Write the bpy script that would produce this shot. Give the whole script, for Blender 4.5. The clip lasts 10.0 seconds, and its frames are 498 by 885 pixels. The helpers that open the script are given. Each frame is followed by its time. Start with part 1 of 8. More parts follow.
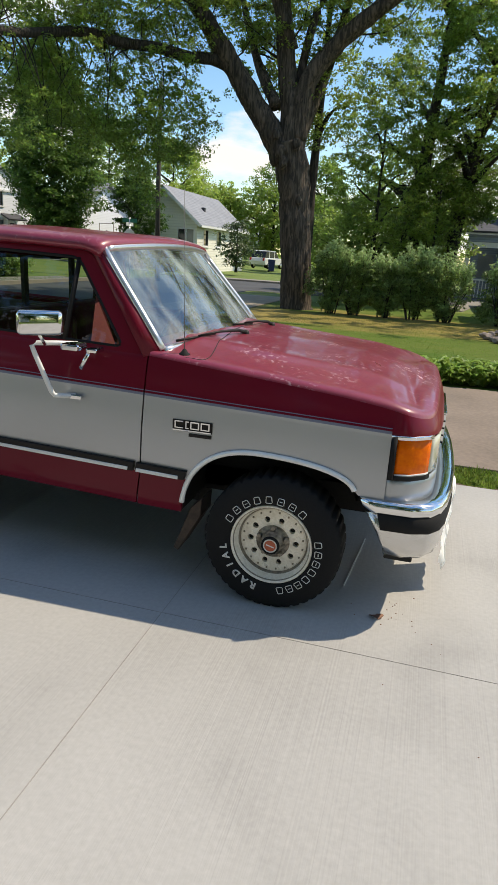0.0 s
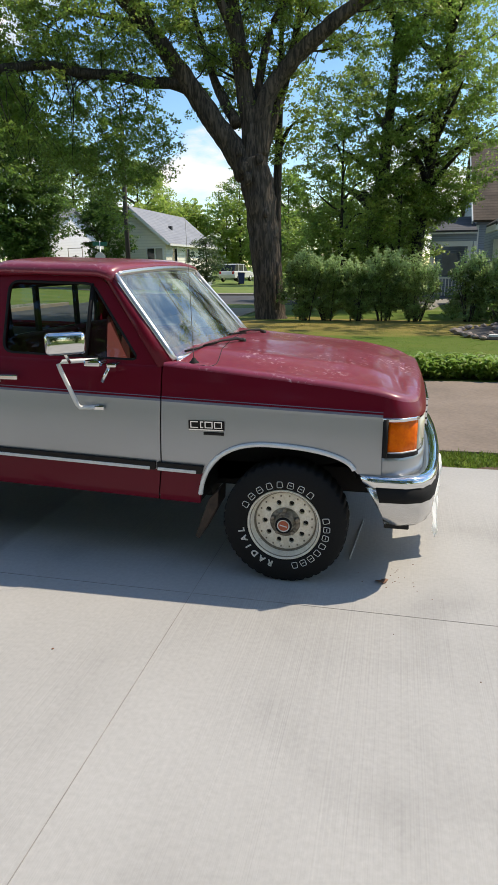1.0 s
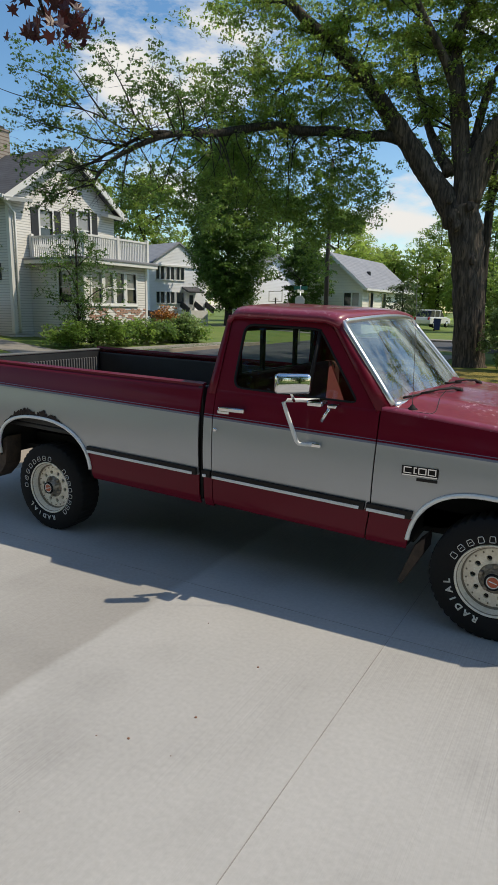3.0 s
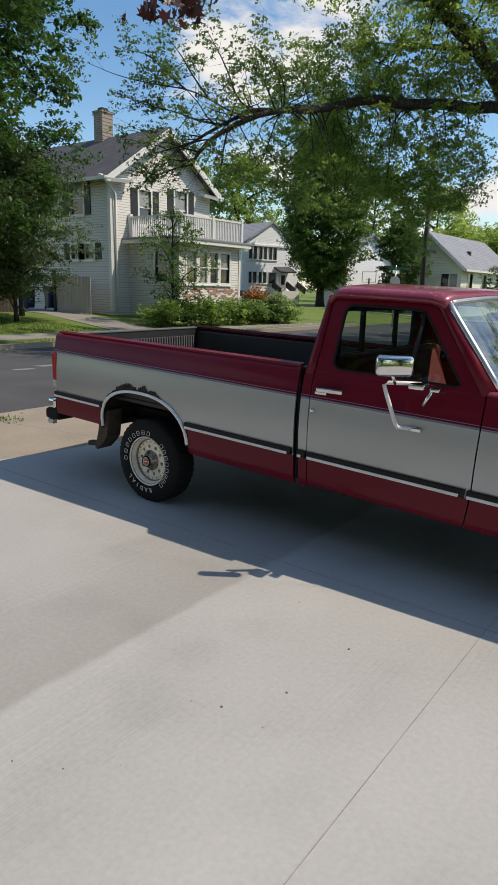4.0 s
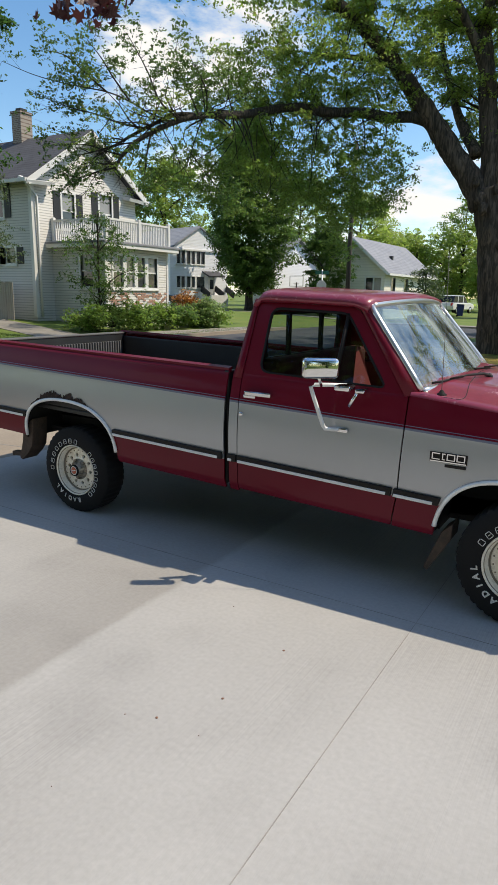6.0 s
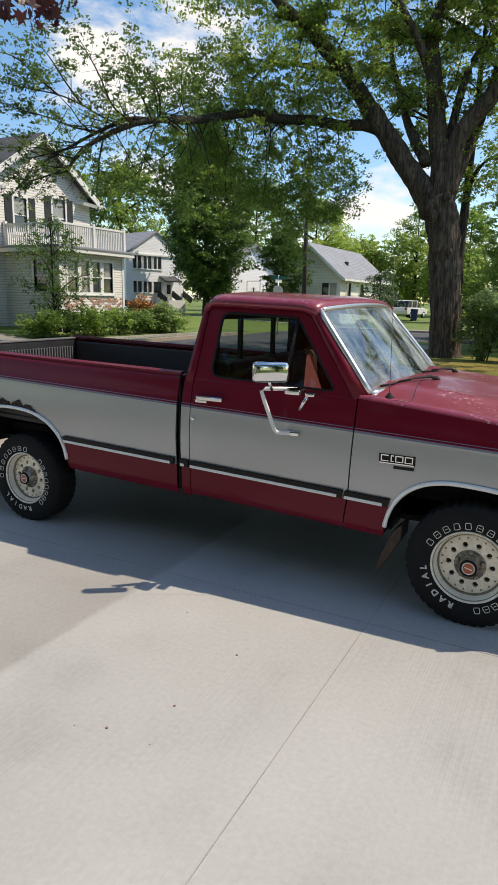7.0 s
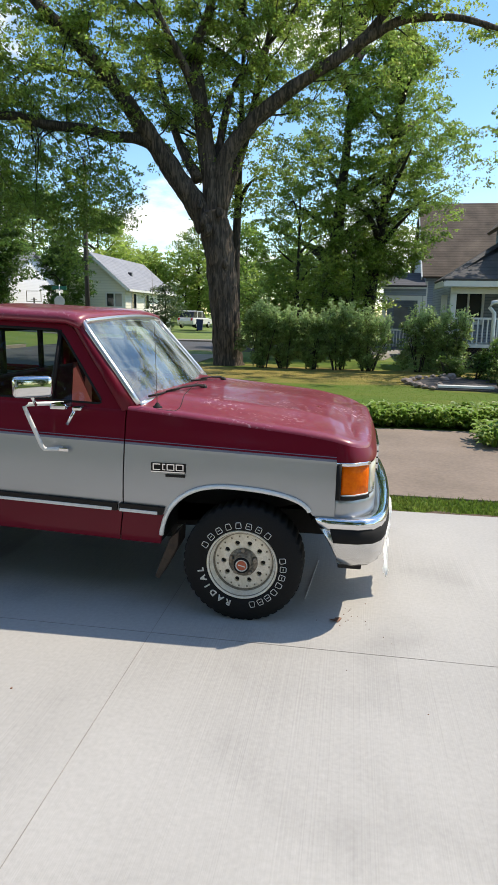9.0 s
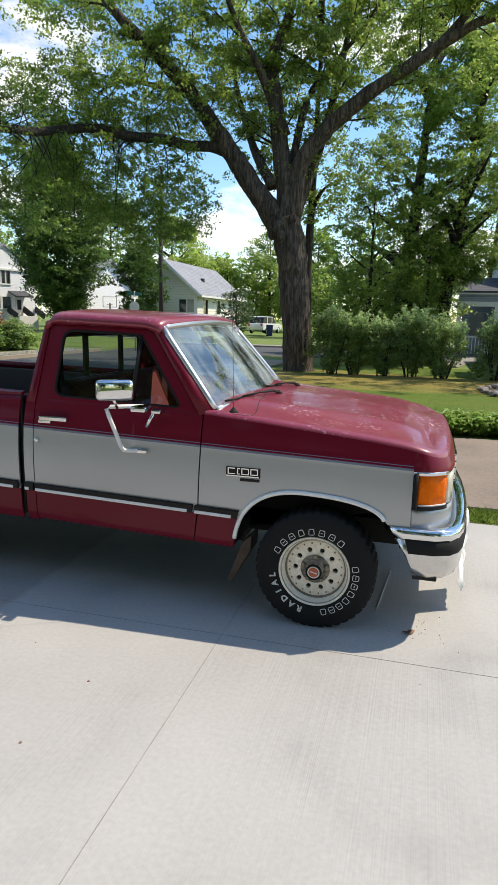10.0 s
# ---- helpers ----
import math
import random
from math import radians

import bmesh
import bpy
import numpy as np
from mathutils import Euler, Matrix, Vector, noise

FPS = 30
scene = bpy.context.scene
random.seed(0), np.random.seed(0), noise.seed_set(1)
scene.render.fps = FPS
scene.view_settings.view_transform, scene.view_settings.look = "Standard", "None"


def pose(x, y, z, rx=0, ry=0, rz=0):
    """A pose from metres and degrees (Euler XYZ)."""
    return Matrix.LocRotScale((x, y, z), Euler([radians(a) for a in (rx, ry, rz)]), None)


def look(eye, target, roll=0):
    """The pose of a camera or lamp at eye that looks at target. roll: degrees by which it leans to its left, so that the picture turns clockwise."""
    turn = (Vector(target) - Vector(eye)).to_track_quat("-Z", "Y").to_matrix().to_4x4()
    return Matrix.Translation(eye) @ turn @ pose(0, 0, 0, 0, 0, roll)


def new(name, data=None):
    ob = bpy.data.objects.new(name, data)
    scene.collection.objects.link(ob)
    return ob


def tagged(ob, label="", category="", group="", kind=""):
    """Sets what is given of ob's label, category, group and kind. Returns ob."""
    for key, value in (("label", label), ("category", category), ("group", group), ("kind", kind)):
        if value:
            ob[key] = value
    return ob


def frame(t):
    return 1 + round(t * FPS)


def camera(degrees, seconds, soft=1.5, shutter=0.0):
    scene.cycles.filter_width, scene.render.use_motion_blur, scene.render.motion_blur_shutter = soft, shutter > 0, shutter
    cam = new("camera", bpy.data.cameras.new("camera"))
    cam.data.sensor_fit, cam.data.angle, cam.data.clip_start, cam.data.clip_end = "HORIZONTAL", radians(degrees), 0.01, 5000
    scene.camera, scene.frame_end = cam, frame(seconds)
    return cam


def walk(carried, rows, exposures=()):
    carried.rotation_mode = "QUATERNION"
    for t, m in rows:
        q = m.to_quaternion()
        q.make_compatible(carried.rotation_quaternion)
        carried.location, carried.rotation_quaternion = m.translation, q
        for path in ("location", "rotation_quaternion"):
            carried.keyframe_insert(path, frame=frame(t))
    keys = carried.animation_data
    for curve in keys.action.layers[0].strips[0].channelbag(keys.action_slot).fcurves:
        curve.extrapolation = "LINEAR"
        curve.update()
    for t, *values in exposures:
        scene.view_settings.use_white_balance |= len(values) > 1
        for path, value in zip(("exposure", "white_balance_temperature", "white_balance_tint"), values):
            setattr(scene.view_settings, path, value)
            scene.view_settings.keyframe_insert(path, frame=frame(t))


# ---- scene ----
cam = camera(42.6, 10.0)
PATH = [
    (0, (0.598, -2.87, 1.731), (0.114, -1.016, 1.16), 3.4),
    (0.5, (0.668, -3.092, 1.731), (0.225, -1.236, 1.131), 0.9),
    (1, (0.559, -3.31, 1.744), (0.127, -1.432, 1.211), -0.6),
    (1.5, (0.489, -3.396, 1.76), (0.004, -1.524, 1.247), 1.1),
    (2, (0.476, -3.445, 1.769), (-0.23, -1.628, 1.324), -0.2),
    (2.5, (0.453, -3.473, 1.773), (-0.383, -1.71, 1.333), -0.2),
    (2.7, (0.440, -3.486, 1.773), (-0.442, -1.741, 1.354), 0.3),
    (3.8, (0.368, -3.548, 1.769), (-0.768, -1.966, 1.314), 1.5),
    (4, (0.363, -3.552, 1.765), (-0.808, -2.001, 1.293), 1.4),
    (4.5, (0.34, -3.574, 1.767), (-0.904, -2.083, 1.287), 2.1),
    (5, (0.325, -3.577, 1.765), (-0.937, -2.102, 1.283), 2.5),
    (5.5, (0.34, -3.555, 1.762), (-0.828, -2.001, 1.293), 1.6),
    (6, (0.375, -3.526, 1.763), (-0.627, -1.856, 1.308), 1.1),
    (6.2, (0.388, -3.524, 1.768), (-0.587, -1.835, 1.321), 0.8),
    (7.3, (0.437, -3.495, 1.759), (-0.390, -1.723, 1.339), 1.7),
    (7.5, (0.455, -3.498, 1.761), (-0.308, -1.692, 1.366), 2.1),
    (8, (0.492, -3.487, 1.761), (-0.116, -1.622, 1.374), 2.0),
    (8.5, (0.538, -3.485, 1.771), (0.113, -1.573, 1.37), 1.3),
    (9, (0.568, -3.467, 1.771), (0.264, -1.53, 1.375), 1.0),
    (9.5, (0.56, -3.485, 1.774), (0.208, -1.555, 1.385), 0.8),
    (10, (0.522, -3.487, 1.773), (0.014, -1.591, 1.39), 1.2),
]
EXPOSE = [(0, -0.2, 7700, 9.0), (0.5, -0.24, 7500, 10.0), (1, -0.18, 7400, 10.0), (2, -0.34, 7400, 8.0), (2.5, -0.52, 7350, 8.0), (4, -0.45, 7450, 11.0), (4.5, -0.29, 7400, 11.5), (5, -0.23, 7450, 11.5), (5.5, -0.23, 7400, 10.5), (6, -0.26, 7400, 10.0), (7.5, -0.17, 7650, 12.0), (8.5, -0.04, 7250, 11.0), (9, 0.0, 7250, 10.0), (9.5, -0.05, 7150, 10.0), (10, 0.0, 7350, 10.0)]
walk(cam, [(t, look(eye, target, roll)) for t, eye, target, roll in PATH], EXPOSE)

import collections

# ---- daylight ----
SUN = Vector((0.62, 0.385, 1.0)).normalized()
world = bpy.data.worlds.new("sky")
scene.world = world
world.use_nodes = True
wn, wl = world.node_tree.nodes, world.node_tree.links
wn.clear()
sky = wn.new("ShaderNodeTexSky")
sky.sky_type, sky.sun_disc = "NISHITA", False
sky.sun_elevation = math.asin(SUN.z)
sky.sun_rotation = math.atan2(SUN.x, SUN.y)
sky.air_density, sky.dust_density, sky.ozone_density = 1.0, 0.3, 2.0
coord = wn.new("ShaderNodeTexCoord")
squash = wn.new("ShaderNodeMapping")
squash.inputs["Scale"].default_value = (1.0, 1.0, 2.6)
squash.inputs["Location"].default_value = (0.9, 0.1, 0.2)
puffs = wn.new("ShaderNodeTexNoise")
puffs.inputs["Scale"].default_value, puffs.inputs["Detail"].default_value = 3.4, 9
puffs.inputs["Roughness"].default_value = 0.58
ramp = wn.new("ShaderNodeValToRGB")
ramp.color_ramp.elements[0].position, ramp.color_ramp.elements[1].position = 0.53, 0.63
cloud = wn.new("ShaderNodeMix")
cloud.data_type = "RGBA"
cloud.inputs["B"].default_value = (10.2, 10.6, 11.4, 1)
back = wn.new("ShaderNodeBackground")
back.inputs["Strength"].default_value = 0.115
wout = wn.new("ShaderNodeOutputWorld")
wl.new(coord.outputs["Generated"], squash.inputs["Vector"])
wl.new(squash.outputs["Vector"], puffs.inputs["Vector"])
heap = puffs.outputs["Fac"]
# heaped cloud banks, and a clear stretch between them
for toward, reach, lift in (((-0.565, 0.76, 0.32), 0.22, 0.075), ((-0.27, 0.95, 0.15), 0.12, 0.10), ((0.0, 0.98, 0.18), 0.14, 0.07), ((-0.74, 0.61, 0.32), 0.17, -0.16), ((-0.40, 0.90, 0.22), 0.13, -0.12), ((0.15, 0.95, 0.27), 0.22, -0.12)):
    turn, near, more = wn.new("ShaderNodeVectorMath"), wn.new("ShaderNodeMapRange"), wn.new("ShaderNodeMath")
    turn.operation, more.operation, near.interpolation_type = "DOT_PRODUCT", "ADD", "SMOOTHSTEP"
    turn.inputs[1].default_value = Vector(toward).normalized()
    near.inputs["From Min"].default_value, near.inputs["From Max"].default_value, near.inputs["To Max"].default_value = math.cos(reach), 1.0, lift
    wl.new(coord.outputs["Generated"], turn.inputs[0])
    wl.new(turn.outputs["Value"], near.inputs["Value"])
    wl.new(heap, more.inputs[0])
    wl.new(near.outputs["Result"], more.inputs[1])
    heap = more.outputs[0]
wl.new(heap, ramp.inputs["Fac"])
wl.new(ramp.outputs["Color"], cloud.inputs["Factor"])
rich = wn.new("ShaderNodeHueSaturation")
rich.inputs["Saturation"].default_value, rich.inputs["Value"].default_value = 1.25, 2.1
wl.new(sky.outputs["Color"], rich.inputs["Color"])
wl.new(rich.outputs["Color"], cloud.inputs["A"])
wl.new(cloud.outputs["Result"], back.inputs["Color"])
wl.new(back.outputs["Background"], wout.inputs["Surface"])
sun = new("sun", bpy.data.lights.new("sun", "SUN"))
sun.data.energy, sun.data.angle, sun.data.color = 5.0, radians(0.55), (1.0, 0.945, 0.85)
sun.matrix_world = look((0, 0, 30), Vector((0, 0, 30)) - SUN)


# ---- materials ----
def mat(name, c1, c2=None, rough=0.5, metal=0.0, scale=4.0, fine=60.0, bump=0.0, stretch=(1, 1, 1), coat=0.0, island=0.0,
        through_light=0.0, spec=0.5, rvar=0.15, coat_rough=0.06):
    """A surface with broad and fine variation between two colours, uneven gloss and fine relief."""
    m = bpy.data.materials.new(name)
    m.use_nodes = True
    n, l = m.node_tree.nodes, m.node_tree.links
    bs = n["Principled BSDF"]
    c2 = c2 or tuple(v * 0.8 for v in c1)
    tc, mp = n.new("ShaderNodeTexCoord"), n.new("ShaderNodeMapping")
    mp.inputs["Scale"].default_value = stretch
    l.new(tc.outputs["Object"], mp.inputs["Vector"])
    big, small = n.new("ShaderNodeTexNoise"), n.new("ShaderNodeTexNoise")
    big.inputs["Scale"].default_value, big.inputs["Detail"].default_value = scale, 5
    small.inputs["Scale"].default_value, small.inputs["Detail"].default_value = fine, 4
    l.new(mp.outputs["Vector"], big.inputs["Vector"])
    l.new(mp.outputs["Vector"], small.inputs["Vector"])
    add = n.new("ShaderNodeMath")
    add.operation = "MULTIPLY_ADD"
    add.inputs[1].default_value = 0.6
    l.new(big.outputs["Fac"], add.inputs[0])
    half = n.new("ShaderNodeMath")
    half.operation = "MULTIPLY"
    half.inputs[1].default_value = 0.4
    l.new(small.outputs["Fac"], half.inputs[0])
    l.new(half.outputs[0], add.inputs[2])
    rp = n.new("ShaderNodeMapRange")
    rp.inputs["From Min"].default_value, rp.inputs["From Max"].default_value = 0.33, 0.67
    l.new(add.outputs[0], rp.inputs["Value"])
    mix = n.new("ShaderNodeMix")
    mix.data_type = "RGBA"
    mix.inputs["A"].default_value, mix.inputs["B"].default_value = (*c1, 1), (*c2, 1)
    l.new(rp.outputs["Result"], mix.inputs["Factor"])
    col = mix.outputs["Result"]
    if island:
        geo, hsv = n.new("ShaderNodeNewGeometry"), n.new("ShaderNodeHueSaturation")
        mr = n.new("ShaderNodeMapRange")
        mr.inputs["To Min"].default_value, mr.inputs["To Max"].default_value = 1 - island, 1 + island
        l.new(geo.outputs["Random Per Island"], mr.inputs["Value"])
        l.new(mr.outputs["Result"], hsv.inputs["Value"])
        hue = n.new("ShaderNodeMapRange")
        hue.inputs["To Min"].default_value, hue.inputs["To Max"].default_value = 0.5 - island * 0.045, 0.5 + island * 0.03
        l.new(geo.outputs["Random Per Island"], hue.inputs["Value"])
        l.new(hue.outputs["Result"], hsv.inputs["Hue"])
        l.new(col, hsv.inputs["Color"])
        col = hsv.outputs["Color"]
    l.new(col, bs.inputs["Base Color"])
    bs.inputs["Metallic"].default_value = metal
    bs.inputs["Specular IOR Level"].default_value = spec
    bs.inputs["Coat Weight"].default_value = coat
    bs.inputs["Coat Roughness"].default_value = coat_rough
    rr = n.new("ShaderNodeMapRange")
    rr.inputs["To Min"].default_value, rr.inputs["To Max"].default_value = max(rough * (1 - rvar), 0.01), min(rough * (1 + rvar), 1)
    l.new(big.outputs["Fac"], rr.inputs["Value"])
    l.new(rr.outputs["Result"], bs.inputs["Roughness"])
    if bump:
        bp = n.new("ShaderNodeBump")
        bp.inputs["Strength"].default_value, bp.inputs["Distance"].default_value = 0.6, bump
        l.new(small.outputs["Fac"], bp.inputs["Height"])
        l.new(bp.outputs["Normal"], bs.inputs["Normal"])
    if through_light:
        tr, ms = n.new("ShaderNodeBsdfTranslucent"), n.new("ShaderNodeMixShader")
        hs = n.new("ShaderNodeHueSaturation")
        hs.inputs["Value"].default_value, hs.inputs["Saturation"].default_value = 1.9, 1.0
        l.new(col, hs.inputs["Color"])
        l.new(hs.outputs["Color"], tr.inputs["Color"])
        ms.inputs["Fac"].default_value = through_light
        l.new(bs.outputs["BSDF"], ms.inputs[1])
        l.new(tr.outputs["BSDF"], ms.inputs[2])
        l.new(ms.outputs["Shader"], n["Material Output"].inputs["Surface"])
    return m


def glass(name, tint, rough=0.02, mixing=0.86, film=0.0):
    """Thin pane: mostly clear, with the gloss of glass."""
    m = bpy.data.materials.new(name)
    m.use_nodes = True
    n, l = m.node_tree.nodes, m.node_tree.links
    n.remove(n["Principled BSDF"])
    clear, gloss, ms = n.new("ShaderNodeBsdfTransparent"), n.new("ShaderNodeBsdfGlossy"), n.new("ShaderNodeMixShader")
    clear.inputs["Color"].default_value = (*tint, 1)
    gloss.inputs["Roughness"].default_value = rough
    fr, mr = n.new("ShaderNodeFresnel"), n.new("ShaderNodeMapRange")
    fr.inputs["IOR"].default_value = 1.5
    mr.inputs["To Min"].default_value, mr.inputs["To Max"].default_value = (1 - mixing) * 0.3, 1.0
    l.new(fr.outputs["Fac"], mr.inputs["Value"])
    l.new(mr.outputs["Result"], ms.inputs["Fac"])
    l.new(clear.outputs["BSDF"], ms.inputs[1])
    l.new(gloss.outputs["BSDF"], ms.inputs[2])
    end = ms.outputs["Shader"]
    if film:                 # pale streaks that stand in for bright sky reflected in the pane
        tc, mp, nz, rp = n.new("ShaderNodeTexCoord"), n.new("ShaderNodeMapping"), n.new("ShaderNodeTexNoise"), n.new("ShaderNodeMapRange")
        glare, mx = n.new("ShaderNodeBsdfDiffuse"), n.new("ShaderNodeMixShader")
        mp.inputs["Rotation"].default_value = (0.5, 0.3, 0.0)
        mp.inputs["Scale"].default_value = (1.4, 2.6, 1.4)
        nz.inputs["Scale"].default_value, nz.inputs["Detail"].default_value = 1.6, 5
        rp.inputs["From Min"].default_value, rp.inputs["From Max"].default_value = 0.44, 0.68
        rp.inputs["To Min"].default_value, rp.inputs["To Max"].default_value = 0.02, film
        glare.inputs["Color"].default_value = (0.62, 0.72, 0.74, 1)
        l.new(tc.outputs["Object"], mp.inputs["Vector"])
        l.new(mp.outputs["Vector"], nz.inputs["Vector"])
        l.new(nz.outputs["Fac"], rp.inputs["Value"])
        l.new(rp.outputs["Result"], mx.inputs["Fac"])
        l.new(end, mx.inputs[1])
        l.new(glare.outputs["BSDF"], mx.inputs[2])
        end = mx.outputs["Shader"]
    l.new(end, n["Material Output"].inputs["Surface"])
    return m


MAROON = mat("maroon_paint", (0.160, 0.0062, 0.0190), (0.138, 0.0052, 0.0165), rough=0.4, scale=1.5, fine=400, coat=0.27, spec=0.10, coat_rough=0.09)
# fading, and sunlight on the top panels, lightened into the base colour
MAROON_TOP = mat("lit_faded_maroon_paint", (0.290, 0.034, 0.060), (0.225, 0.021, 0.044), rough=0.36, scale=5.0, fine=40, coat=0.6, rvar=0.5, coat_rough=0.085)
SILVER = mat("silver_paint", (0.395, 0.411, 0.430), (0.362, 0.377, 0.396), rough=0.34, metal=0.70, scale=1.2, fine=500, coat=0.4, coat_rough=0.15)
PINSTRIPE = mat("blue_grey_pinstripe", (0.16, 0.18, 0.26), rough=0.4)
CHROME = mat("chrome", (0.80, 0.80, 0.80), (0.72, 0.72, 0.72), rough=0.06, metal=1.0, scale=6, rvar=0.5)
ALU = mat("brushed_aluminium_trim", (0.72, 0.72, 0.72), (0.62, 0.62, 0.62), rough=0.3, metal=0.9)
LIP_BRIGHT = mat("bright_arch_moulding", (0.90, 0.90, 0.89), (0.82, 0.82, 0.80), rough=0.32, metal=0.1)
SHEET_WHITE = mat("thin_white_plastic_sheet", (0.86, 0.86, 0.85), (0.78, 0.78, 0.77), rough=0.4, scale=9, through_light=0.5)
WHITE_TRIM = mat("white_insert_strip", (0.84, 0.84, 0.83), rough=0.45)
BUMPER_LOW = mat("bright_bumper_steel", (0.74, 0.73, 0.71), (0.64, 0.62, 0.59), rough=0.22, metal=0.85, scale=8)
BLACK_RUBBER = mat("black_rubber", (0.013, 0.013, 0.014), (0.020, 0.0195, 0.019), rough=0.7, spec=0.15, scale=14, fine=200, bump=0.001)
BLACK_TRIM = mat("black_side_moulding", (0.014, 0.012, 0.011), (0.022, 0.019, 0.018), rough=0.5, spec=0.2, scale=10)
TYRE = mat("tyre_rubber", (0.009, 0.009, 0.010), (0.015, 0.0145, 0.014), rough=0.85, scale=9, fine=120, bump=0.001, spec=0.25)
LETTER = mat("white_raised_lettering", (0.80, 0.79, 0.76), (0.68, 0.67, 0.64), rough=0.6, scale=40)
RIM = mat("cast_aluminium_wheel", (0.90, 0.86, 0.77), (0.70, 0.64, 0.53), rough=0.30, metal=0.15, scale=22, fine=90, rvar=0.4)
RIM_DARK = mat("dark_wheel_holes", (0.012, 0.012, 0.012), rough=0.8)
HUB_CAP = mat("tarnished_hub_metal", (0.45, 0.40, 0.33), (0.10, 0.085, 0.07), rough=0.45, metal=0.7, scale=40)
# grime and recess shade painted together, for depth in the wheel's steps
RIM_GRIME_SHADE = mat("grime_and_shade_on_wheel", (0.30, 0.26, 0.20), (0.16, 0.135, 0.10), rough=0.6, metal=0.2, scale=30)
HUB_RED = mat("orange_red_hub_badge", (0.55, 0.12, 0.05), rough=0.4)
DARK = mat("dark_underbody", (0.012, 0.011, 0.011), (0.022, 0.020, 0.018), rough=0.85, scale=8)
RUST_DARK = mat("burnt_dark_rust", (0.045, 0.026, 0.019), (0.016, 0.012, 0.010), rough=0.9, scale=26, fine=90, bump=0.003)
RUST = mat("rusty_mud_flap", (0.10, 0.065, 0.045), (0.045, 0.032, 0.026), rough=0.85, scale=12, fine=60, bump=0.002)
RIB_GREY = mat("grey_ribbed_plastic", (0.16, 0.155, 0.15), (0.11, 0.105, 0.10), rough=0.5)
LINER = mat("black_bed_liner", (0.014, 0.014, 0.015), (0.024, 0.024, 0.024), rough=0.5, scale=6)
AMBER = mat("amber_lens", (0.86, 0.175, 0.001), (0.74, 0.11, 0.001), rough=0.3, scale=30, coat=0.0, spec=0.12)
REDLENS = mat("red_tail_lens", (0.50, 0.012, 0.012), rough=0.18, coat=0.6)
LAMP_GLASS = mat("hazy_headlamp_lens", (0.62, 0.62, 0.52), (0.50, 0.48, 0.36), rough=0.16, scale=20, coat=0.6)
SEAT_RED = mat("red_seat_cloth", (0.085, 0.009, 0.009), (0.055, 0.006, 0.006), rough=0.85, scale=12, fine=300)
VINYL_RED = mat("red_door_card_vinyl", (0.24, 0.032, 0.026), (0.17, 0.024, 0.02), rough=0.5)
GLASS = glass("window_glass", (0.55, 0.62, 0.59), mixing=0.97)
SCREEN = glass("windscreen_glass", (0.66, 0.80, 0.78), mixing=0.4, film=0.36)

GRASS = mat("lawn_grass", (0.048, 0.122, 0.011), (0.150, 0.175, 0.036), rough=0.9, scale=0.55, fine=14, bump=0.02, stretch=(0.35, 1, 1), spec=0.2)
GRASS_LUSH = mat("green_lawn_grass", (0.082, 0.160, 0.017), (0.185, 0.215, 0.045), rough=0.85, scale=0.5, fine=14, bump=0.03)
CONCRETE = mat("new_broomed_concrete", (0.453, 0.442, 0.425), (0.355, 0.346, 0.332), rough=0.85, scale=0.9, fine=42)
OLD_CONCRETE = mat("old_tan_concrete", (0.36, 0.30, 0.235), (0.27, 0.225, 0.18), rough=0.88, scale=1.2, fine=30, bump=0.004)
BROWN_DRIVE = mat("brown_weathered_concrete", (0.285, 0.222, 0.178), (0.175, 0.138, 0.110), rough=0.9, scale=0.9, fine=24, bump=0.004)
ASPHALT = mat("grey_asphalt", (0.096, 0.096, 0.102), (0.050, 0.050, 0.054), rough=0.9, scale=0.6, fine=45, bump=0.004)
JOINT = mat("dark_joint_filler", (0.36, 0.345, 0.32), (0.20, 0.19, 0.18), rough=0.95, scale=3, fine=14)


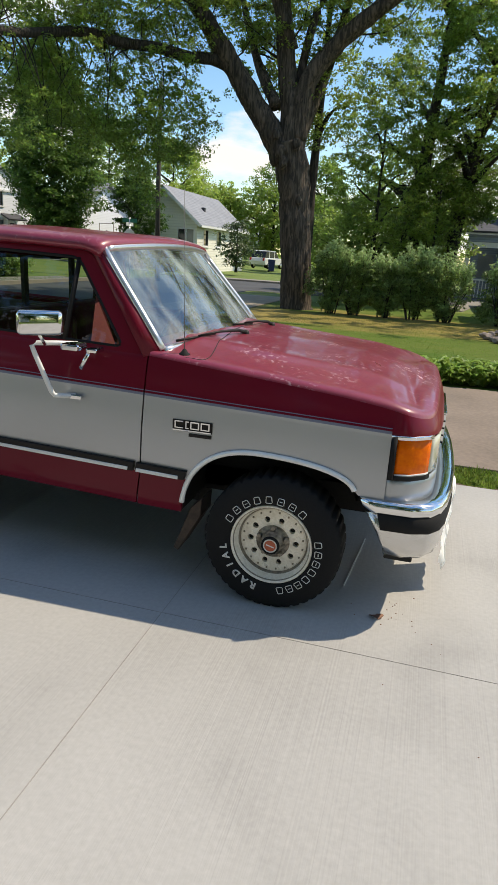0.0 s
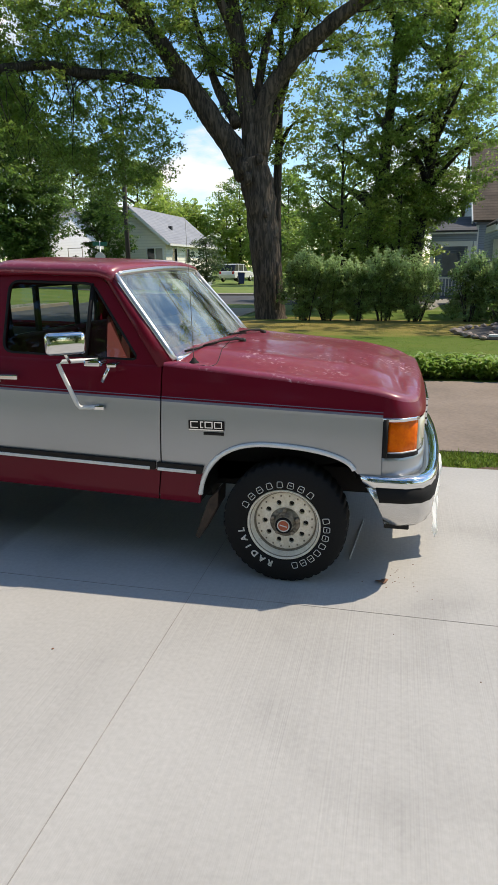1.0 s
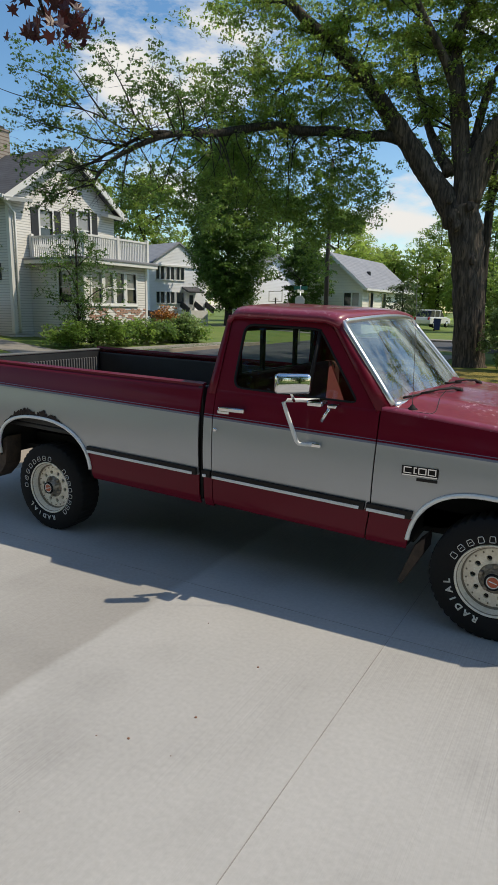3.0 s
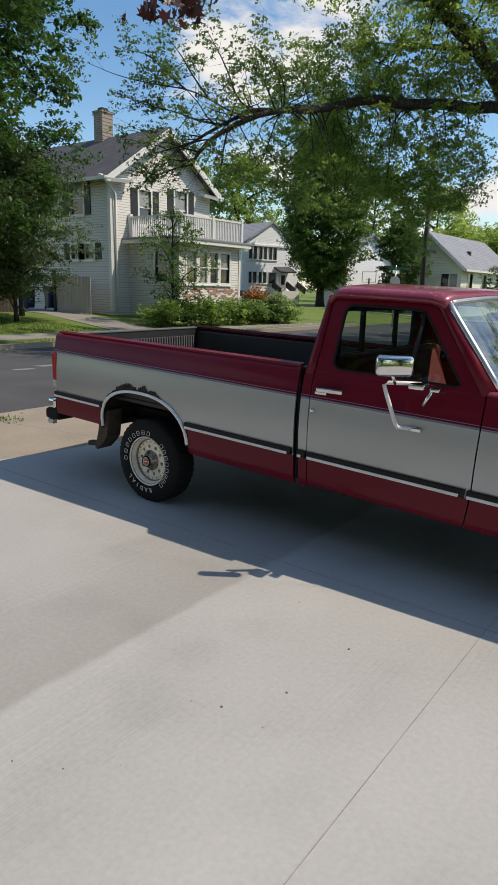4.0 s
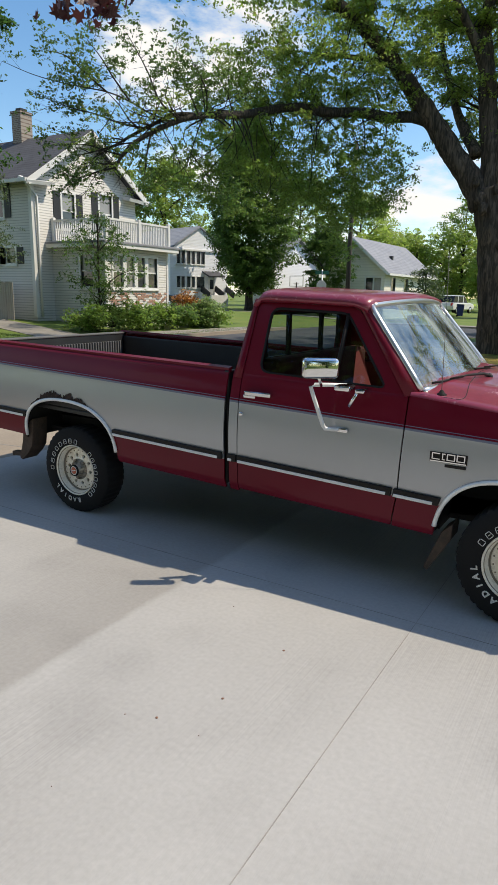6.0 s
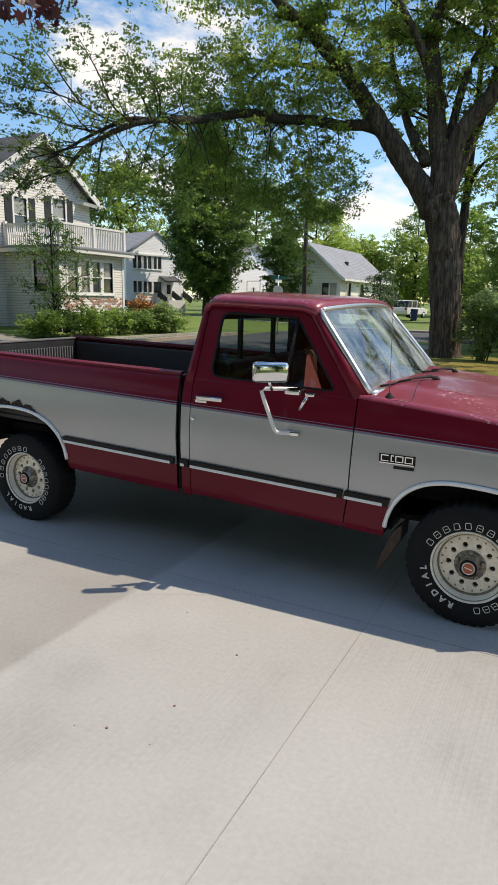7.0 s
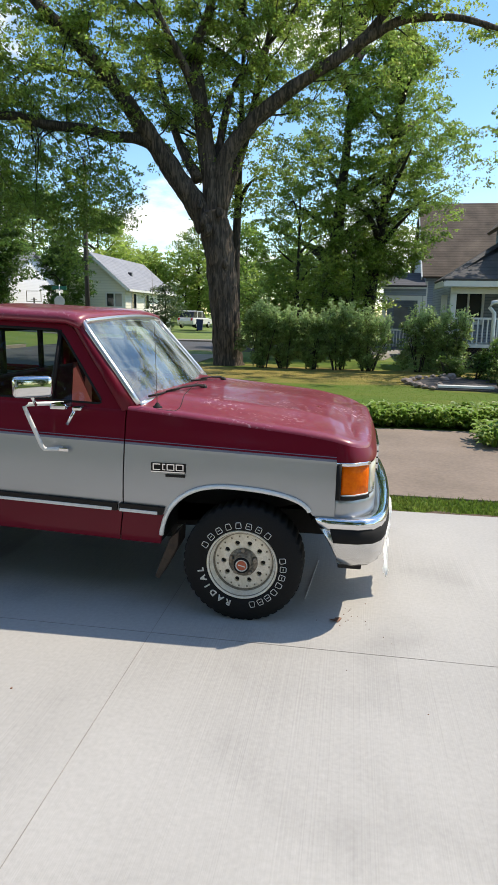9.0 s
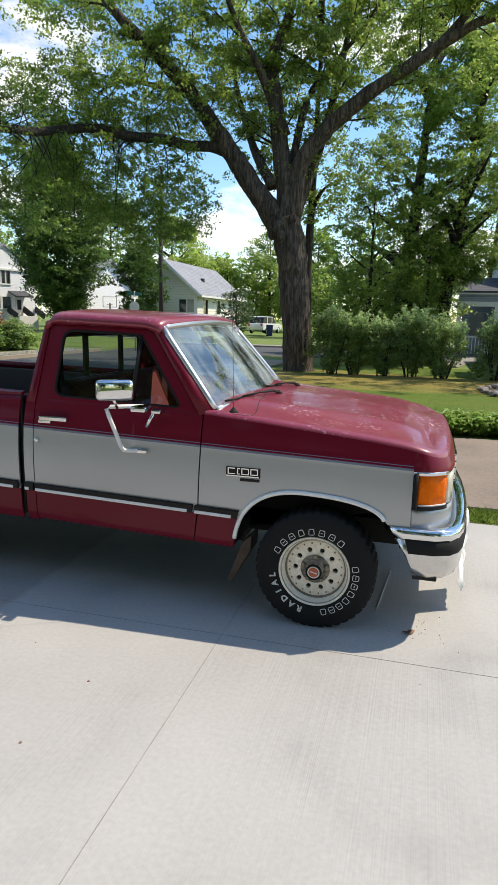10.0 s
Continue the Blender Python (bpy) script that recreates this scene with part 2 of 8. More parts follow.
def broom(m):
    """Fine ridges of a broomed finish, running along y, in the relief and faintly in the tone."""
    n, l = m.node_tree.nodes, m.node_tree.links
    bs = n["Principled BSDF"]
    tc, mp, nz = n.new("ShaderNodeTexCoord"), n.new("ShaderNodeMapping"), n.new("ShaderNodeTexNoise")
    mp.inputs["Scale"].default_value = (140, 0.16, 1)
    nz.inputs["Scale"].default_value, nz.inputs["Detail"].default_value = 1.0, 3
    l.new(tc.outputs["Object"], mp.inputs["Vector"])
    l.new(mp.outputs["Vector"], nz.inputs["Vector"])
    bp, hs, mr = n.new("ShaderNodeBump"), n.new("ShaderNodeHueSaturation"), n.new("ShaderNodeMapRange")
    bp.inputs["Strength"].default_value, bp.inputs["Distance"].default_value = 0.6, 0.0012
    l.new(nz.outputs["Fac"], bp.inputs["Height"])
    l.new(bp.outputs["Normal"], bs.inputs["Normal"])
    mr.inputs["From Min"].default_value, mr.inputs["From Max"].default_value = 0.3, 0.7
    mr.inputs["To Min"].default_value, mr.inputs["To Max"].default_value = 0.925, 1.055
    l.new(nz.outputs["Fac"], mr.inputs["Value"])
    patch, keep, stain, spot = n.new("ShaderNodeTexNoise"), n.new("ShaderNodeMapRange"), n.new("ShaderNodeTexNoise"), n.new("ShaderNodeMapRange")
    patch.inputs["Scale"].default_value, patch.inputs["Detail"].default_value = 0.8, 3
    keep.inputs["From Min"].default_value, keep.inputs["From Max"].default_value = 0.42, 0.62
    keep.inputs["To Min"].default_value, keep.inputs["To Max"].default_value = 0.0, 1.5
    stain.inputs["Scale"].default_value, stain.inputs["Detail"].default_value = 1.7, 6
    spot.inputs["From Min"].default_value, spot.inputs["From Max"].default_value = 0.54, 0.70
    spot.inputs["To Min"].default_value, spot.inputs["To Max"].default_value = 1.0, 0.90
    l.new(tc.outputs["Object"], patch.inputs["Vector"])
    l.new(tc.outputs["Object"], stain.inputs["Vector"])
    l.new(patch.outputs["Fac"], keep.inputs["Value"])
    l.new(stain.outputs["Fac"], spot.inputs["Value"])
    off, times, back_on, with_spot = [n.new("ShaderNodeMath") for _ in range(4)]
    off.operation, times.operation, back_on.operation, with_spot.operation = "SUBTRACT", "MULTIPLY", "ADD", "MULTIPLY"
    off.inputs[1].default_value = back_on.inputs[1].default_value = 1.0
    l.new(mr.outputs["Result"], off.inputs[0])
    l.new(off.outputs[0], times.inputs[0])
    l.new(keep.outputs["Result"], times.inputs[1])
    l.new(times.outputs[0], back_on.inputs[0])
    l.new(back_on.outputs[0], with_spot.inputs[0])
    l.new(spot.outputs["Result"], with_spot.inputs[1])
    l.new(with_spot.outputs[0], hs.inputs["Value"])
    old = bs.inputs["Base Color"].links[0].from_socket
    l.new(old, hs.inputs["Color"])
    l.new(hs.outputs["Color"], bs.inputs["Base Color"])


broom(CONCRETE)


def flakes_and_glints(m):
    """Flaking clear coat and painted sky glints: ragged chalky scraps in loose patches, matt where they lie."""
    n, l = m.node_tree.nodes, m.node_tree.links
    bs = n["Principled BSDF"]
    tc, where, scrap, a, b, both, mx, dull = [n.new("ShaderNode" + k) for k in ("TexCoord", "TexNoise", "TexNoise", "MapRange", "MapRange", "Math", "Mix", "Math")]
    where.inputs["Scale"].default_value, where.inputs["Detail"].default_value = 3.1, 2
    scrap.inputs["Scale"].default_value, scrap.inputs["Detail"].default_value, scrap.inputs["Distortion"].default_value = 34.0, 7, 0.5
    a.inputs["From Min"].default_value, a.inputs["From Max"].default_value = 0.48, 0.66
    b.inputs["From Min"].default_value, b.inputs["From Max"].default_value = 0.55, 0.68
    both.operation, dull.operation = "MULTIPLY", "MULTIPLY_ADD"
    both.use_clamp = True
    for k, t in ((where, a), (scrap, b)):
        l.new(tc.outputs["Object"], k.inputs["Vector"])
        l.new(k.outputs["Fac"], t.inputs["Value"])
    l.new(a.outputs["Result"], both.inputs[0])
    l.new(b.outputs["Result"], both.inputs[1])
    mx.data_type = "RGBA"
    mx.inputs["B"].default_value = (0.60, 0.36, 0.40, 1)
    l.new(both.outputs[0], mx.inputs["Factor"])
    l.new(bs.inputs["Base Color"].links[0].from_socket, mx.inputs["A"])
    l.new(mx.outputs["Result"], bs.inputs["Base Color"])
    dull.inputs[1].default_value, dull.inputs[2].default_value = -0.5, bs.inputs["Coat Weight"].default_value
    l.new(both.outputs[0], dull.inputs[0])
    l.new(dull.outputs[0], bs.inputs["Coat Weight"])


flakes_and_glints(MAROON_TOP)


def sunlit_band(m, tone):
    """A sunlit yellow strip of turf along the hedge, painted into the colour, with a broken edge."""
    n, l = m.node_tree.nodes, m.node_tree.links
    bs = n["Principled BSDF"]
    tc, sp, mp, nz, at_y, fade, out, mx = [n.new("ShaderNode" + k) for k in ("TexCoord", "SeparateXYZ", "Mapping", "TexNoise", "Math", "MapRange", "MapRange", "Mix")]
    both = n.new("ShaderNodeMath")
    mp.inputs["Scale"].default_value = (0.3, 1.0, 1.0)
    nz.inputs["Scale"].default_value, nz.inputs["Detail"].default_value = 0.9, 5
    at_y.operation, at_y.inputs[1].default_value, both.operation = "MULTIPLY_ADD", 7.0, "MULTIPLY"
    fade.inputs["From Min"].default_value, fade.inputs["From Max"].default_value = 16.6, 18.6
    out.inputs["From Min"].default_value, out.inputs["From Max"].default_value = 22.6, 21.4
    l.new(tc.outputs["Object"], sp.inputs[0])
    l.new(tc.outputs["Object"], mp.inputs["Vector"])
    l.new(mp.outputs["Vector"], nz.inputs["Vector"])
    l.new(nz.outputs["Fac"], at_y.inputs[0])
    l.new(sp.outputs["Y"], at_y.inputs[2])
    l.new(at_y.outputs[0], fade.inputs["Value"])
    l.new(at_y.outputs[0], out.inputs["Value"])
    l.new(fade.outputs["Result"], both.inputs[0])
    l.new(out.outputs["Result"], both.inputs[1])
    mx.data_type = "RGBA"
    mx.inputs["B"].default_value = (*tone, 1)
    l.new(both.outputs[0], mx.inputs["Factor"])
    l.new(bs.inputs["Base Color"].links[0].from_socket, mx.inputs["A"])
    l.new(mx.outputs["Result"], bs.inputs["Base Color"])


sunlit_band(GRASS, (0.265, 0.205, 0.060))


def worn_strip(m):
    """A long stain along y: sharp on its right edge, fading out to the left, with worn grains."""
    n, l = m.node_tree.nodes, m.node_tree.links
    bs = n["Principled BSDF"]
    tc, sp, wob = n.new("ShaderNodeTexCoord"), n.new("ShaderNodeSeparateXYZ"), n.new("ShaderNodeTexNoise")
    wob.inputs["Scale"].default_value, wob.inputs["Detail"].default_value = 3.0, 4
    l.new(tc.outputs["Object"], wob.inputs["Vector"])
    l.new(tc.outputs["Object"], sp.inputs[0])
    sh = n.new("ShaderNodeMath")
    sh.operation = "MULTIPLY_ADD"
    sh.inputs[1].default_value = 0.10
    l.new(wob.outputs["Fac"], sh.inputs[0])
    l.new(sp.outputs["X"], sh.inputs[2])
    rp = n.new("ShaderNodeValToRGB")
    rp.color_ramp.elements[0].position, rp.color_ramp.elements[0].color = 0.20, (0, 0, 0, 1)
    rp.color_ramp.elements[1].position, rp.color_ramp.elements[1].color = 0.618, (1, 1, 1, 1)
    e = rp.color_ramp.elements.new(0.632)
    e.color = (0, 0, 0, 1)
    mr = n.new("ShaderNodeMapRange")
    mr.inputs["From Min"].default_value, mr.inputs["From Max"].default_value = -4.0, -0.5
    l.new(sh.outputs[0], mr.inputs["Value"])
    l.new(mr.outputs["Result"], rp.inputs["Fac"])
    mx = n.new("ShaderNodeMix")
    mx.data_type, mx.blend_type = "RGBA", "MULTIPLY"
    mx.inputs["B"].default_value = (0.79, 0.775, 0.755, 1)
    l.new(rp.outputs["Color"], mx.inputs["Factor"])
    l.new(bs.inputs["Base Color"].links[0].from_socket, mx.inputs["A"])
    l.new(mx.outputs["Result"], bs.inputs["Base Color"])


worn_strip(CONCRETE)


# ---- mesh helpers ----
def mesh_of(name, verts, faces, mats, smooth=False, mat_ids=None):
    me = bpy.data.meshes.new(name)
    me.from_pydata([tuple(v) for v in verts], [], faces)
    for m in (mats if isinstance(mats, (list, tuple)) else [mats]):
        me.materials.append(m)
    if mat_ids is not None:
        me.polygons.foreach_set("material_index", mat_ids)
    if smooth:
        me.polygons.foreach_set("use_smooth", [True] * len(me.polygons))
    me.update()
    return me


def holder(name, label, category, group="", kind="", at=(0, 0, 0), rz=0.0):
    ob = new(name)
    ob.matrix_world = pose(*at, 0, 0, rz)
    return tagged(ob, label, category, group, kind)


def part(name, bm, material, parent=None, label="", smooth=False, bevel=0.0, segments=2, thick=0.0):
    """Links a bmesh or a mesh as one object under its thing."""
    if isinstance(bm, bmesh.types.BMesh):
        me = bpy.data.meshes.new(name)
        bm.to_mesh(me)
        bm.free()
        for m in (material if isinstance(material, (list, tuple)) else [material]):
            me.materials.append(m)
    else:
        me = bm
    if smooth:
        me.polygons.foreach_set("use_smooth", [True] * len(me.polygons))
    ob = new(name, me)
    if parent is not None:
        ob.parent = parent
    if label:
        ob["label"] = label
    if thick:
        s = ob.modifiers.new("thickness", "SOLIDIFY")
        s.thickness, s.offset = thick, -1
        if name in ("front_fender", "nose_cap", "hood", "bed_side", "door", "cab_corner"):
            e = ob.modifiers.new("crisp_rim", "EDGE_SPLIT")
            e.split_angle = radians(38)
    if bevel:
        b = ob.modifiers.new("edges", "BEVEL")
        b.width, b.segments, b.limit_method, b.angle_limit = bevel, segments, "ANGLE", radians(40)
    return ob


def add_box(bm, x0, x1, y0, y1, z0, z1, m=None, mi=0):
    vs = [bm.verts.new((x, y, z)) for x in (x0, x1) for y in (y0, y1) for z in (z0, z1)]
    if m is not None:
        for v in vs:
            v.co = m @ v.co
    for q in ((0, 1, 3, 2), (4, 6, 7, 5), (0, 4, 5, 1), (2, 3, 7, 6), (0, 2, 6, 4), (1, 5, 7, 3)):
        f = bm.faces.new([vs[i] for i in q])
        f.material_index = mi
    return bm


def box(*a, **k):
    return add_box(bmesh.new(), *a, **k)


def prism(points, a0, a1, axis="y", mi=0, bm=None):
    """A polygon extruded along an axis: points are (x, z) for y, (x, y) for z, (y, z) for x."""
    bm = bm or bmesh.new()
    put = {"y": lambda p, a: (p[0], a, p[1]), "z": lambda p, a: (p[0], p[1], a), "x": lambda p, a: (a, p[0], p[1])}[axis]
    v0 = [bm.verts.new(put(p, a0)) for p in points]
    v1 = [bm.verts.new(put(p, a1)) for p in points]
    fs = [bm.faces.new(v0), bm.faces.new(v1[::-1])]
    k = len(points)
    for i in range(k):
        fs.append(bm.faces.new((v0[i], v1[i], v1[(i + 1) % k], v0[(i + 1) % k])))
    for f in fs:
        f.material_index = mi
    bmesh.ops.recalc_face_normals(bm, faces=fs)
    return bm


def tube(path, radius, sides=8, bm=None, mi=0, cap=True):
    """A round bar along a path; radius may be a list."""
    bm = bm or bmesh.new()
    path = [Vector(p) for p in path]
    rad = radius if isinstance(radius, (list, tuple)) else [radius] * len(path)
    rings, ref = [], Vector((0.31, 0.17, 0.93))
    for i, p in enumerate(path):
        d = (path[min(i + 1, len(path) - 1)] - path[max(i - 1, 0)]).normalized()
        u = d.cross(ref)
        if u.length < 0.05:
            u = d.cross(Vector((1, 0, 0)))
        u.normalize()
        w = d.cross(u)
        rings.append([bm.verts.new(p + (u * math.cos(2 * math.pi * k / sides) + w * math.sin(2 * math.pi * k / sides)) * rad[i])
                      for k in range(sides)])
    for a, b in zip(rings, rings[1:]):
        for k in range(sides):
            f = bm.faces.new((a[k], a[(k + 1) % sides], b[(k + 1) % sides], b[k]))
            f.material_index, f.smooth = mi, True
    if cap:
        for r in (rings[0][::-1], rings[-1]):
            bm.faces.new(r).material_index = mi
    return bm


def lathe(profile, sides=32, bm=None, mi=0, axis="y"):
    """A profile of (radius, along) turned about an axis."""
    bm = bm or bmesh.new()
    rings = []
    for r, a in profile:
        ring = []
        for k in range(sides):
            c, s = r * math.cos(2 * math.pi * k / sides), r * math.sin(2 * math.pi * k / sides)
            ring.append(bm.verts.new((c, a, s) if axis == "y" else (c, s, a)))
        rings.append(ring)
    fs = []
    for p, q in zip(rings, rings[1:]):
        for k in range(sides):
            f = bm.faces.new((p[k], p[(k + 1) % sides], q[(k + 1) % sides], q[k]))
            f.material_index, f.smooth = mi, True
            fs.append(f)
    bmesh.ops.recalc_face_normals(bm, faces=fs)
    return bm


def smooth_path(pts, per=5):
    """A soft curve through a few points."""
    p = [Vector(q) for q in pts]
    p = [p[0] * 2 - p[1]] + p + [p[-1] * 2 - p[-2]]
    out = []
    for i in range(1, len(p) - 2):
        for s in range(per):
            t = s / per
            a, b, c, d = p[i - 1:i + 3]
            out.append(0.5 * ((2 * b) + (c - a) * t + (2 * a - 5 * b + 4 * c - d) * t * t + (3 * b - a - 3 * c + d) * t ** 3))
    out.append(p[-2])
    return out


def lerp(table, x):
    """Straight-line reading of a small table of (x, value)."""
    xs, ys = zip(*table)
    return float(np.interp(x, xs, ys))


# ---- pickup truck: front axle at x = 0, facing +x, right flank near y = 0 ----
RAKE = 0.036
WIDTH = 2.0
truck = holder("pickup_truck", "two-tone maroon and silver pickup truck parked on the driveway", "pickup truck")


def low(x, z):
    """The truck stands a little nose down, and its door seam leans at the foot."""
    lean = (0.010 + 0.035 * min(z - 1.0, 0) + 0.10 * min(z - 0.62, 0)) * math.exp(-((x + 0.73) / 0.2) ** 2)
    return x + lean, z - RAKE * x


def body(verts):
    out = []
    for x, y, z in verts:
        xx, zz = low(x, z)
        out.append((xx, y, zz))
    return out


def flip(me):
    """The left-hand twin of a right-hand mesh."""
    tw = me.copy()
    co = np.empty(len(tw.vertices) * 3)
    tw.vertices.foreach_get("co", co)
    co = co.reshape(-1, 3)
    co[:, 1] = WIDTH - co[:, 1]
    tw.vertices.foreach_set("co", co.ravel())
    tw.flip_normals()
    return tw


SECTION = [(0.36, 0.055), (0.40, 0.03), (0.45, 0.016), (0.588, 0.010), (0.633, 0.0055), (0.70, 0.0015), (0.77, 0.0), (0.84, 0.0014), (0.91, 0.0056), (0.97, 0.0112), (0.985, 0.0125), (1.004, 0.0115),
           (1.025, 0.020), (1.10, 0.036), (1.18, 0.06), (1.30, 0.10), (1.66, 0.215)]
LEVELS = [0.36, 0.385, 0.41, 0.45, 0.52, 0.588, 0.633, 0.70, 0.77, 0.84, 0.91, 0.97, 0.99, 1.004, 1.014, 1.018, 1.025, 1.06, 1.10, 1.14]
LIP = [(-0.045, 0.0), (-0.02, 0.006), (-0.006, 0.02), (0.0, 0.045)]


def paint_band(z):
    if z < 0.6:
        return 0
    if z < 0.99:
        return 1
    if z < 1.004:
        return 2
    return 2 if 1.014 < z < 1.018 else 0


def flank(x0, x1, bottom, top, dx=0.025, rolled=True):
    """One outer side panel: columns along x, rows at fixed heights clipped to its lower and upper edge."""
    n = max(2, int((x1 - x0) / dx))
    verts, faces, ids = [], [], []
    rows = 0
    for i in range(n + 1):
        x = x0 + (x1 - x0) * i / n
        b, t = bottom(x), top(x)
        col = [(min(max(z, b), t - 0.05), None) for z in LEVELS]
        col = [(z, lerp(SECTION, z)) for z, _ in col]
        ytop = lerp(SECTION, t - 0.045)
        col += [(t + dz, ytop + dy) for dz, dy in LIP] if rolled else [(t, lerp(SECTION, t))]
        rows = len(col)
        verts += [(x, y, z) for z, y in col]
    for i in range(n):
        for j in range(rows - 1):
            a, b = i * rows + j, (i + 1) * rows + j
            h = [verts[k][2] for k in (a, a + 1, b, b + 1)]
            if max(h) - min(h) < 1e-6 or (abs(h[0] - h[1]) < 1e-6 and abs(h[2] - h[3]) < 1e-6):
                continue
            faces.append((a, b, b + 1, a + 1))
            mid = 0.5 * (LEVELS[j] + LEVELS[j + 1]) if j + 1 < len(LEVELS) else 1.12
            ids.append(paint_band(mid))
    me = mesh_of("panel", body(verts), faces, [MAROON, SILVER, PINSTRIPE, DARK], True, ids)
    bm = bmesh.new()
    bm.from_mesh(me)
    bmesh.ops.remove_doubles(bm, verts=bm.verts, dist=1e-5)
    bmesh.ops.delete(bm, geom=[v for v in bm.verts if not v.link_faces], context="VERTS")
    bm.to_mesh(me)
    bm.free()
    me.polygons.foreach_set("use_smooth", [True] * len(me.polygons))
    return me


def arch(cx, half, crown, foot_f, foot_r, power=2.4):
    """Lower edge of a wheel opening."""
    def edge(x, base):
        u = abs((x - cx) / half)
        if u >= 1:
            return base
        foot = foot_f if x > cx else foot_r
        return max(base, foot + (crown - foot) * (1 - u ** power) ** (1 / power))
    return edge


F_ARCH = arch(-0.055, 0.435, 0.795, 0.665, 0.40)
R_ARCH = arch(-3.43, 0.50, 0.785, 0.40, 0.46)
HOOD_EDGE = [(-0.74, 1.20), (-0.4, 1.182), (-0.03, 1.160), (0.3, 1.137), (0.45, 1.122), (0.56, 1.106), (0.64, 1.088), (0.70, 1.070), (0.78, 1.052)]
HOOD_TOP = [(-0.74, 1.20), (-0.4, 1.182), (-0.03, 1.160), (0.4, 1.136), (0.60, 1.122), (0.78, 1.100)]


def fender_low(x):
    return F_ARCH(x, 0.395 if x < -0.05 else 0.672)


def bed_low(x):
    return R_ARCH(x, 0.378 if x > -3.4 else 0.425)


def bed_top(x):
    return lerp([(-4.6, 1.155), (-1.9, 1.19)], x)


def flange(arc, x0, x1, width=0.014):
    """Bright lip that follows a wheel opening."""
    pts = []
    for i in range(41):
        x = x0 + (x1 - x0) * (0.5 - 0.5 * math.cos(math.pi * i / 40))
        z = arc(x)
        pts.append((x, lerp(SECTION, z) - 0.006, z))
    return tube(body(pts), width, 6)


fender_me = flank(-0.717, 0.516, fender_low, lambda x: lerp(HOOD_EDGE, x) - 0.017, 0.02, False)
door_me = flank(-1.832, -0.725, lambda x: 0.398, lambda x: 1.20)
bed_me = flank(-4.57, -1.945, bed_low, bed_top, 0.02)
corner_me = flank(-1.905, -1.838, lambda x: 0.378, lambda x: 1.20)
for side, me in (("right", 0), ("left", 1)):
    def twin(m):
        return flip(m) if me else m
    fender = part("front_fender", twin(fender_me), None, truck, "", True, thick=0.012)
    bedside = part("bed_side", twin(bed_me), None, truck, "silver bed side with a rusted wheel arch" if not me else "", True, thick=0.012)
    door = part("door", twin(door_me), None, truck, "closed two-tone door", True, thick=0.012)
    part("cab_corner", twin(corner_me), None, truck, "", True, thick=0.012)
    if not me:
        part("wheel_lip", flange(fender_low, -0.488, 0.375), LIP_BRIGHT, fender, "bright wheel-arch moulding", True)
        part("wheel_lip", flange(bed_low, -3.93, -2.932), LIP_BRIGHT, bedside, "bright wheel-arch moulding", True)


# side moulding: black band with a white insert, in four lengths
def moulding(x0, x1, owner, taper=0.0):
    bm = bmesh.new()
    zs = (0.588, 0.636)
    pts = [(x0, zs[0]), (x1, zs[0]), (x1 - taper, zs[1]), (x0, zs[1])]
    prism(pts, -0.014, 0.01, "y", 0, bm)
    for v in bm.verts:
        v.co.x, v.co.z = low(v.co.x, v.co.z)
    band = part("side_moulding", bm, BLACK_TRIM, owner, "black side moulding with white insert", bevel=0.003)
    bm = prism([(x0 + 0.006, 0.589), (x1 - 0.03, 0.589), (x1 - 0.03, 0.608), (x0 + 0.006, 0.608)], -0.0185, -0.012)
    for v in bm.verts:
        v.co.x, v.co.z = low(v.co.x, v.co.z)
    part("insert_strip", bm, WHITE_TRIM, band, bevel=0.002)


moulding(-0.74, -0.478, truck, -0.012)
moulding(-1.828, -0.752, truck)
moulding(-1.905, -1.84, truck)
moulding(-2.945, -1.955, truck)
moulding(-4.56, -3.905, truck)


# ---- cab: pillars, roof, glass ----
def rounded(points, r, steps=4):
    """A polygon with rounded corners, the same count of points at each corner."""
    out, k = [], len(points)
    for i in range(k):
        p, a, b = Vector(points[i]), Vector(points[i - 1]), Vector(points[(i + 1) % k])
        rr = r[i] if isinstance(r, (list, tuple)) else r
        p0, p1 = p + (a - p).normalized() * rr, p + (b - p).normalized() * rr
        for s in range(steps + 1):
            t = s / steps
            out.append(tuple(p0.lerp(p, t).lerp(p.lerp(p1, t), t)))
    return out


OUTER = [(-0.748, 1.175), (-1.10, 1.650), (-1.80, 1.650), (-1.832, 1.175)]
HOLE = [(-0.86, 1.205), (-1.165, 1.612), (-1.70, 1.612), (-1.715, 1.205)]


def green(x, z, dy=0.0):
    return (x, lerp(SECTION, z) + dy, z)


def door_frame():
    o, h = rounded(OUTER, [0.03, 0.06, 0.05, 0.01]), rounded(HOLE, [0.04, 0.05, 0.07, 0.07])
    k = len(o)
    verts = [green(*p) for p in o] + [green(*p, -0.002) for p in h] + [green(*p, 0.03) for p in h] + [green(*p, 0.03) for p in o]
    faces = []
    for a in range(3):
        for i in range(k):
            j = (i + 1) % k
            faces.append((a * k + i, a * k + j, (a + 1) * k + j, (a + 1) * k + i))
    for i in range(k):
        j = (i + 1) % k
        faces.append((3 * k + i, 3 * k + j, j, i))
    return mesh_of("frame", body(verts), faces, MAROON)


def seal():
    h = rounded(HOLE, [0.04, 0.05, 0.07, 0.07])
    return tube(body([green(*p, 0.004) for p in h + h[:1]]), 0.009, 6)


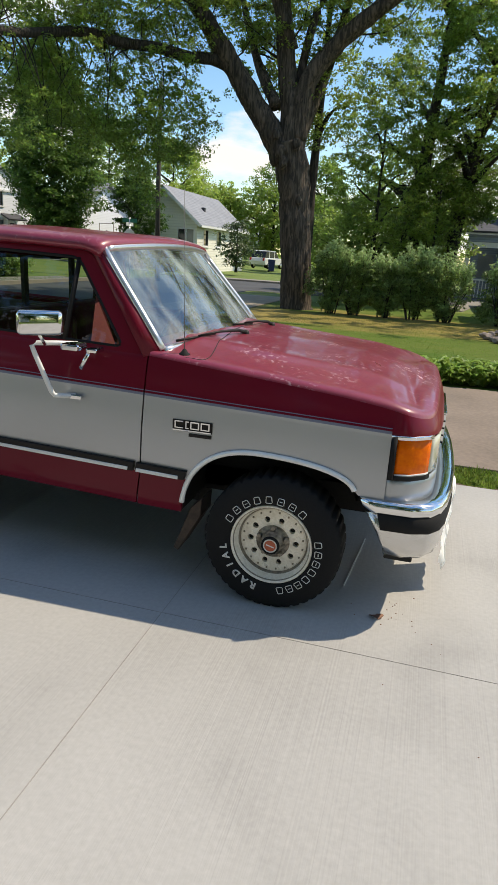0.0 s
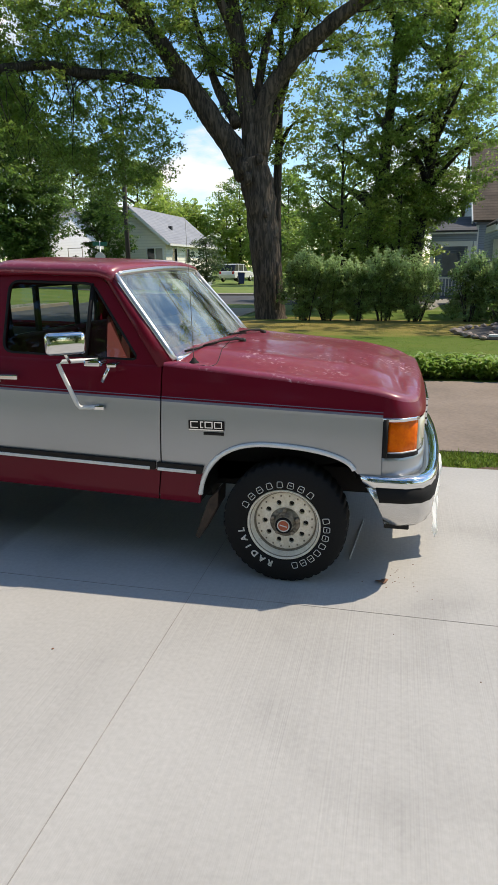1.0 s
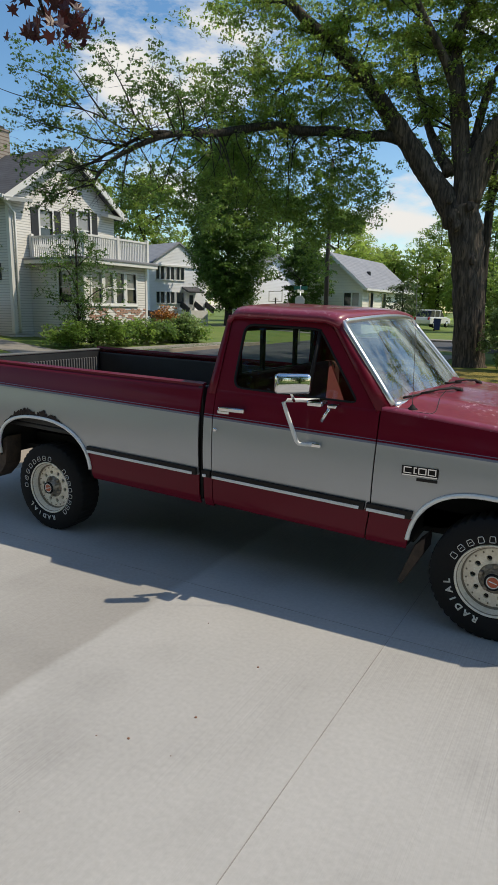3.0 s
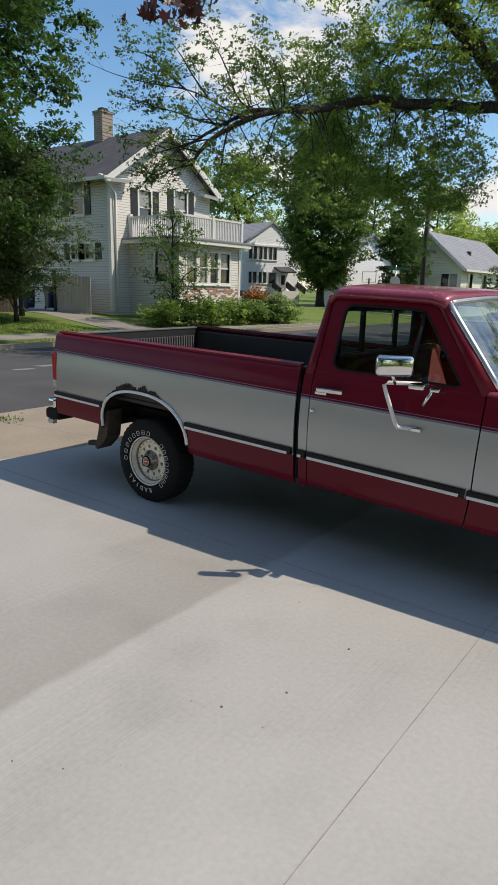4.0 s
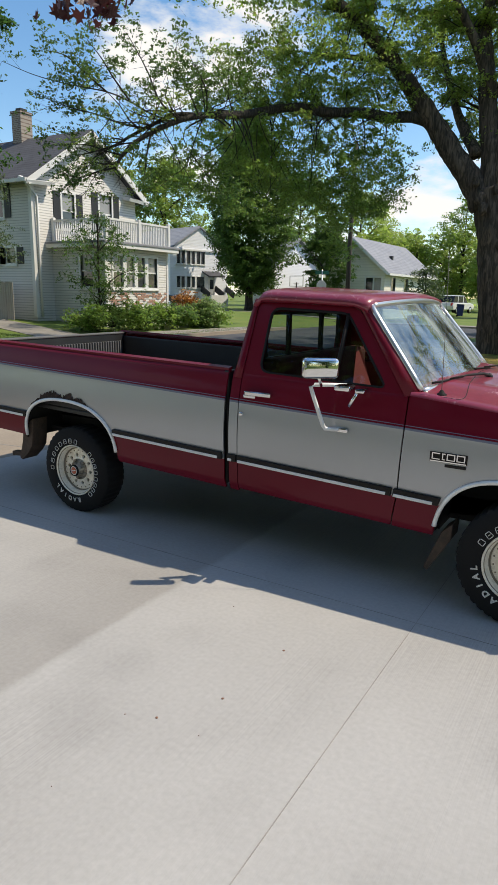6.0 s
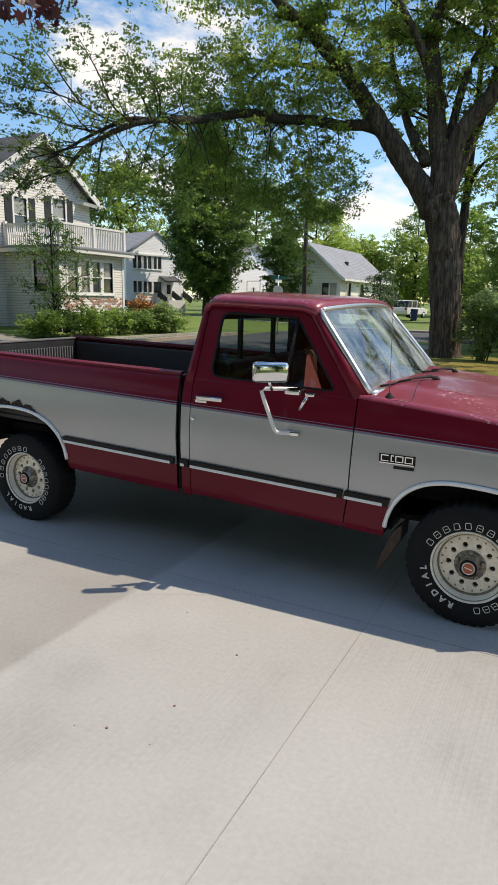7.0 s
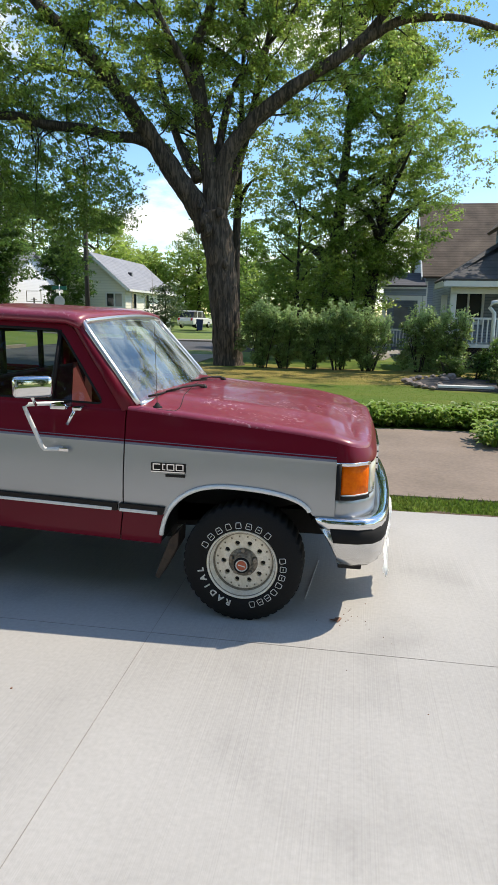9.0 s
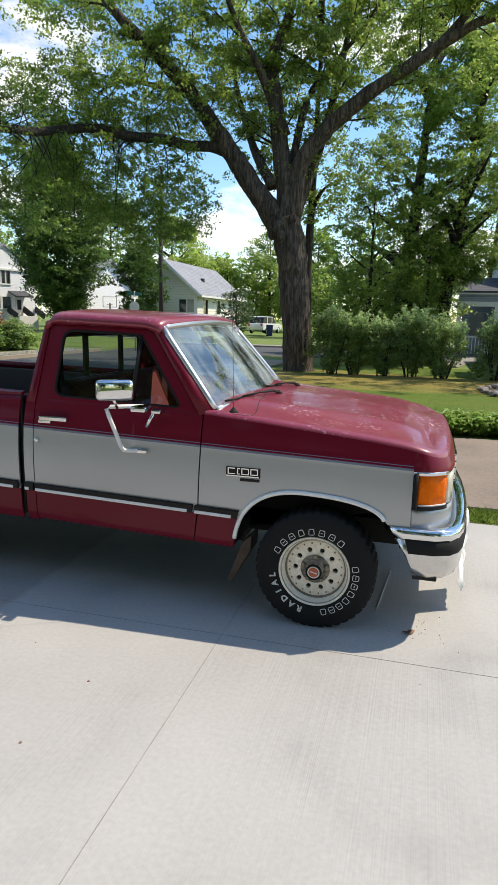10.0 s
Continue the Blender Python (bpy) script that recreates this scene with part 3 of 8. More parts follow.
frame_me = door_frame()
pane_me = mesh_of("pane", body([green(*p, 0.018) for p in rounded(HOLE, [0.04, 0.05, 0.07, 0.07])]), [tuple(range(20))], GLASS)
for k in (0, 1):
    d = part("window_frame", flip(frame_me) if k else frame_me, None, truck, "maroon door window frame")
    g = part("side_window", flip(pane_me) if k else pane_me, None, truck, "clear closed side window")
    g.visible_shadow = False
    if not k:
        part("window_seal", seal(), BLACK_RUBBER, d, "", True)
        part("vent_divider", tube(body([green(-1.165, 1.61, 0.005), green(-1.185, 1.205, 0.005)]), 0.014, 6), BLACK_TRIM, d)
    else:
        sm = bpy.data.meshes.new("seal")
        bm = seal()
        bm.to_mesh(sm)
        bm.free()
        sm.materials.append(BLACK_RUBBER)
        part("window_seal", flip(sm), None, d)

# windscreen corners (top, bottom), its bowed sheet and its bright frame
def screen_point(u, v):
    """u across from right to left, v from the cowl up to the roof."""
    bow = 1 - (2 * u - 1) ** 2
    b = Vector((-0.665 + 0.10 * bow, 0.115 + 1.77 * u, 1.207 + 0.02 * bow))
    t = Vector((-1.045 + 0.07 * bow, 0.235 + 1.53 * u, 1.668 + 0.03 * bow))
    return b.lerp(t, v)


cells = [(i, j) for i in range(24) for j in range(6)]
sverts = [screen_point(i / 24, j / 6) for i in range(25) for j in range(7)]
screen = part("windscreen", mesh_of("screen", body(sverts), [(i * 7 + j, i * 7 + 7 + j, i * 7 + 8 + j, i * 7 + j + 1) for i, j in cells], SCREEN, True),
              None, truck, "windscreen reflecting sky and trees")
screen.visible_shadow = False
rim = [screen_point(0, j / 6) for j in range(7)] + [screen_point(i / 24, 1) for i in range(25)] + \
      [screen_point(1, 1 - j / 6) for j in range(7)] + [screen_point(1 - i / 24, 0) for i in range(25)]
part("windscreen_frame", tube(body(rim + rim[:1]), 0.021, 8), ALU, truck, "bright windscreen moulding", True)
# front pillars between door frame and windscreen
for k in (0, 1):
    a = [(-0.744, 1.172), (-0.92, 1.411), (-1.09, 1.640), (-1.115, 1.662)]
    inner = [screen_point(0, v) + Vector((0, -0.006, 0.004)) for v in (-0.04, 0.47, 0.96, 1.02)]
    verts = [green(x, z, -0.002) for x, z in a] + [tuple(p) for p in inner] + [(p.x - 0.05, p.y + 0.06, p.z - 0.03) for p in inner]
    me = mesh_of("pillar", body(verts), [(i + r, i + r + 1, i + r + 5, i + r + 4) for r in (0, 4) for i in range(3)], MAROON, True)
    part("front_pillar", flip(me) if k else me, None, truck, thick=0.01)

# roof panel
def roof_point(u, v):
    """u from the rear to the front, v from right to left."""
    bow = 1 - (2 * v - 1) ** 2
    edge = min(v, 1 - v)
    x = -1.815 + (0.77 + 0.07 * bow) * u
    y = 0.190 + 1.62 * v
    z = 1.655 + 0.040 * min(edge / 0.05, 1) ** 0.6 + 0.030 * bow
    z -= 0.030 * max(0, (u - 0.86) / 0.14) ** 2 + 0.05 * max(0, (0.08 - u) / 0.08) ** 2
    return (x, y, z)


nu, nv = 18, 30
rv = [roof_point(i / nu, j / nv) for i in range(nu + 1) for j in range(nv + 1)]
rf = [(i * (nv + 1) + j, (i + 1) * (nv + 1) + j, (i + 1) * (nv + 1) + j + 1, i * (nv + 1) + j + 1) for i in range(nu) for j in range(nv)]
roof = part("cab_roof", mesh_of("roof", body(rv), rf, MAROON_TOP, True), None, truck, "faded maroon cab roof, sunlight put into its colour", True, thick=-0.03)
for k in (0, 1):
    y = 0.196 if not k else WIDTH - 0.196
    part("drip_rail", tube(body([(-1.81, y, 1.650), (-1.5, y, 1.664), (-1.12, y, 1.662), (-1.0, y + (0.02 if not k else -0.02), 1.60)]), 0.011, 6), MAROON, roof, "", True)

# back of the cab with its sliding window
bm = bmesh.new()
for y0, y1, z0, z1 in ((0.10, 1.90, 0.45, 1.10), (0.13, 1.87, 1.10, 1.245), (0.20, 0.36, 1.245, 1.57), (1.64, 1.80, 1.245, 1.57), (0.23, 1.77, 1.57, 1.655)):
    add_box(bm, -1.885, -1.85, y0, y1, z0, z1)
for v in bm.verts:
    v.co.z -= RAKE * v.co.x
    if v.co.z > 1.5:
        v.co.x += 0.03
part("cab_back", bm, MAROON, truck)
bm = bmesh.new()
for y in (0.37, 0.72, 1.28, 1.63):
    add_box(bm, -1.86, -1.835, y - 0.022, y + 0.022, 1.24 + 0.066, 1.575 + 0.066)
for z in (1.25, 1.565):
    add_box(bm, -1.861, -1.836, 0.36, 1.64, z + 0.054, z + 0.078)
part("rear_window_frame", bm, BLACK_TRIM, truck, "black sliding rear window frame")
# rear quarter pillars, from the belt to the roof
for k in (0, 1):
    zs = [1.15, 1.25, 1.40, 1.55, 1.63, 1.66]
    xs = [0.0, 0.014, 0.032, 0.050, 0.060, 0.068]
    verts = []
    for z, dx in zip(zs, xs):
        y = lerp(SECTION, z)
        front = -1.834 + (z - 1.175) * 0.062
        verts += [(front, y, z), (-1.885 + dx, y + 0.002, z), (-1.902 + dx, y + 0.018, z), (-1.905 + dx, y + 0.05, z), (-1.895 + dx, y + 0.20, z)]
    me = mesh_of("quarter", body(verts), [(r * 5 + i, r * 5 + i + 1, r * 5 + i + 6, r * 5 + i + 5) for r in range(5) for i in range(4)], MAROON, True)
    part("rear_pillar", flip(me) if k else me, None, truck, thick=0.012)

# ---- bonnet, nose and lamps ----
NOSE = [(0.515, 0.003), (0.56, 0.010), (0.62, 0.036), (0.683, 0.098), (0.716, 0.158), (0.738, 0.24), (0.75, 0.40), (0.758, 0.70), (0.762, 1.0)]
NOSE = NOSE + [(x, WIDTH - y) for x, y in NOSE[-2::-1]]


def shoulder_line():
    """The upper edge of the right half of the front end: along the wing, then round the nose to its middle."""
    line = []
    for i in range(31):
        x = -0.715 + 1.23 * i / 30
        z = lerp(HOOD_EDGE, x) - 0.017
        line.append((x, lerp(SECTION, z), z, 0.0, 1.0))
    for x, y in NOSE[1:9]:
        n = Vector((0.35 if abs(y - 1) > 0.75 else 1, -0.9 if abs(y - 1) > 0.75 else 0)).normalized()
        if 0.05 < y < 0.35:
            n = Vector((lerp([(0.05, 0.45), (0.098, 0.6), (0.158, 0.8), (0.24, 0.95), (0.35, 1.0)], y), -lerp([(0.05, 0.89), (0.098, 0.8), (0.158, 0.6), (0.24, 0.3), (0.35, 0.0)], y)))
        b = min(1.0, max(0.0, (y - 0.12) / 0.35))
        z = lerp(HOOD_EDGE, x) * (1 - b) + lerp(HOOD_TOP, x) * b - 0.017
        line.append((x - 0.034 * n.x, y - 0.034 * n.y * (1 if y > 0.05 else 0.12 if y > 0.03 else 0.80), z, -n.x, -n.y))
    return line


ROLL = [(0.0, 0.0), (0.003, 0.009), (0.010, 0.017), (0.022, 0.0235), (0.040, 0.028), (0.062, 0.0315), (0.085, 0.034)]


def softened(table, per=4, spread=3.2):
    """A finer table with its corners rounded off; the ends stay."""
    src = np.array(table, float)
    k = np.arange(len(src))
    u = np.linspace(0, len(src) - 1, (len(src) - 1) * per + 1)
    fine = np.stack([np.interp(u, k, src[:, c]) for c in range(src.shape[1])], 1)
    reach = int(spread * 3)
    w = np.exp(-0.5 * (np.arange(-reach, reach + 1) / spread) ** 2)
    w /= w.sum()
    first, last = 2 * fine[0] - fine[reach:0:-1], 2 * fine[-1] - fine[-2:-reach - 2:-1]
    wide = np.concatenate([first, fine, last])
    return np.stack([np.convolve(wide[:, c], w, "valid") for c in range(src.shape[1])], 1)


PER = 4
raw = shoulder_line()
foot = [(x, lerp(SECTION, 0.985)) for x, y, z, nx, ny in raw[:31]] + [(x, y if y > 0.05 else 0.014 + 0.3 * y) for x, y in NOSE[1:9]]
SHOULDER = [tuple(float(v) for v in r) for r in softened(raw, PER, 2.3)]
FOOT = [tuple(float(v) for v in r) for r in softened(foot, PER, 2.3)]


def swell(x):
    """The roll grows wider and deeper towards the nose."""
    return 1 + 0.2 * min(1.0, max(0.0, (x - 0.2) / 0.45))


ring_in = [(x + nx * ROLL[-1][0] * swell(x), y + ny * ROLL[-1][0] * swell(x), z + ROLL[-1][1] * swell(x)) for x, y, z, nx, ny in SHOULDER]
def hood_point(i, t):
    """i: station along the wing and nose, t: from the edge to the middle line."""
    x, y, z = ring_in[i]
    u = i / (len(ring_in) - 1)
    ax = -0.55 + (ring_in[-1][0] + 0.55) * u
    az = lerp(HOOD_TOP, ax) + 0.017
    p = Vector((x, y, z)).lerp(Vector((ax, 1.0, az)), t)
    d = math.hypot(p.x - x, p.y - y)
    rise = 0.036 * min(d / 0.28, 1) ** 1.15 + 0.020 * min(d / 0.8, 1) + 0.005 * math.exp(-((d - 0.27) / 0.07) ** 2)
    f = max(0.0, min(1.0, (ring_in[-1][0] - p.x) / 0.42))
    rise *= 1 - (1 - f) ** 2.2
    return (p.x, p.y, p.z + rise)


ts = [0.0, 0.008, 0.02, 0.04, 0.07, 0.11, 0.15, 0.19, 0.23, 0.27, 0.30, 0.33, 0.37, 0.42, 0.5, 0.6, 0.7, 0.8, 0.9, 1.0]
rows = []
for i, (x, y, z, nx, ny) in enumerate(SHOULDER):
    k = swell(x)
    rows.append([(x + nx * a * k, y + ny * a * k, z + h * k) for a, h in ROLL] + [hood_point(i, t) for t in ts[1:]])
ki, kt = len(rows), len(rows[0])
hv = [p for row in rows for p in row]
hv += [(x, WIDTH - y, z) for x, y, z in hv]
hf = []
for i in range(ki - 1):
    for j in range(kt - 1):
        q = i * kt + j
        hf.append((q, q + kt, q + kt + 1, q + 1))
        q += ki * kt
        hf.append((q, q + 1, q + kt + 1, q + kt))
hm = mesh_of("hood", body(hv), hf, MAROON_TOP, True)
bm = bmesh.new()
bm.from_mesh(hm)
bmesh.ops.remove_doubles(bm, verts=bm.verts, dist=1e-4)
bm.to_mesh(hm)
bm.free()
hood = part("hood", hm, None, truck, "faded maroon hood with rounded shoulders, sunlight put into its colour", True, thick=0.008)


def nose_strip(path, z0, z1, out=0.0, lean=0.0, rows=3, tuck=0.0):
    """A sheet that follows the plan of the nose between two heights."""
    verts, faces = [], []
    k = len(path)
    for r in range(rows + 1):
        z = z0 + (z1 - z0) * r / rows
        for i, (x, y) in enumerate(path):
            side = -1 if y < 1 else 1
            n = Vector((0.35 if abs(y - 1) > 0.75 else 1, 0.9 * side if abs(y - 1) > 0.75 else 0)).normalized() * (out - tuck * (r / rows) ** 1.4)
            verts.append((x + n.x - lean * r / rows, y + n.y, z))
    for r in range(rows):
        for i in range(k - 1):
            faces.append((r * k + i, r * k + i + 1, (r + 1) * k + i + 1, (r + 1) * k + i))
    return body(verts), faces


def nose_part(name, path, z0, z1, m, out=0.0, lean=0.0, parent=truck, label="", thick=0.012, tuck=0.0):
    v, f = nose_strip(path, z0, z1, out, lean, 5 if tuck else 3, tuck)
    return part(name, mesh_of(name, v, f, m, True), None, parent, label, True, thick=thick)


nose_part("front_valance", NOSE, 0.668, 0.790, SILVER, label="silver panel under the lamps")
cap_rows = []
start = 30 * PER
for r in range(7):
    f = r / 6
    row = []
    for i in range(start, len(SHOULDER)):
        xt, yt, zt = SHOULDER[i][:3]
        xb, yb = FOOT[i]
        z = 0.985 + (zt - 0.985) * f
        k = min(1.0, (i - start) / (1.5 * PER))
        ys = lerp(SECTION, z) - 0.0015
        row.append((xb + (xt - xb) * f ** 1.5, ys * (1 - k) + (yb + (yt - yb) * f ** 1.5) * k, z))
    cap_rows.append(row)
kc = len(cap_rows[0])
cap_v = [p for row in cap_rows for p in row] + [(x, WIDTH - y, z) for row in cap_rows for x, y, z in row]
cap_f = []
for r in range(6):
    for i in range(kc - 1):
        q = r * kc + i
        cap_f.append((q, q + 1, q + kc + 1, q + kc))
        q += 7 * kc
        cap_f.append((q, q + kc, q + kc + 1, q + 1))
cap_me = mesh_of("nose_cap", body(cap_v), cap_f, MAROON, True)
bm = bmesh.new()
bm.from_mesh(cap_me)
bmesh.ops.remove_doubles(bm, verts=bm.verts, dist=1e-3)
bm.to_mesh(cap_me)
bm.free()
part("nose_cap", cap_me, None, truck, "", True, thick=0.008)
for k in (0, 1):
    P = [(0.546, 0.0078)] + NOSE[1:4] + [(0.698, 0.125)]
    P = P if not k else [(x, WIDTH - y) for x, y in P[::-1]]
    lamp = nose_part("corner_lamp", P, 0.802, 0.972, AMBER, -0.002, label="amber corner marker lamp")
    Q = NOSE[0:4] + [(0.704, 0.134)]
    Q = Q if not k else [(x, WIDTH - y) for x, y in Q[::-1]]
    nose_part("lamp_bezel_top", Q, 0.972, 0.990, CHROME, 0.006, parent=lamp, label="chrome lamp surround")
    nose_part("lamp_bezel_bottom", Q, 0.776, 0.799, BLACK_RUBBER, 0.006, parent=lamp)
    nose_part("lamp_bezel_inner", P, 0.797, 0.806, WHITE_TRIM, 0.003, parent=lamp)
    y = NOSE[0][1] if not k else WIDTH - NOSE[0][1]
    bm = tube(body([(0.532, y + (-0.008 if not k else 0.008), 0.782), (0.532, y + (-0.008 if not k else 0.008), 0.985)]), 0.013, 6)
    part("lamp_edge", bm, BLACK_RUBBER, lamp)
    y2 = 0.014 if not k else WIDTH - 0.014
    part("lamp_edge_inner", tube(body([(0.545, y2, 0.80), (0.545, y2, 0.975)]), 0.003, 6), WHITE_TRIM, lamp)
    for r in range(9):
        z = 0.815 + r * 0.0175
        part("lens_rib", tube(body([(0.632, 0.064 if not k else WIDTH - 0.064, z), (0.68, 0.112 if not k else WIDTH - 0.112, z), (0.694, 0.124 if not k else WIDTH - 0.124, z)]), 0.004, 5), AMBER, lamp)
    R = [(0.700, 0.128)] + NOSE[4:8]
    R = R if not k else [(x, WIDTH - y) for x, y in R[::-1]]
    nose_part("headlamp", R, 0.80, 0.972, LAMP_GLASS, -0.004, label="hazy headlamp")
grille = nose_part("grille", NOSE[7:10], 0.80, 0.972, DARK, -0.02, label="bright grille with dark openings")
bm = bmesh.new()
for z in (0.805, 0.845, 0.885, 0.925, 0.965):
    add_box(bm, 0.748, 0.775, 0.70, 1.30, z - 0.028, z - 0.018)
for i in range(7):
    add_box(bm, 0.746, 0.772, 0.70 + i * 0.0975, 0.712 + i * 0.0975, 0.775, 0.94)
part("grille_bars", bm, CHROME, grille)

# bumper: wraps from ahead of the wheel round the nose, in three bands
BUMP = [(0.405, -0.012), (0.475, -0.0135), (0.645, -0.006), (0.728, 0.030), (0.775, 0.10), (0.802, 0.20), (0.826, 0.40), (0.845, 0.70), (0.85, 1.0)]
BUMP = BUMP + [(x, WIDTH - y) for x, y in BUMP[-2::-1]]


def bumper_band(levels, cut=0.0, ends=True):
    verts, faces, k = [], [], len(BUMP)
    for z, out in levels:
        for i, (x, y) in enumerate(BUMP):
            s = 0.0
            if i in (0, 1, k - 2, k - 1):
                s = max(0.0, 0.655 - z) * (0.60 if i in (0, k - 1) else 0.28) * cut
            n = Vector((x - 0.35, (y - 1) * 0.55)).normalized() * out
            verts.append((x + n.x + s, y + n.y, z - 0.02 + 0.02))
    for r in range(len(levels) - 1):
        for i in range(0 if ends else 1, k - 1 if ends else k - 2):
            faces.append((r * k + i, r * k + i + 1, (r + 1) * k + i + 1, (r + 1) * k + i))
    return [(x, y, z - 0.012 * (x - 0.4)) for x, y, z in verts], faces


bumper = part("front_bumper", mesh_of("bumper", *bumper_band([(0.640, -0.13), (0.652, -0.012), (0.645, 0.004), (0.625, 0.010), (0.600, 0.006), (0.590, -0.004)], 1), CHROME, True),
              None, truck, "chrome front bumper with black rubber strip", True, thick=0.006)
part("rub_strip", mesh_of("strip", *bumper_band([(0.592, -0.004), (0.588, 0.010), (0.545, 0.014), (0.520, 0.012), (0.516, -0.004)], 1, False), BLACK_RUBBER, True),
     None, bumper, "black rubber strip", True, thick=0.006)
part("lower_face", mesh_of("face", *bumper_band([(0.596, -0.004), (0.500, 0.002), (0.44, 0.0), (0.395, -0.012), (0.375, -0.035)], 1), BUMPER_LOW, True),
     None, bumper, "bright lower bumper face", True, thick=0.006)
part("bumper_bolt", lathe([(0.0001, 0.0), (0.011, 0.002), (0.013, 0.008)], 12).copy(), CHROME, bumper, "", True).location = (0.60, -0.012, 0.435)
bm = box(0.545, 0.680, 0.04, 0.30, 0.340, 0.392)
# unseen boxes behind the bumper, added to stop sunlight leaking through
add_box(bm, 0.46, 0.74, 0.30, 1.70, 0.42, 0.66)
add_box(bm, 0.40, 0.46, 0.30, 1.70, 0.54, 0.72)
part("tow_bracket", bm, DARK, truck, "dark bracket under the bumper, with added boxes that block light behind it", bevel=0.008)
# a torn white sheet hangs from the middle of the bumper, seen almost edge-on
rng = random.Random(8)
bm = bmesh.new()
hem = [0.11 + 0.022 * rng.random() for _ in range(9)]
sheet_rows = [[(0.852 + 0.008 * math.sin(i * 0.9 + j * 0.8) + 0.006 * math.sin(i * 2.3), 0.50 + 0.043 * j, 0.615 + (hem[j] - 0.615) * i / 10) for j in range(9)] for i in range(11)]
vs = [[bm.verts.new(p) for p in row] for row in sheet_rows]
for i in range(10):
    for j in range(8):
        bm.faces.new((vs[i][j], vs[i][j + 1], vs[i + 1][j + 1], vs[i + 1][j]))
part("hanging_sheet", bm, SHEET_WHITE, bumper, "torn white plastic sheet hanging from the bumper", True, thick=0.004)

# cowl, wipers, aerial
v = [screen_point(i / 12, -0.02) for i in range(13)] + [Vector((-0.665 + 0.13 * (1 - (i / 6 - 1) ** 2), 0.10 + 0.15 * i, 1.205)) for i in range(13)]
part("cowl", mesh_of("cowl", body([tuple(p) for p in v]), [(i, i + 1, i + 14, i + 13) for i in range(12)], MAROON, True), None, truck, thick=0.02)
hood_v = np.array([v.co for v in hm.vertices])


def on_hood(x, y, lift=0.0):
    """The point of the hood's skin over a place in plan."""
    d = (hood_v[:, 0] - x) ** 2 + (hood_v[:, 1] - y) ** 2
    k = np.argsort(d)[:9]
    w = 1 / (d[k] + 4e-4)
    return Vector((x, y, float((hood_v[k, 2] * w).sum() / w.sum()) + lift))


for rest, pivot in ((screen_point(0.06, 0.035), on_hood(-0.42, 0.80, 0.006)), (screen_point(0.50, 0.05), on_hood(-0.41, 1.42, 0.006))):
    a, b = Vector(body([rest + Vector((0.02, 0, 0.02))])[0]), pivot
    w = part("wiper", tube([a, a.lerp(b, 0.3) + Vector((-0.012, 0, 0.004)), a.lerp(b, 0.62) + Vector((-0.04, 0, 0.006))], 0.007, 6), BLACK_TRIM, truck, "black wiper", True)
    part("wiper_arm", tube([a.lerp(b, 0.30) + Vector((-0.004, 0, 0.012)), a.lerp(b, 0.6) + Vector((0.0, 0, 0.022)), a.lerp(b, 0.88) + Vector((0.0, 0, 0.018)), b], [0.005, 0.007, 0.010, 0.013], 6), BLACK_TRIM, w, "", True)
    part("wiper_pivot", lathe([(0.024, -0.03), (0.022, 0.0), (0.014, 0.014), (0.0001, 0.016)], 12, axis="z"), BLACK_TRIM, w, "", True).location = b
# gap between cowl and hood
gap = smooth_path([(-0.62, 0.075, 0), (-0.50, 0.085, 0), (-0.42, 0.12, 0), (-0.455, 0.40, 0), (-0.495, 0.75, 0), (-0.51, 1.0, 0), (-0.495, 1.25, 0), (-0.455, 1.60, 0), (-0.42, 1.88, 0)], 6)
part("hood_seam", tube([on_hood(p.x, p.y, 0.0) for p in gap], 0.0028, 5), DARK, hood, "dark gap at the rear edge of the hood", True)
AE = Vector((-0.545, 0.125, 1.218))
aerial = part("aerial", tube([AE, AE + Vector((-0.012, 0.01, 0.38)), AE + Vector((-0.03, 0.02, 0.78))], [0.0024, 0.0017, 0.0011], 6), RIB_GREY, truck, "thin whip aerial", True)
part("aerial_base", lathe([(0.034, -0.012), (0.032, 0.004), (0.018, 0.014), (0.008, 0.03), (0.0001, 0.032)], 14, axis="z"), BLACK_RUBBER, aerial, "", True).location = AE

# ---- load bed ----
bm = bmesh.new()
for y0, y1 in ((0.10, 0.135), (1.865, 1.90)):
    add_box(bm, -4.50, -1.96, y0, y1, 0.70, 1.155)
add_box(bm, -1.985, -1.945, 0.06, 1.94, 0.40, 1.185)
add_box(bm, -4.50, -1.96, 0.10, 1.90, 0.66, 0.70)
for v in bm.verts:
    v.co.z -= RAKE * v.co.x + (0.035 if v.co.x < -3 and v.co.z > 1 else 0)
part("bed_liner", bm, LINER, truck, "black plastic bed liner", bevel=0.01)
for k in (0, 1):
    y = 0.108 if not k else 1.892
    pts = [(-4.56, y, bed_top(-4.56)), (-3.2, y, bed_top(-3.2)), (-1.95, y, bed_top(-1.95))]
    bm = bmesh.new()
    for (xa, ya, za), (xb, yb, zb) in zip(pts, pts[1:]):
        vs = [bm.verts.new((x, yy, z + dz - RAKE * x)) for x, z in ((xa, za), (xb, zb)) for yy, dz in ((ya - (0.008 if k else 0.035), 0.003 if k else -0.006), (ya + (0.035 if k else 0.008), -0.006 if k else 0.003))]
        bm.faces.new((vs[0], vs[1], vs[3], vs[2]))
    part("bed_rail", bm, MAROON, truck, thick=0.02)
tail = part("tailgate", box(-4.57, -4.525, 0.06, 1.94, 0.60, 1.31), MAROON, truck, "closed tailgate with a ribbed liner inside", bevel=0.012)
part("tailgate_cap", box(-4.575, -4.51, 0.06, 1.94, 1.304, 1.322), RIB_GREY, tail, bevel=0.005)
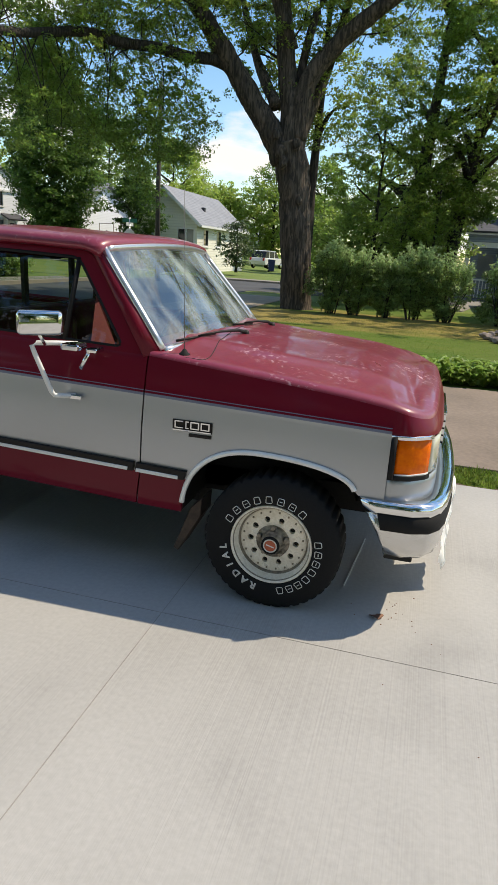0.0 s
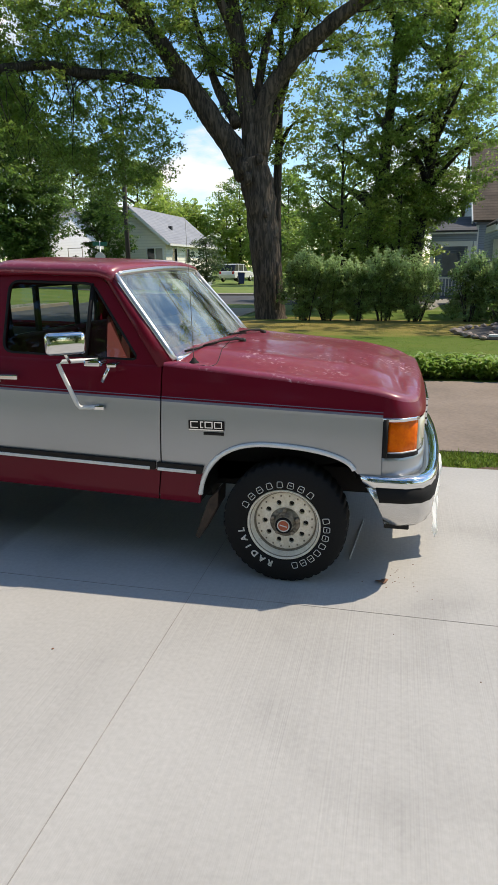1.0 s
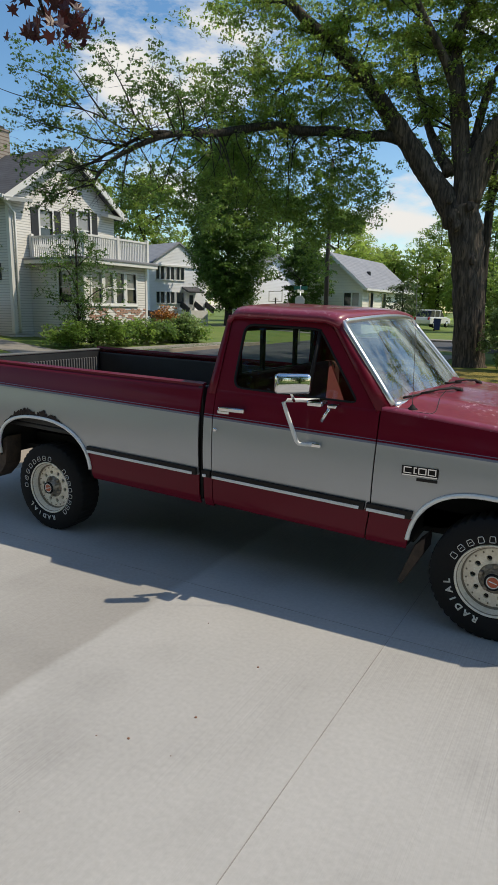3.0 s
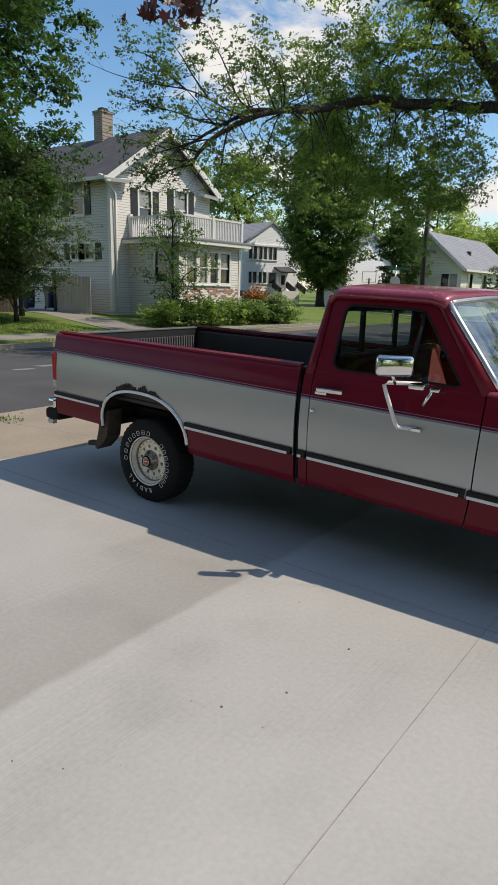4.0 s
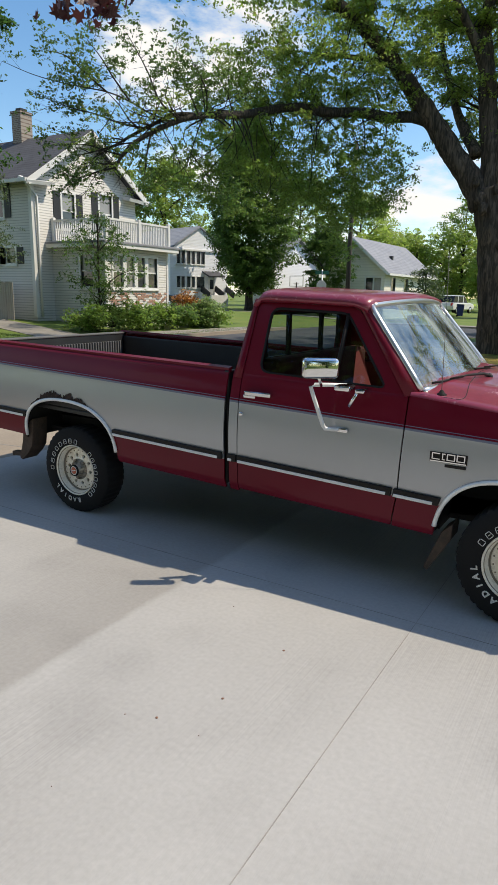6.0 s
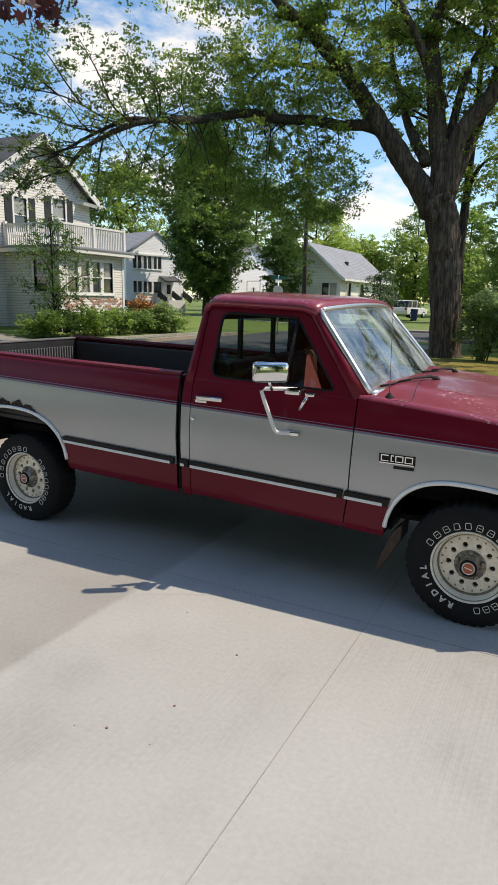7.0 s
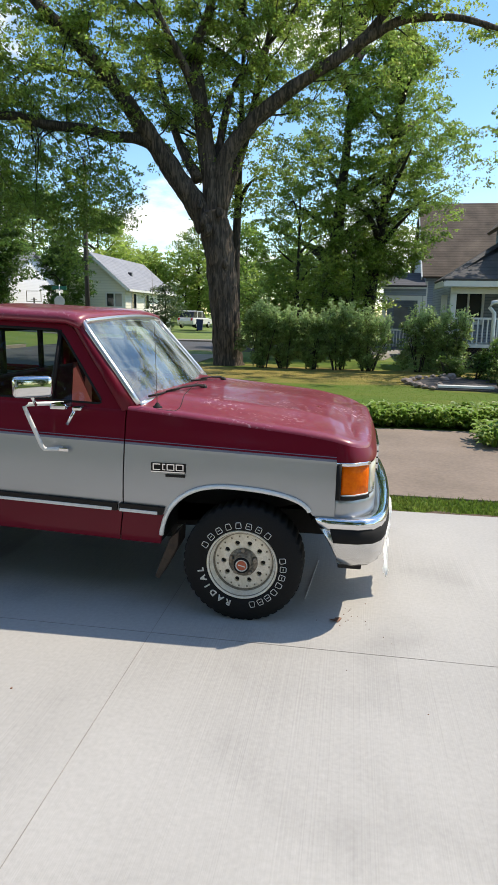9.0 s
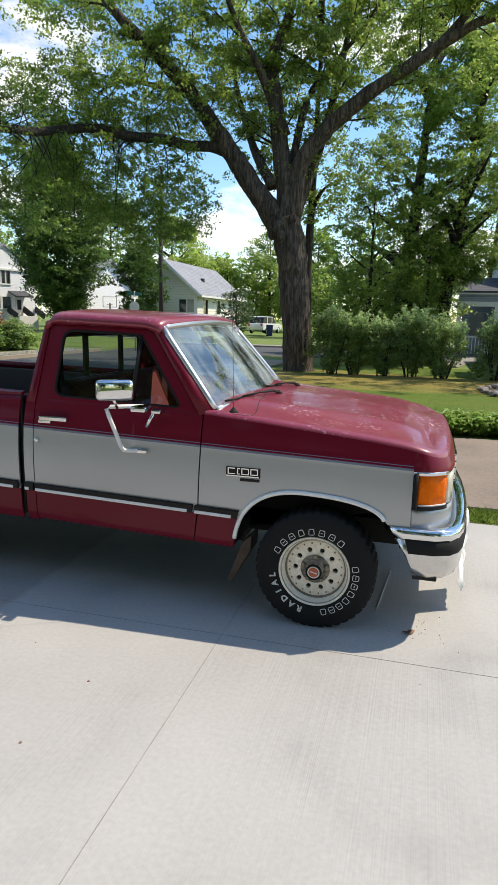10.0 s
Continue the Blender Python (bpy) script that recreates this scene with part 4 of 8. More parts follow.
part("tailgate_liner", box(-4.524, -4.518, 0.10, 1.90, 0.72, 1.30), LINER, tail)
rib = None
for i in range(44):
    y = 0.20 + i * 0.0375
    if rib is None:
        rib = part("liner_rib", box(-0.012, 0.014, -0.009, 0.009, -0.13, 0.13), RIB_GREY, tail, bevel=0.005)
        rib.location = (-4.512, y, 1.10)
    else:
        r = rib.copy()
        scene.collection.objects.link(r)
        r.location = (-4.512, y, 1.10)
for k in (0, 1):
    y0, y1 = (-0.004, 0.07) if not k else (1.93, 2.004)
    part("tail_lamp", box(-4.592, -4.53, y0, y1, 0.90, 1.155), REDLENS, truck, "tall red tail lamp", bevel=0.012)
    part("tail_lamp_base", box(-4.588, -4.54, y0 + 0.002, y1, 0.84, 0.898), LAMP_GLASS, truck, "clear reversing lamp", bevel=0.008)
rb = part("rear_bumper", box(-4.80, -4.69, 0.08, 1.92, 0.595, 0.70), CHROME, truck, "chrome rear step bumper", bevel=0.025, segments=3)
part("bumper_pad", box(-4.825, -4.62, 0.06, 1.94, 0.50, 0.608), BLACK_RUBBER, rb, bevel=0.03)
part("bumper_corner", box(-4.80, -4.72, 0.07, 0.12, 0.455, 0.50), LAMP_GLASS, rb, bevel=0.008)

# ragged rust above the rear wheel opening
rng = random.Random(4)
bm = bmesh.new()
prev = None
for i in range(81):
    u = i / 80
    x = -3.88 + 0.74 * u
    z0 = bed_low(x) + 0.002
    z1 = z0 + (0.012 + 0.030 * rng.random() + 0.034 * (0.5 + 0.5 * math.sin(23 * u + 2 * math.sin(9 * u)))) * math.sin(math.pi * (0.02 + 0.96 * u)) ** 0.6
    pair = [bm.verts.new((*p[:2], p[2])) for p in body([(x, lerp(SECTION, z0) - 0.004, z0), (x + 0.006 * rng.uniform(-1, 1), lerp(SECTION, z1) - 0.004 - 0.006 * rng.random(), z1)])]
    if prev:
        bm.faces.new((prev[0], pair[0], pair[1], prev[1]))
    prev = pair
part("rust_hole", bm, RUST_DARK, truck, "ragged rusted edge over the rear wheel", thick=0.003)

# ---- wheels ----
RT, YT = 0.352, 0.235


def tyre_mesh():
    prof = [(0.200, 0.030), (0.212, 0.010), (0.235, 0.002), (0.275, 0.0), (0.315, 0.008), (0.333, 0.019), (0.340, 0.024), (0.350, 0.030), (RT, 0.045), (RT, 0.085), (RT, 0.092),
            (RT, 0.143), (RT, 0.150), (RT, YT - 0.045), (0.350, YT - 0.030), (0.340, YT - 0.024), (0.33, YT - 0.018), (0.28, YT), (0.22, YT - 0.004), (0.20, YT - 0.03)]
    sides = 168
    bm = lathe(prof, sides)
    for v in bm.verts:           # cut the tread: gaps between the shoulder blocks, two grooves round
        r = math.hypot(v.co.x, v.co.z)
        k = round(math.atan2(v.co.z, v.co.x) * sides / (2 * math.pi)) % sides
        if r > 0.345 and (k % 4 == 0 or v.co.y in (0.092, 0.143)):
            s = (r - 0.011) / r
            v.co.x, v.co.z = v.co.x * s, v.co.z * s
    return bm


def rim_mesh():
    bm = lathe([(0.203, 0.030), (0.209, 0.014), (0.205, 0.008), (0.199, 0.010), (0.196, 0.016)], 64)
    lathe([(0.196, 0.016), (0.194, 0.022), (0.192, 0.022)], 64, bm, 2)
    lathe([(0.192, 0.022), (0.186, 0.036), (0.181, 0.056), (0.179, 0.060)], 64, bm)
    lathe([(0.179, 0.060), (0.176, 0.070), (0.170, 0.074)], 64, bm, 2)
    lathe([(0.170, 0.074), (0.166, 0.072)], 64, bm)
    # flat face with ten round holes, built sector by sector
    r0, r1, hr, hc = 0.086, 0.166, 0.0155, 0.1165
    for k in range(10):
        a0, step = 2 * math.pi * k / 10, math.pi / 10
        border = []
        for t in (-1, -0.5, 0, 0.5, 1):
            border.append((r1, a0 + t * step))
        border.append(((r0 + r1) / 2, a0 + step))
        for t in (1, 0.5, 0, -0.5, -1):
            border.append((r0, a0 + t * step))
        border.append(((r0 + r1) / 2, a0 - step))
        hc_x, hc_z = hc * math.cos(a0), hc * math.sin(a0)
        outer, inner, deep = [], [], []
        for r, a in border:
            x, z = r * math.cos(a), r * math.sin(a)
            d = Vector((x - hc_x, z - hc_z)).normalized() * hr
            depth = 0.072 - 0.010 * (r1 - r) / (r1 - r0)
            outer.append(bm.verts.new((x, depth, z)))
            inner.append(bm.verts.new((hc_x + d.x, 0.0665, hc_z + d.y)))
            deep.append(bm.verts.new((hc_x + d.x * 0.92, 0.085, hc_z + d.y * 0.92)))
        n = len(outer)
        for i in range(n):
            j = (i + 1) % n
            bm.faces.new((outer[i], outer[j], inner[j], inner[i]))
            bm.faces.new((inner[i], inner[j], deep[j], deep[i]))
        bm.faces.new(deep).material_index = 1
    lathe([(0.087, 0.062), (0.082, 0.068), (0.066, 0.074), (0.058, 0.074)], 40, bm, 2)
    for k in range(20):          # rivets round the face
        a = 2 * math.pi * (k + 0.5) / 20
        m = Matrix.Translation((0.154 * math.cos(a), 0.068, 0.154 * math.sin(a)))
        add_box(bm, -0.004, 0.004, -0.003, 0.004, -0.004, 0.004, m, 2)
    bmesh.ops.recalc_face_normals(bm, faces=bm.faces)
    return bm


def hub_mesh():
    bm = lathe([(0.084, 0.066), (0.066, 0.060), (0.060, 0.050), (0.052, 0.036), (0.047, 0.030), (0.040, 0.012), (0.036, 0.004), (0.030, 0.002), (0.0001, 0.002)], 32)
    return bm


def letter_plate(w, h, bar):
    """A hollow letter-sized plate with cut corners."""
    o = [(-w / 2, -h * 0.4), (-w * 0.38, -h / 2), (w * 0.38, -h / 2), (w / 2, -h * 0.4), (w * 0.42, h * 0.4), (w * 0.32, h / 2), (-w * 0.32, h / 2), (-w * 0.42, h * 0.4)]
    bm = tube([(x, 0, z) for x, z in o + o[:1]], 0.0022, 4, cap=False)
    if bar:
        tube([(-w * 0.22, 0, 0), (w * 0.22, 0, 0)], 0.0022, 4, bm)
    me = bpy.data.meshes.new("plate")
    bm.to_mesh(me)
    bm.free()
    me.materials.append(LETTER)
    return me


def outline_letter(ch, size):
    cu = bpy.data.curves.new("letter", "FONT")
    cu.body, cu.size, cu.align_x, cu.align_y, cu.fill_mode, cu.bevel_depth, cu.bevel_resolution = ch, size, "CENTER", "CENTER", "NONE", 0.0021, 0
    cu.resolution_u = 3
    ob = bpy.data.objects.new("letter", cu)
    me = bpy.data.meshes.new_from_object(ob)
    bpy.data.objects.remove(ob)
    me.materials.clear()
    me.materials.append(LETTER)
    return me


PLATES = [letter_plate(0.032, 0.034, False), letter_plate(0.034, 0.034, True)]
RADIAL = {c: outline_letter(c, 0.050) for c in "RADIL"}
bmt = tyre_mesh()
TYRE_ME, RIM_ME, HUB_ME = bpy.data.meshes.new("tyre"), bpy.data.meshes.new("rim"), bpy.data.meshes.new("hub")
for b, me, ms in ((bmt, TYRE_ME, [TYRE]), (rim_mesh(), RIM_ME, [RIM, RIM_DARK, RIM_GRIME_SHADE]), (hub_mesh(), HUB_ME, [HUB_CAP])):
    b.to_mesh(me)
    b.free()
    for m in ms:
        me.materials.append(m)
nut_bm = tube([(0, 0.07, 0), (0, 0.048, 0), (0, 0.040, 0)], [0.014, 0.013, 0.009], 6)
NUT_ME = bpy.data.meshes.new("nut")
nut_bm.to_mesh(NUT_ME)
nut_bm.free()
NUT_ME.materials.append(HUB_CAP)


def wheel(x, y, turn, spin, lettered):
    """turn 0: outer face towards -y."""
    ob = part("wheel", RIM_ME, None, truck, "weathered cast aluminium wheel with round holes")
    ob.matrix_local = pose(x, y, 0.347, 0, 0, turn) @ pose(0, 0, 0, 0, spin, 0)
    part("tyre", TYRE_ME, None, ob, "black tyre with raised white lettering")
    part("hub", HUB_ME, None, ob, "tarnished hub with an orange badge")
    part("hub_collar", lathe([(0.047, 0.010), (0.046, 0.0), (0.043, -0.003), (0.037, -0.003), (0.036, 0.001)], 32), TYRE, ob, "black ring round the badge", True)
    part("hub_ring", lathe([(0.036, 0.0012), (0.034, -0.0012), (0.030, -0.0012), (0.029, 0.001)], 32), LETTER, ob, "pale ring round the badge", True)
    part("hub_badge", lathe([(0.029, 0.0010), (0.026, -0.0005), (0.0001, -0.0012)], 24), HUB_RED, ob, "orange-brown badge", True)
    part("hub_bar", box(-0.021, 0.021, -0.0030, 0.0, -0.0028, 0.0028), LETTER, ob).rotation_euler = (0, 0.25, 0)
    for k in range(5):
        a = 2 * math.pi * k / 5 + 0.3
        part("wheel_nut", NUT_ME, None, ob).location = (0.0735 * math.cos(a), 0, 0.0735 * math.sin(a))
    if not lettered:
        return ob
    rl = 0.242
    for a0, a1, count in ((152, 52, 8), (11, -74, 8)):
        for i in range(count):
            a = radians(a0 + (a1 - a0) * i / (count - 1))
            q = part("sidewall_mark", PLATES[(i * 3 // 2) % 2], None, ob)
            q.matrix_local = Matrix.Translation((rl * math.cos(a), -0.001, rl * math.sin(a))) @ Matrix.Rotation(math.pi / 2 - a, 4, "Y")
    for i, ch in enumerate("RADIAL"):
        a = radians(252 - 62 * i / 5)
        q = part("sidewall_letter", RADIAL[ch], None, ob)
        q.matrix_local = Matrix.Translation((rl * math.cos(a), -0.001, rl * math.sin(a))) @ Matrix.Rotation(math.pi / 2 - a, 4, "Y") @ Matrix.Rotation(math.pi / 2, 4, "X")
    return ob


wheel(0.0, -0.052, 0, 0, True)
wheel(-3.378, -0.005, 0, -30, True)
wheel(0.0, 1.988, 180, 20, False)
wheel(-3.378, 1.97, 180, 50, False)

# underbody, axles, inner wheel housings, flaps
bm = bmesh.new()
for y in (0.42, 1.45):                 # rails, kicked up over the rear axle
    add_box(bm, -3.0, 0.55, y, y + 0.13, 0.44, 0.56)
    add_box(bm, -4.35, -3.0, y, y + 0.13, 0.58, 0.68)
add_box(bm, -1.9, -0.55, 0.12, 1.88, 0.44, 0.50)
add_box(bm, -0.6, 0.6, 0.55, 1.45, 0.36, 0.95)
add_box(bm, -2.9, -2.0, 0.62, 1.25, 0.30, 0.62)
# unseen low plates, added to block light on the ground under the truck
add_box(bm, -3.75, -0.5, 0.14, 1.86, 0.46, 0.54)
add_box(bm, -4.45, -3.75, 0.3, 1.7, 0.56, 0.6)
add_box(bm, -2.85, -0.6, 0.34, 1.70, 0.39, 0.47)
add_box(bm, -1.75, -0.6, 0.40, 1.70, 0.31, 0.40)
add_box(bm, -1.7, -0.7, 1.2, 1.84, 0.26, 0.40)
add_box(bm, -4.3, -3.85, 0.65, 1.35, 0.52, 0.57)
add_box(bm, -1.8, -0.6, 0.6, 1.4, 0.25, 0.5)
add_box(bm, -4.2, -3.8, 0.7, 1.3, 0.52, 0.6)
for x in (0.0, -3.378):
    tube([(x, 0.2, 0.347), (x, 1.8, 0.347)], 0.05, 10, bm)
tube([(-3.378, 1.0, 0.347), (-1.0, 1.0, 0.42)], 0.04, 8, bm)
bmesh.ops.create_icosphere(bm, subdivisions=2, radius=0.15, matrix=Matrix.Translation((-3.378, 1.0, 0.347)))
part("underbody", bm, DARK, truck, "dark frame, axles and driveline, with added plates that block light")
# unseen boxes and a pipe, added to darken the ground below
for xa, xb in ((-2.95, -2.0), (-1.85, -0.72)):
    part("light_block", box(xa, xb, 1.40, 1.80, 0.24, 0.52), DARK, truck, "dark box beside the frame rail, added to block light under the truck", bevel=0.04)
part("unseen_pipe", tube([(-0.5, 1.30, 0.34), (-2.2, 1.30, 0.30), (-3.0, 1.42, 0.33), (-4.2, 1.55, 0.40)], 0.035, 10), DARK, truck, "", True)
for cx, half, crown in ((-0.055, 0.45, 0.86), (-3.43, 0.52, 0.93)):
    for y0, y1 in ((0.03, 0.42), (1.58, 1.97)):
        bm = bmesh.new()
        rows = [[bm.verts.new((cx + half * math.cos(a), y, max(0.62 if cx > -1 and math.cos(a) > 0 else 0.0, (0.42 if cx > -1 else 0.54) + (crown - (0.36 if cx > -1 else 0.42)) * math.sin(a) ** 0.7))) for a in
                 [math.pi * i / 16 for i in range(17)]] for y in (y0, y1)]
        for i in range(16):
            bm.faces.new((rows[0][i], rows[0][i + 1], rows[1][i + 1], rows[1][i]))
        far = rows[1] if y0 < 1 else rows[0]
        bm.faces.new(far if cx > -1 or y0 > 1 else far[:13])
        part("wheel_housing", bm, DARK, truck)
bm = bmesh.new()
pts = [(-0.455, 0.44), (-0.395, 0.50), (-0.40, 0.40), (-0.52, 0.185), (-0.545, 0.20), (-0.47, 0.40)]
prism(pts, 0.04, 0.21, "y", 0, bm)
part("mud_flap", bm, RUST, truck, "stiff brown front mud flap", bevel=0.004)
bm = bmesh.new()
prism([(-4.02, 0.62), (-3.90, 0.70), (-3.905, 0.58), (-3.925, 0.46), (-3.97, 0.40), (-4.055, 0.325), (-4.085, 0.34), (-4.035, 0.50)], 0.05, 0.21, "y", 0, bm)
prism([(-4.06, 0.34), (-4.05, 0.385), (-4.245, 0.365), (-4.245, 0.325)], 0.10, 0.16, "y", 0, bm)
part("mud_flap", bm, RUST, truck, "torn rear mud flap", bevel=0.004)

# ---- cabin ----
bm = bmesh.new()
add_box(bm, -1.70, -1.20, 0.20, 1.80, 0.72, 0.98)
add_box(bm, -1.80, -1.64, 0.20, 0.95, 0.90, 1.34)
add_box(bm, -1.80, -1.64, 1.05, 1.80, 0.90, 1.34)
add_box(bm, -1.80, -1.66, 0.95, 1.05, 0.90, 1.26)
seat = part("bench_seat", bm, SEAT_RED, truck, "dark red cloth bench seat", bevel=0.05, segments=3)
bm = bmesh.new()
prism([(-0.98, 0.95), (-0.98, 1.17), (-0.92, 1.215), (-0.66, 1.20), (-0.62, 0.80)], 0.10, 1.90, "y", 0, bm)
part("dashboard", bm, SEAT_RED, truck, "dark red dashboard", bevel=0.02)
part("cab_floor", box(-1.85, -0.65, 0.08, 1.92, 0.48, 0.54), DARK, truck)
for y0, y1 in ((0.055, 0.085), (1.915, 1.945)):
    part("door_card", box(-1.80, -0.78, y0, y1, 0.55, 1.19), VINYL_RED, truck, "red vinyl door lining", bevel=0.008)
part("inner_trim", mesh_of("trim", [(-1.18, 0.40, 1.45), (-1.135, 0.25, 1.20), (-1.07, 0.42, 1.18), (-1.165, 0.41, 1.45)], [(0, 1, 2, 3)], VINYL_RED), None, truck, "red trim panel inside the vent window", thick=0.01)
bm = bmesh.new()
ring = [(0.19 * math.cos(2 * math.pi * i / 24), 0.19 * math.sin(2 * math.pi * i / 24), 0) for i in range(25)]
tube(ring, 0.014, 8, bm, cap=False)
for a in (0.2, math.pi - 0.2):
    tube([(0, 0, -0.04), (0.18 * math.cos(a), 0.18 * math.sin(a), 0)], 0.012, 6, bm)
steer = part("steering_wheel", bm, BLACK_TRIM, truck, "black steering wheel", True)
steer.matrix_local = pose(-1.12, 1.42, 1.17, 0, -62, 0)
part("inner_mirror", box(-1.02, -1.0, 0.88, 1.12, 1.58, 1.635), BLACK_TRIM, truck, "inside mirror", bevel=0.01)

# ---- door mirror, handle, lock, badge ----
bm = box(-0.108, 0.108, -0.034, 0.034, -0.060, 0.060)
mh = part("door_mirror", bm, CHROME, truck, "large chrome door mirror on a bent arm", True, bevel=0.026, segments=4)
mh.matrix_local = pose(-1.175, -0.16, 1.351, 0, 0, 35)
pts = [(-1.08, 0.02, 1.238), (-1.155, -0.049, 1.243), (-1.225, -0.116, 1.245), (-1.245, -0.129, 1.231), (-1.234, -0.12, 1.188), (-1.185, -0.065, 0.996), (-1.174, -0.056, 0.977), (-1.139, -0.031, 0.972), (-1.085, 0.0, 0.972)]
arm = part("mirror_arm", tube(pts, 0.0125, 8), WHITE_TRIM, truck, "bent bright mirror arm", True)
part("mirror_bracket", box(-1.12, -1.02, -0.085, 0.02, 1.215, 1.25), CHROME, arm, bevel=0.012)
part("mirror_bracket", box(-1.01, -0.95, -0.03, 0.06, 1.205, 1.228), CHROME, arm, bevel=0.008)
part("mirror_bracket", tube([(-1.0, -0.01, 1.205), (-1.045, -0.015, 1.12)], 0.012, 6), CHROME, arm)
part("mirror_foot", box(-1.115, -1.045, -0.022, 0.0, 0.958, 0.982), CHROME, arm, bevel=0.006)
part("mirror_post", tube([(-1.185, -0.156, 1.297), (-1.19, -0.1, 1.241)], 0.01, 8), CHROME, arm)
hd = part("door_handle", box(-1.78, -1.585, -0.012, 0.025, 1.115, 1.145), CHROME, truck, "chrome door handle", bevel=0.008)
part("handle_base", box(-1.79, -1.70, -0.006, 0.03, 1.098, 1.12), CHROME, hd, bevel=0.006)
part("door_lock", lathe([(0.015, 0.0), (0.014, -0.008), (0.008, -0.010), (0.0001, -0.009)], 16), CHROME, truck, "", True).location = (-1.808, 0.002, 0.986)
badge = part("fender_badge", box(-0.545, -0.345, -0.010, 0.004, 0.864, 0.870), CHROME, truck, "chrome model badge")
for k, x in enumerate((-0.535, -0.478, -0.452, -0.398)):
    w = (0.045, 0.018, 0.046, 0.046)[k]
    bm = bmesh.new()
    add_box(bm, x, x + w, -0.010, 0.004, 0.909, 0.915)
    add_box(bm, x, x + w, -0.010, 0.004, 0.877, 0.882)
    add_box(bm, x, x + 0.006, -0.010, 0.004, 0.882, 0.909)
    if k > 1:
        add_box(bm, x + w - 0.006, x + w, -0.010, 0.004, 0.882, 0.909)
    part("badge_mark", bm, CHROME, badge)
part("badge_bar", box(-0.46, -0.345, -0.009, 0.004, 0.838, 0.852), BLACK_TRIM, badge)
part("badge_base", box(-0.548, -0.342, -0.003, 0.006, 0.861, 0.917), BLACK_TRIM, badge)

# ---- ground, drives, streets ----
def sheet(name, pts, z0, z1, m, label, cat, kind="structure"):
    ob = part(name, prism(pts, z0, z1, "z"), m)
    return tagged(ob, label, cat, kind=kind)


def lawn_height(x, y):
    """The land: level by the drive, rising gently beyond both streets."""
    h = -0.03
    if x < -15.3:
        h += 0.45 * min(1, (-15.3 - x) / 9)
    return h


xs = np.concatenate([[-900, -300, -120, -70], np.arange(-50, 40, 1.0), [50, 80, 150, 400, 900]])
ys = np.concatenate([[-300, -100, -40], np.arange(-20, 70, 1.0), [80, 100, 150, 300, 900]])
gv = [(x, y, lawn_height(x, y)) for x in xs for y in ys]
k = len(ys)
gf = [(i * k + j, (i + 1) * k + j, (i + 1) * k + j + 1, i * k + j + 1) for i in range(len(xs) - 1) for j in range(k - 1)]
lush = [1 if gv[f[0]][0] < -8 or gv[f[0]][1] > 22 else 0 for f in gf]
ground = tagged(new("ground", mesh_of("ground", gv, gf, [GRASS, GRASS_LUSH], True, lush)), "mown lawn, partly yellowed, in dappled shade", "lawn", kind="structure")
driveway = sheet("driveway", [(-5.62, -9), (-5.5, -0.4), (-4.98, 2.36), (9, 2.36), (9, -9)], -0.15, 0.0, CONCRETE, "new light grey broomed concrete driveway", "driveway")
apron = sheet("pavement", [(-7.35, -40), (-7.35, 24), (-5.0, 24), (-5.0, 2.38), (-5.52, -0.42), (-5.64, -40)], -0.15, -0.006, OLD_CONCRETE, "old tan concrete pavement and apron", "pavement")
road = sheet("road", [(-15.2, -200), (-15.2, 27), (-7.6, 27), (-7.6, -200)], -0.2, -0.02, ASPHALT, "worn grey asphalt street", "road")
gutter = sheet("gutter", [(-7.62, -200), (-7.62, 24), (-7.33, 24), (-7.33, -200)], -0.2, -0.012, OLD_CONCRETE, "tan concrete gutter", "kerb")
kerb = sheet("kerb", [(-15.45, -200), (-15.45, 26), (-15.18, 26), (-15.18, -200)], -0.2, 0.12, OLD_CONCRETE, "worn tan concrete kerb across the street", "kerb")
cross = sheet("road", [(-200, 27), (-200, 36), (200, 36), (200, 27)], -0.2, -0.018, ASPHALT, "grey asphalt cross street", "road")
sheet("kerb", [(-60, 36), (-60, 36.3), (40, 36.3), (40, 36)], -0.2, 0.08, OLD_CONCRETE, "worn tan concrete kerb along the cross street", "kerb")
sheet("old_driveway", [(-4.9, 2.95), (-4.9, 6.7), (14, 7.4), (14, 2.95)], -0.2, -0.012, BROWN_DRIVE, "brown weathered concrete driveway next door", "driveway")
part("joint", prism([(-0.475, -9), (-0.475, 2.36), (-0.4715, 2.36), (-0.4715, -9)], -0.01, 0.0015, "z"), JOINT, driveway, "sawn joint")
part("joint", prism([(-5.5, -0.245), (9, -0.34), (9, -0.3365), (-5.5, -0.2415)], -0.01, 0.0016, "z"), JOINT, driveway, "sawn joint")

# drive of the cream house, running down to the street over the sloping lawn
SIDE = mat("pale_grey_side_drive", (0.31, 0.285, 0.255), (0.215, 0.20, 0.18), rough=0.9, scale=1.2, fine=30)
line = [(-34.0, 14.6, 18.0), (-27.0, 14.3, 16.6), (-24.6, 13.9, 15.9), (-21.0, 13.0, 15.0), (-18.5, 12.4, 14.4), (-15.5, 11.6, 14.2)]
sv = []
for x, ya, yb in line:
    for y in (ya, yb):
        sv += [(x, y, lawn_height(x, y) + 0.02), (x, y, lawn_height(x, y) - 0.1)]
sf = []
for i in range(len(line) - 1):
    q = i * 4
    sf += [(q, q + 4, q + 6, q + 2), (q + 1, q + 5, q + 4, q), (q + 2, q + 6, q + 7, q + 3)]
tagged(new("side_driveway", mesh_of("side_driveway", sv, sf, SIDE)), "pale grey concrete side drive beside the cream house", "driveway", kind="structure")

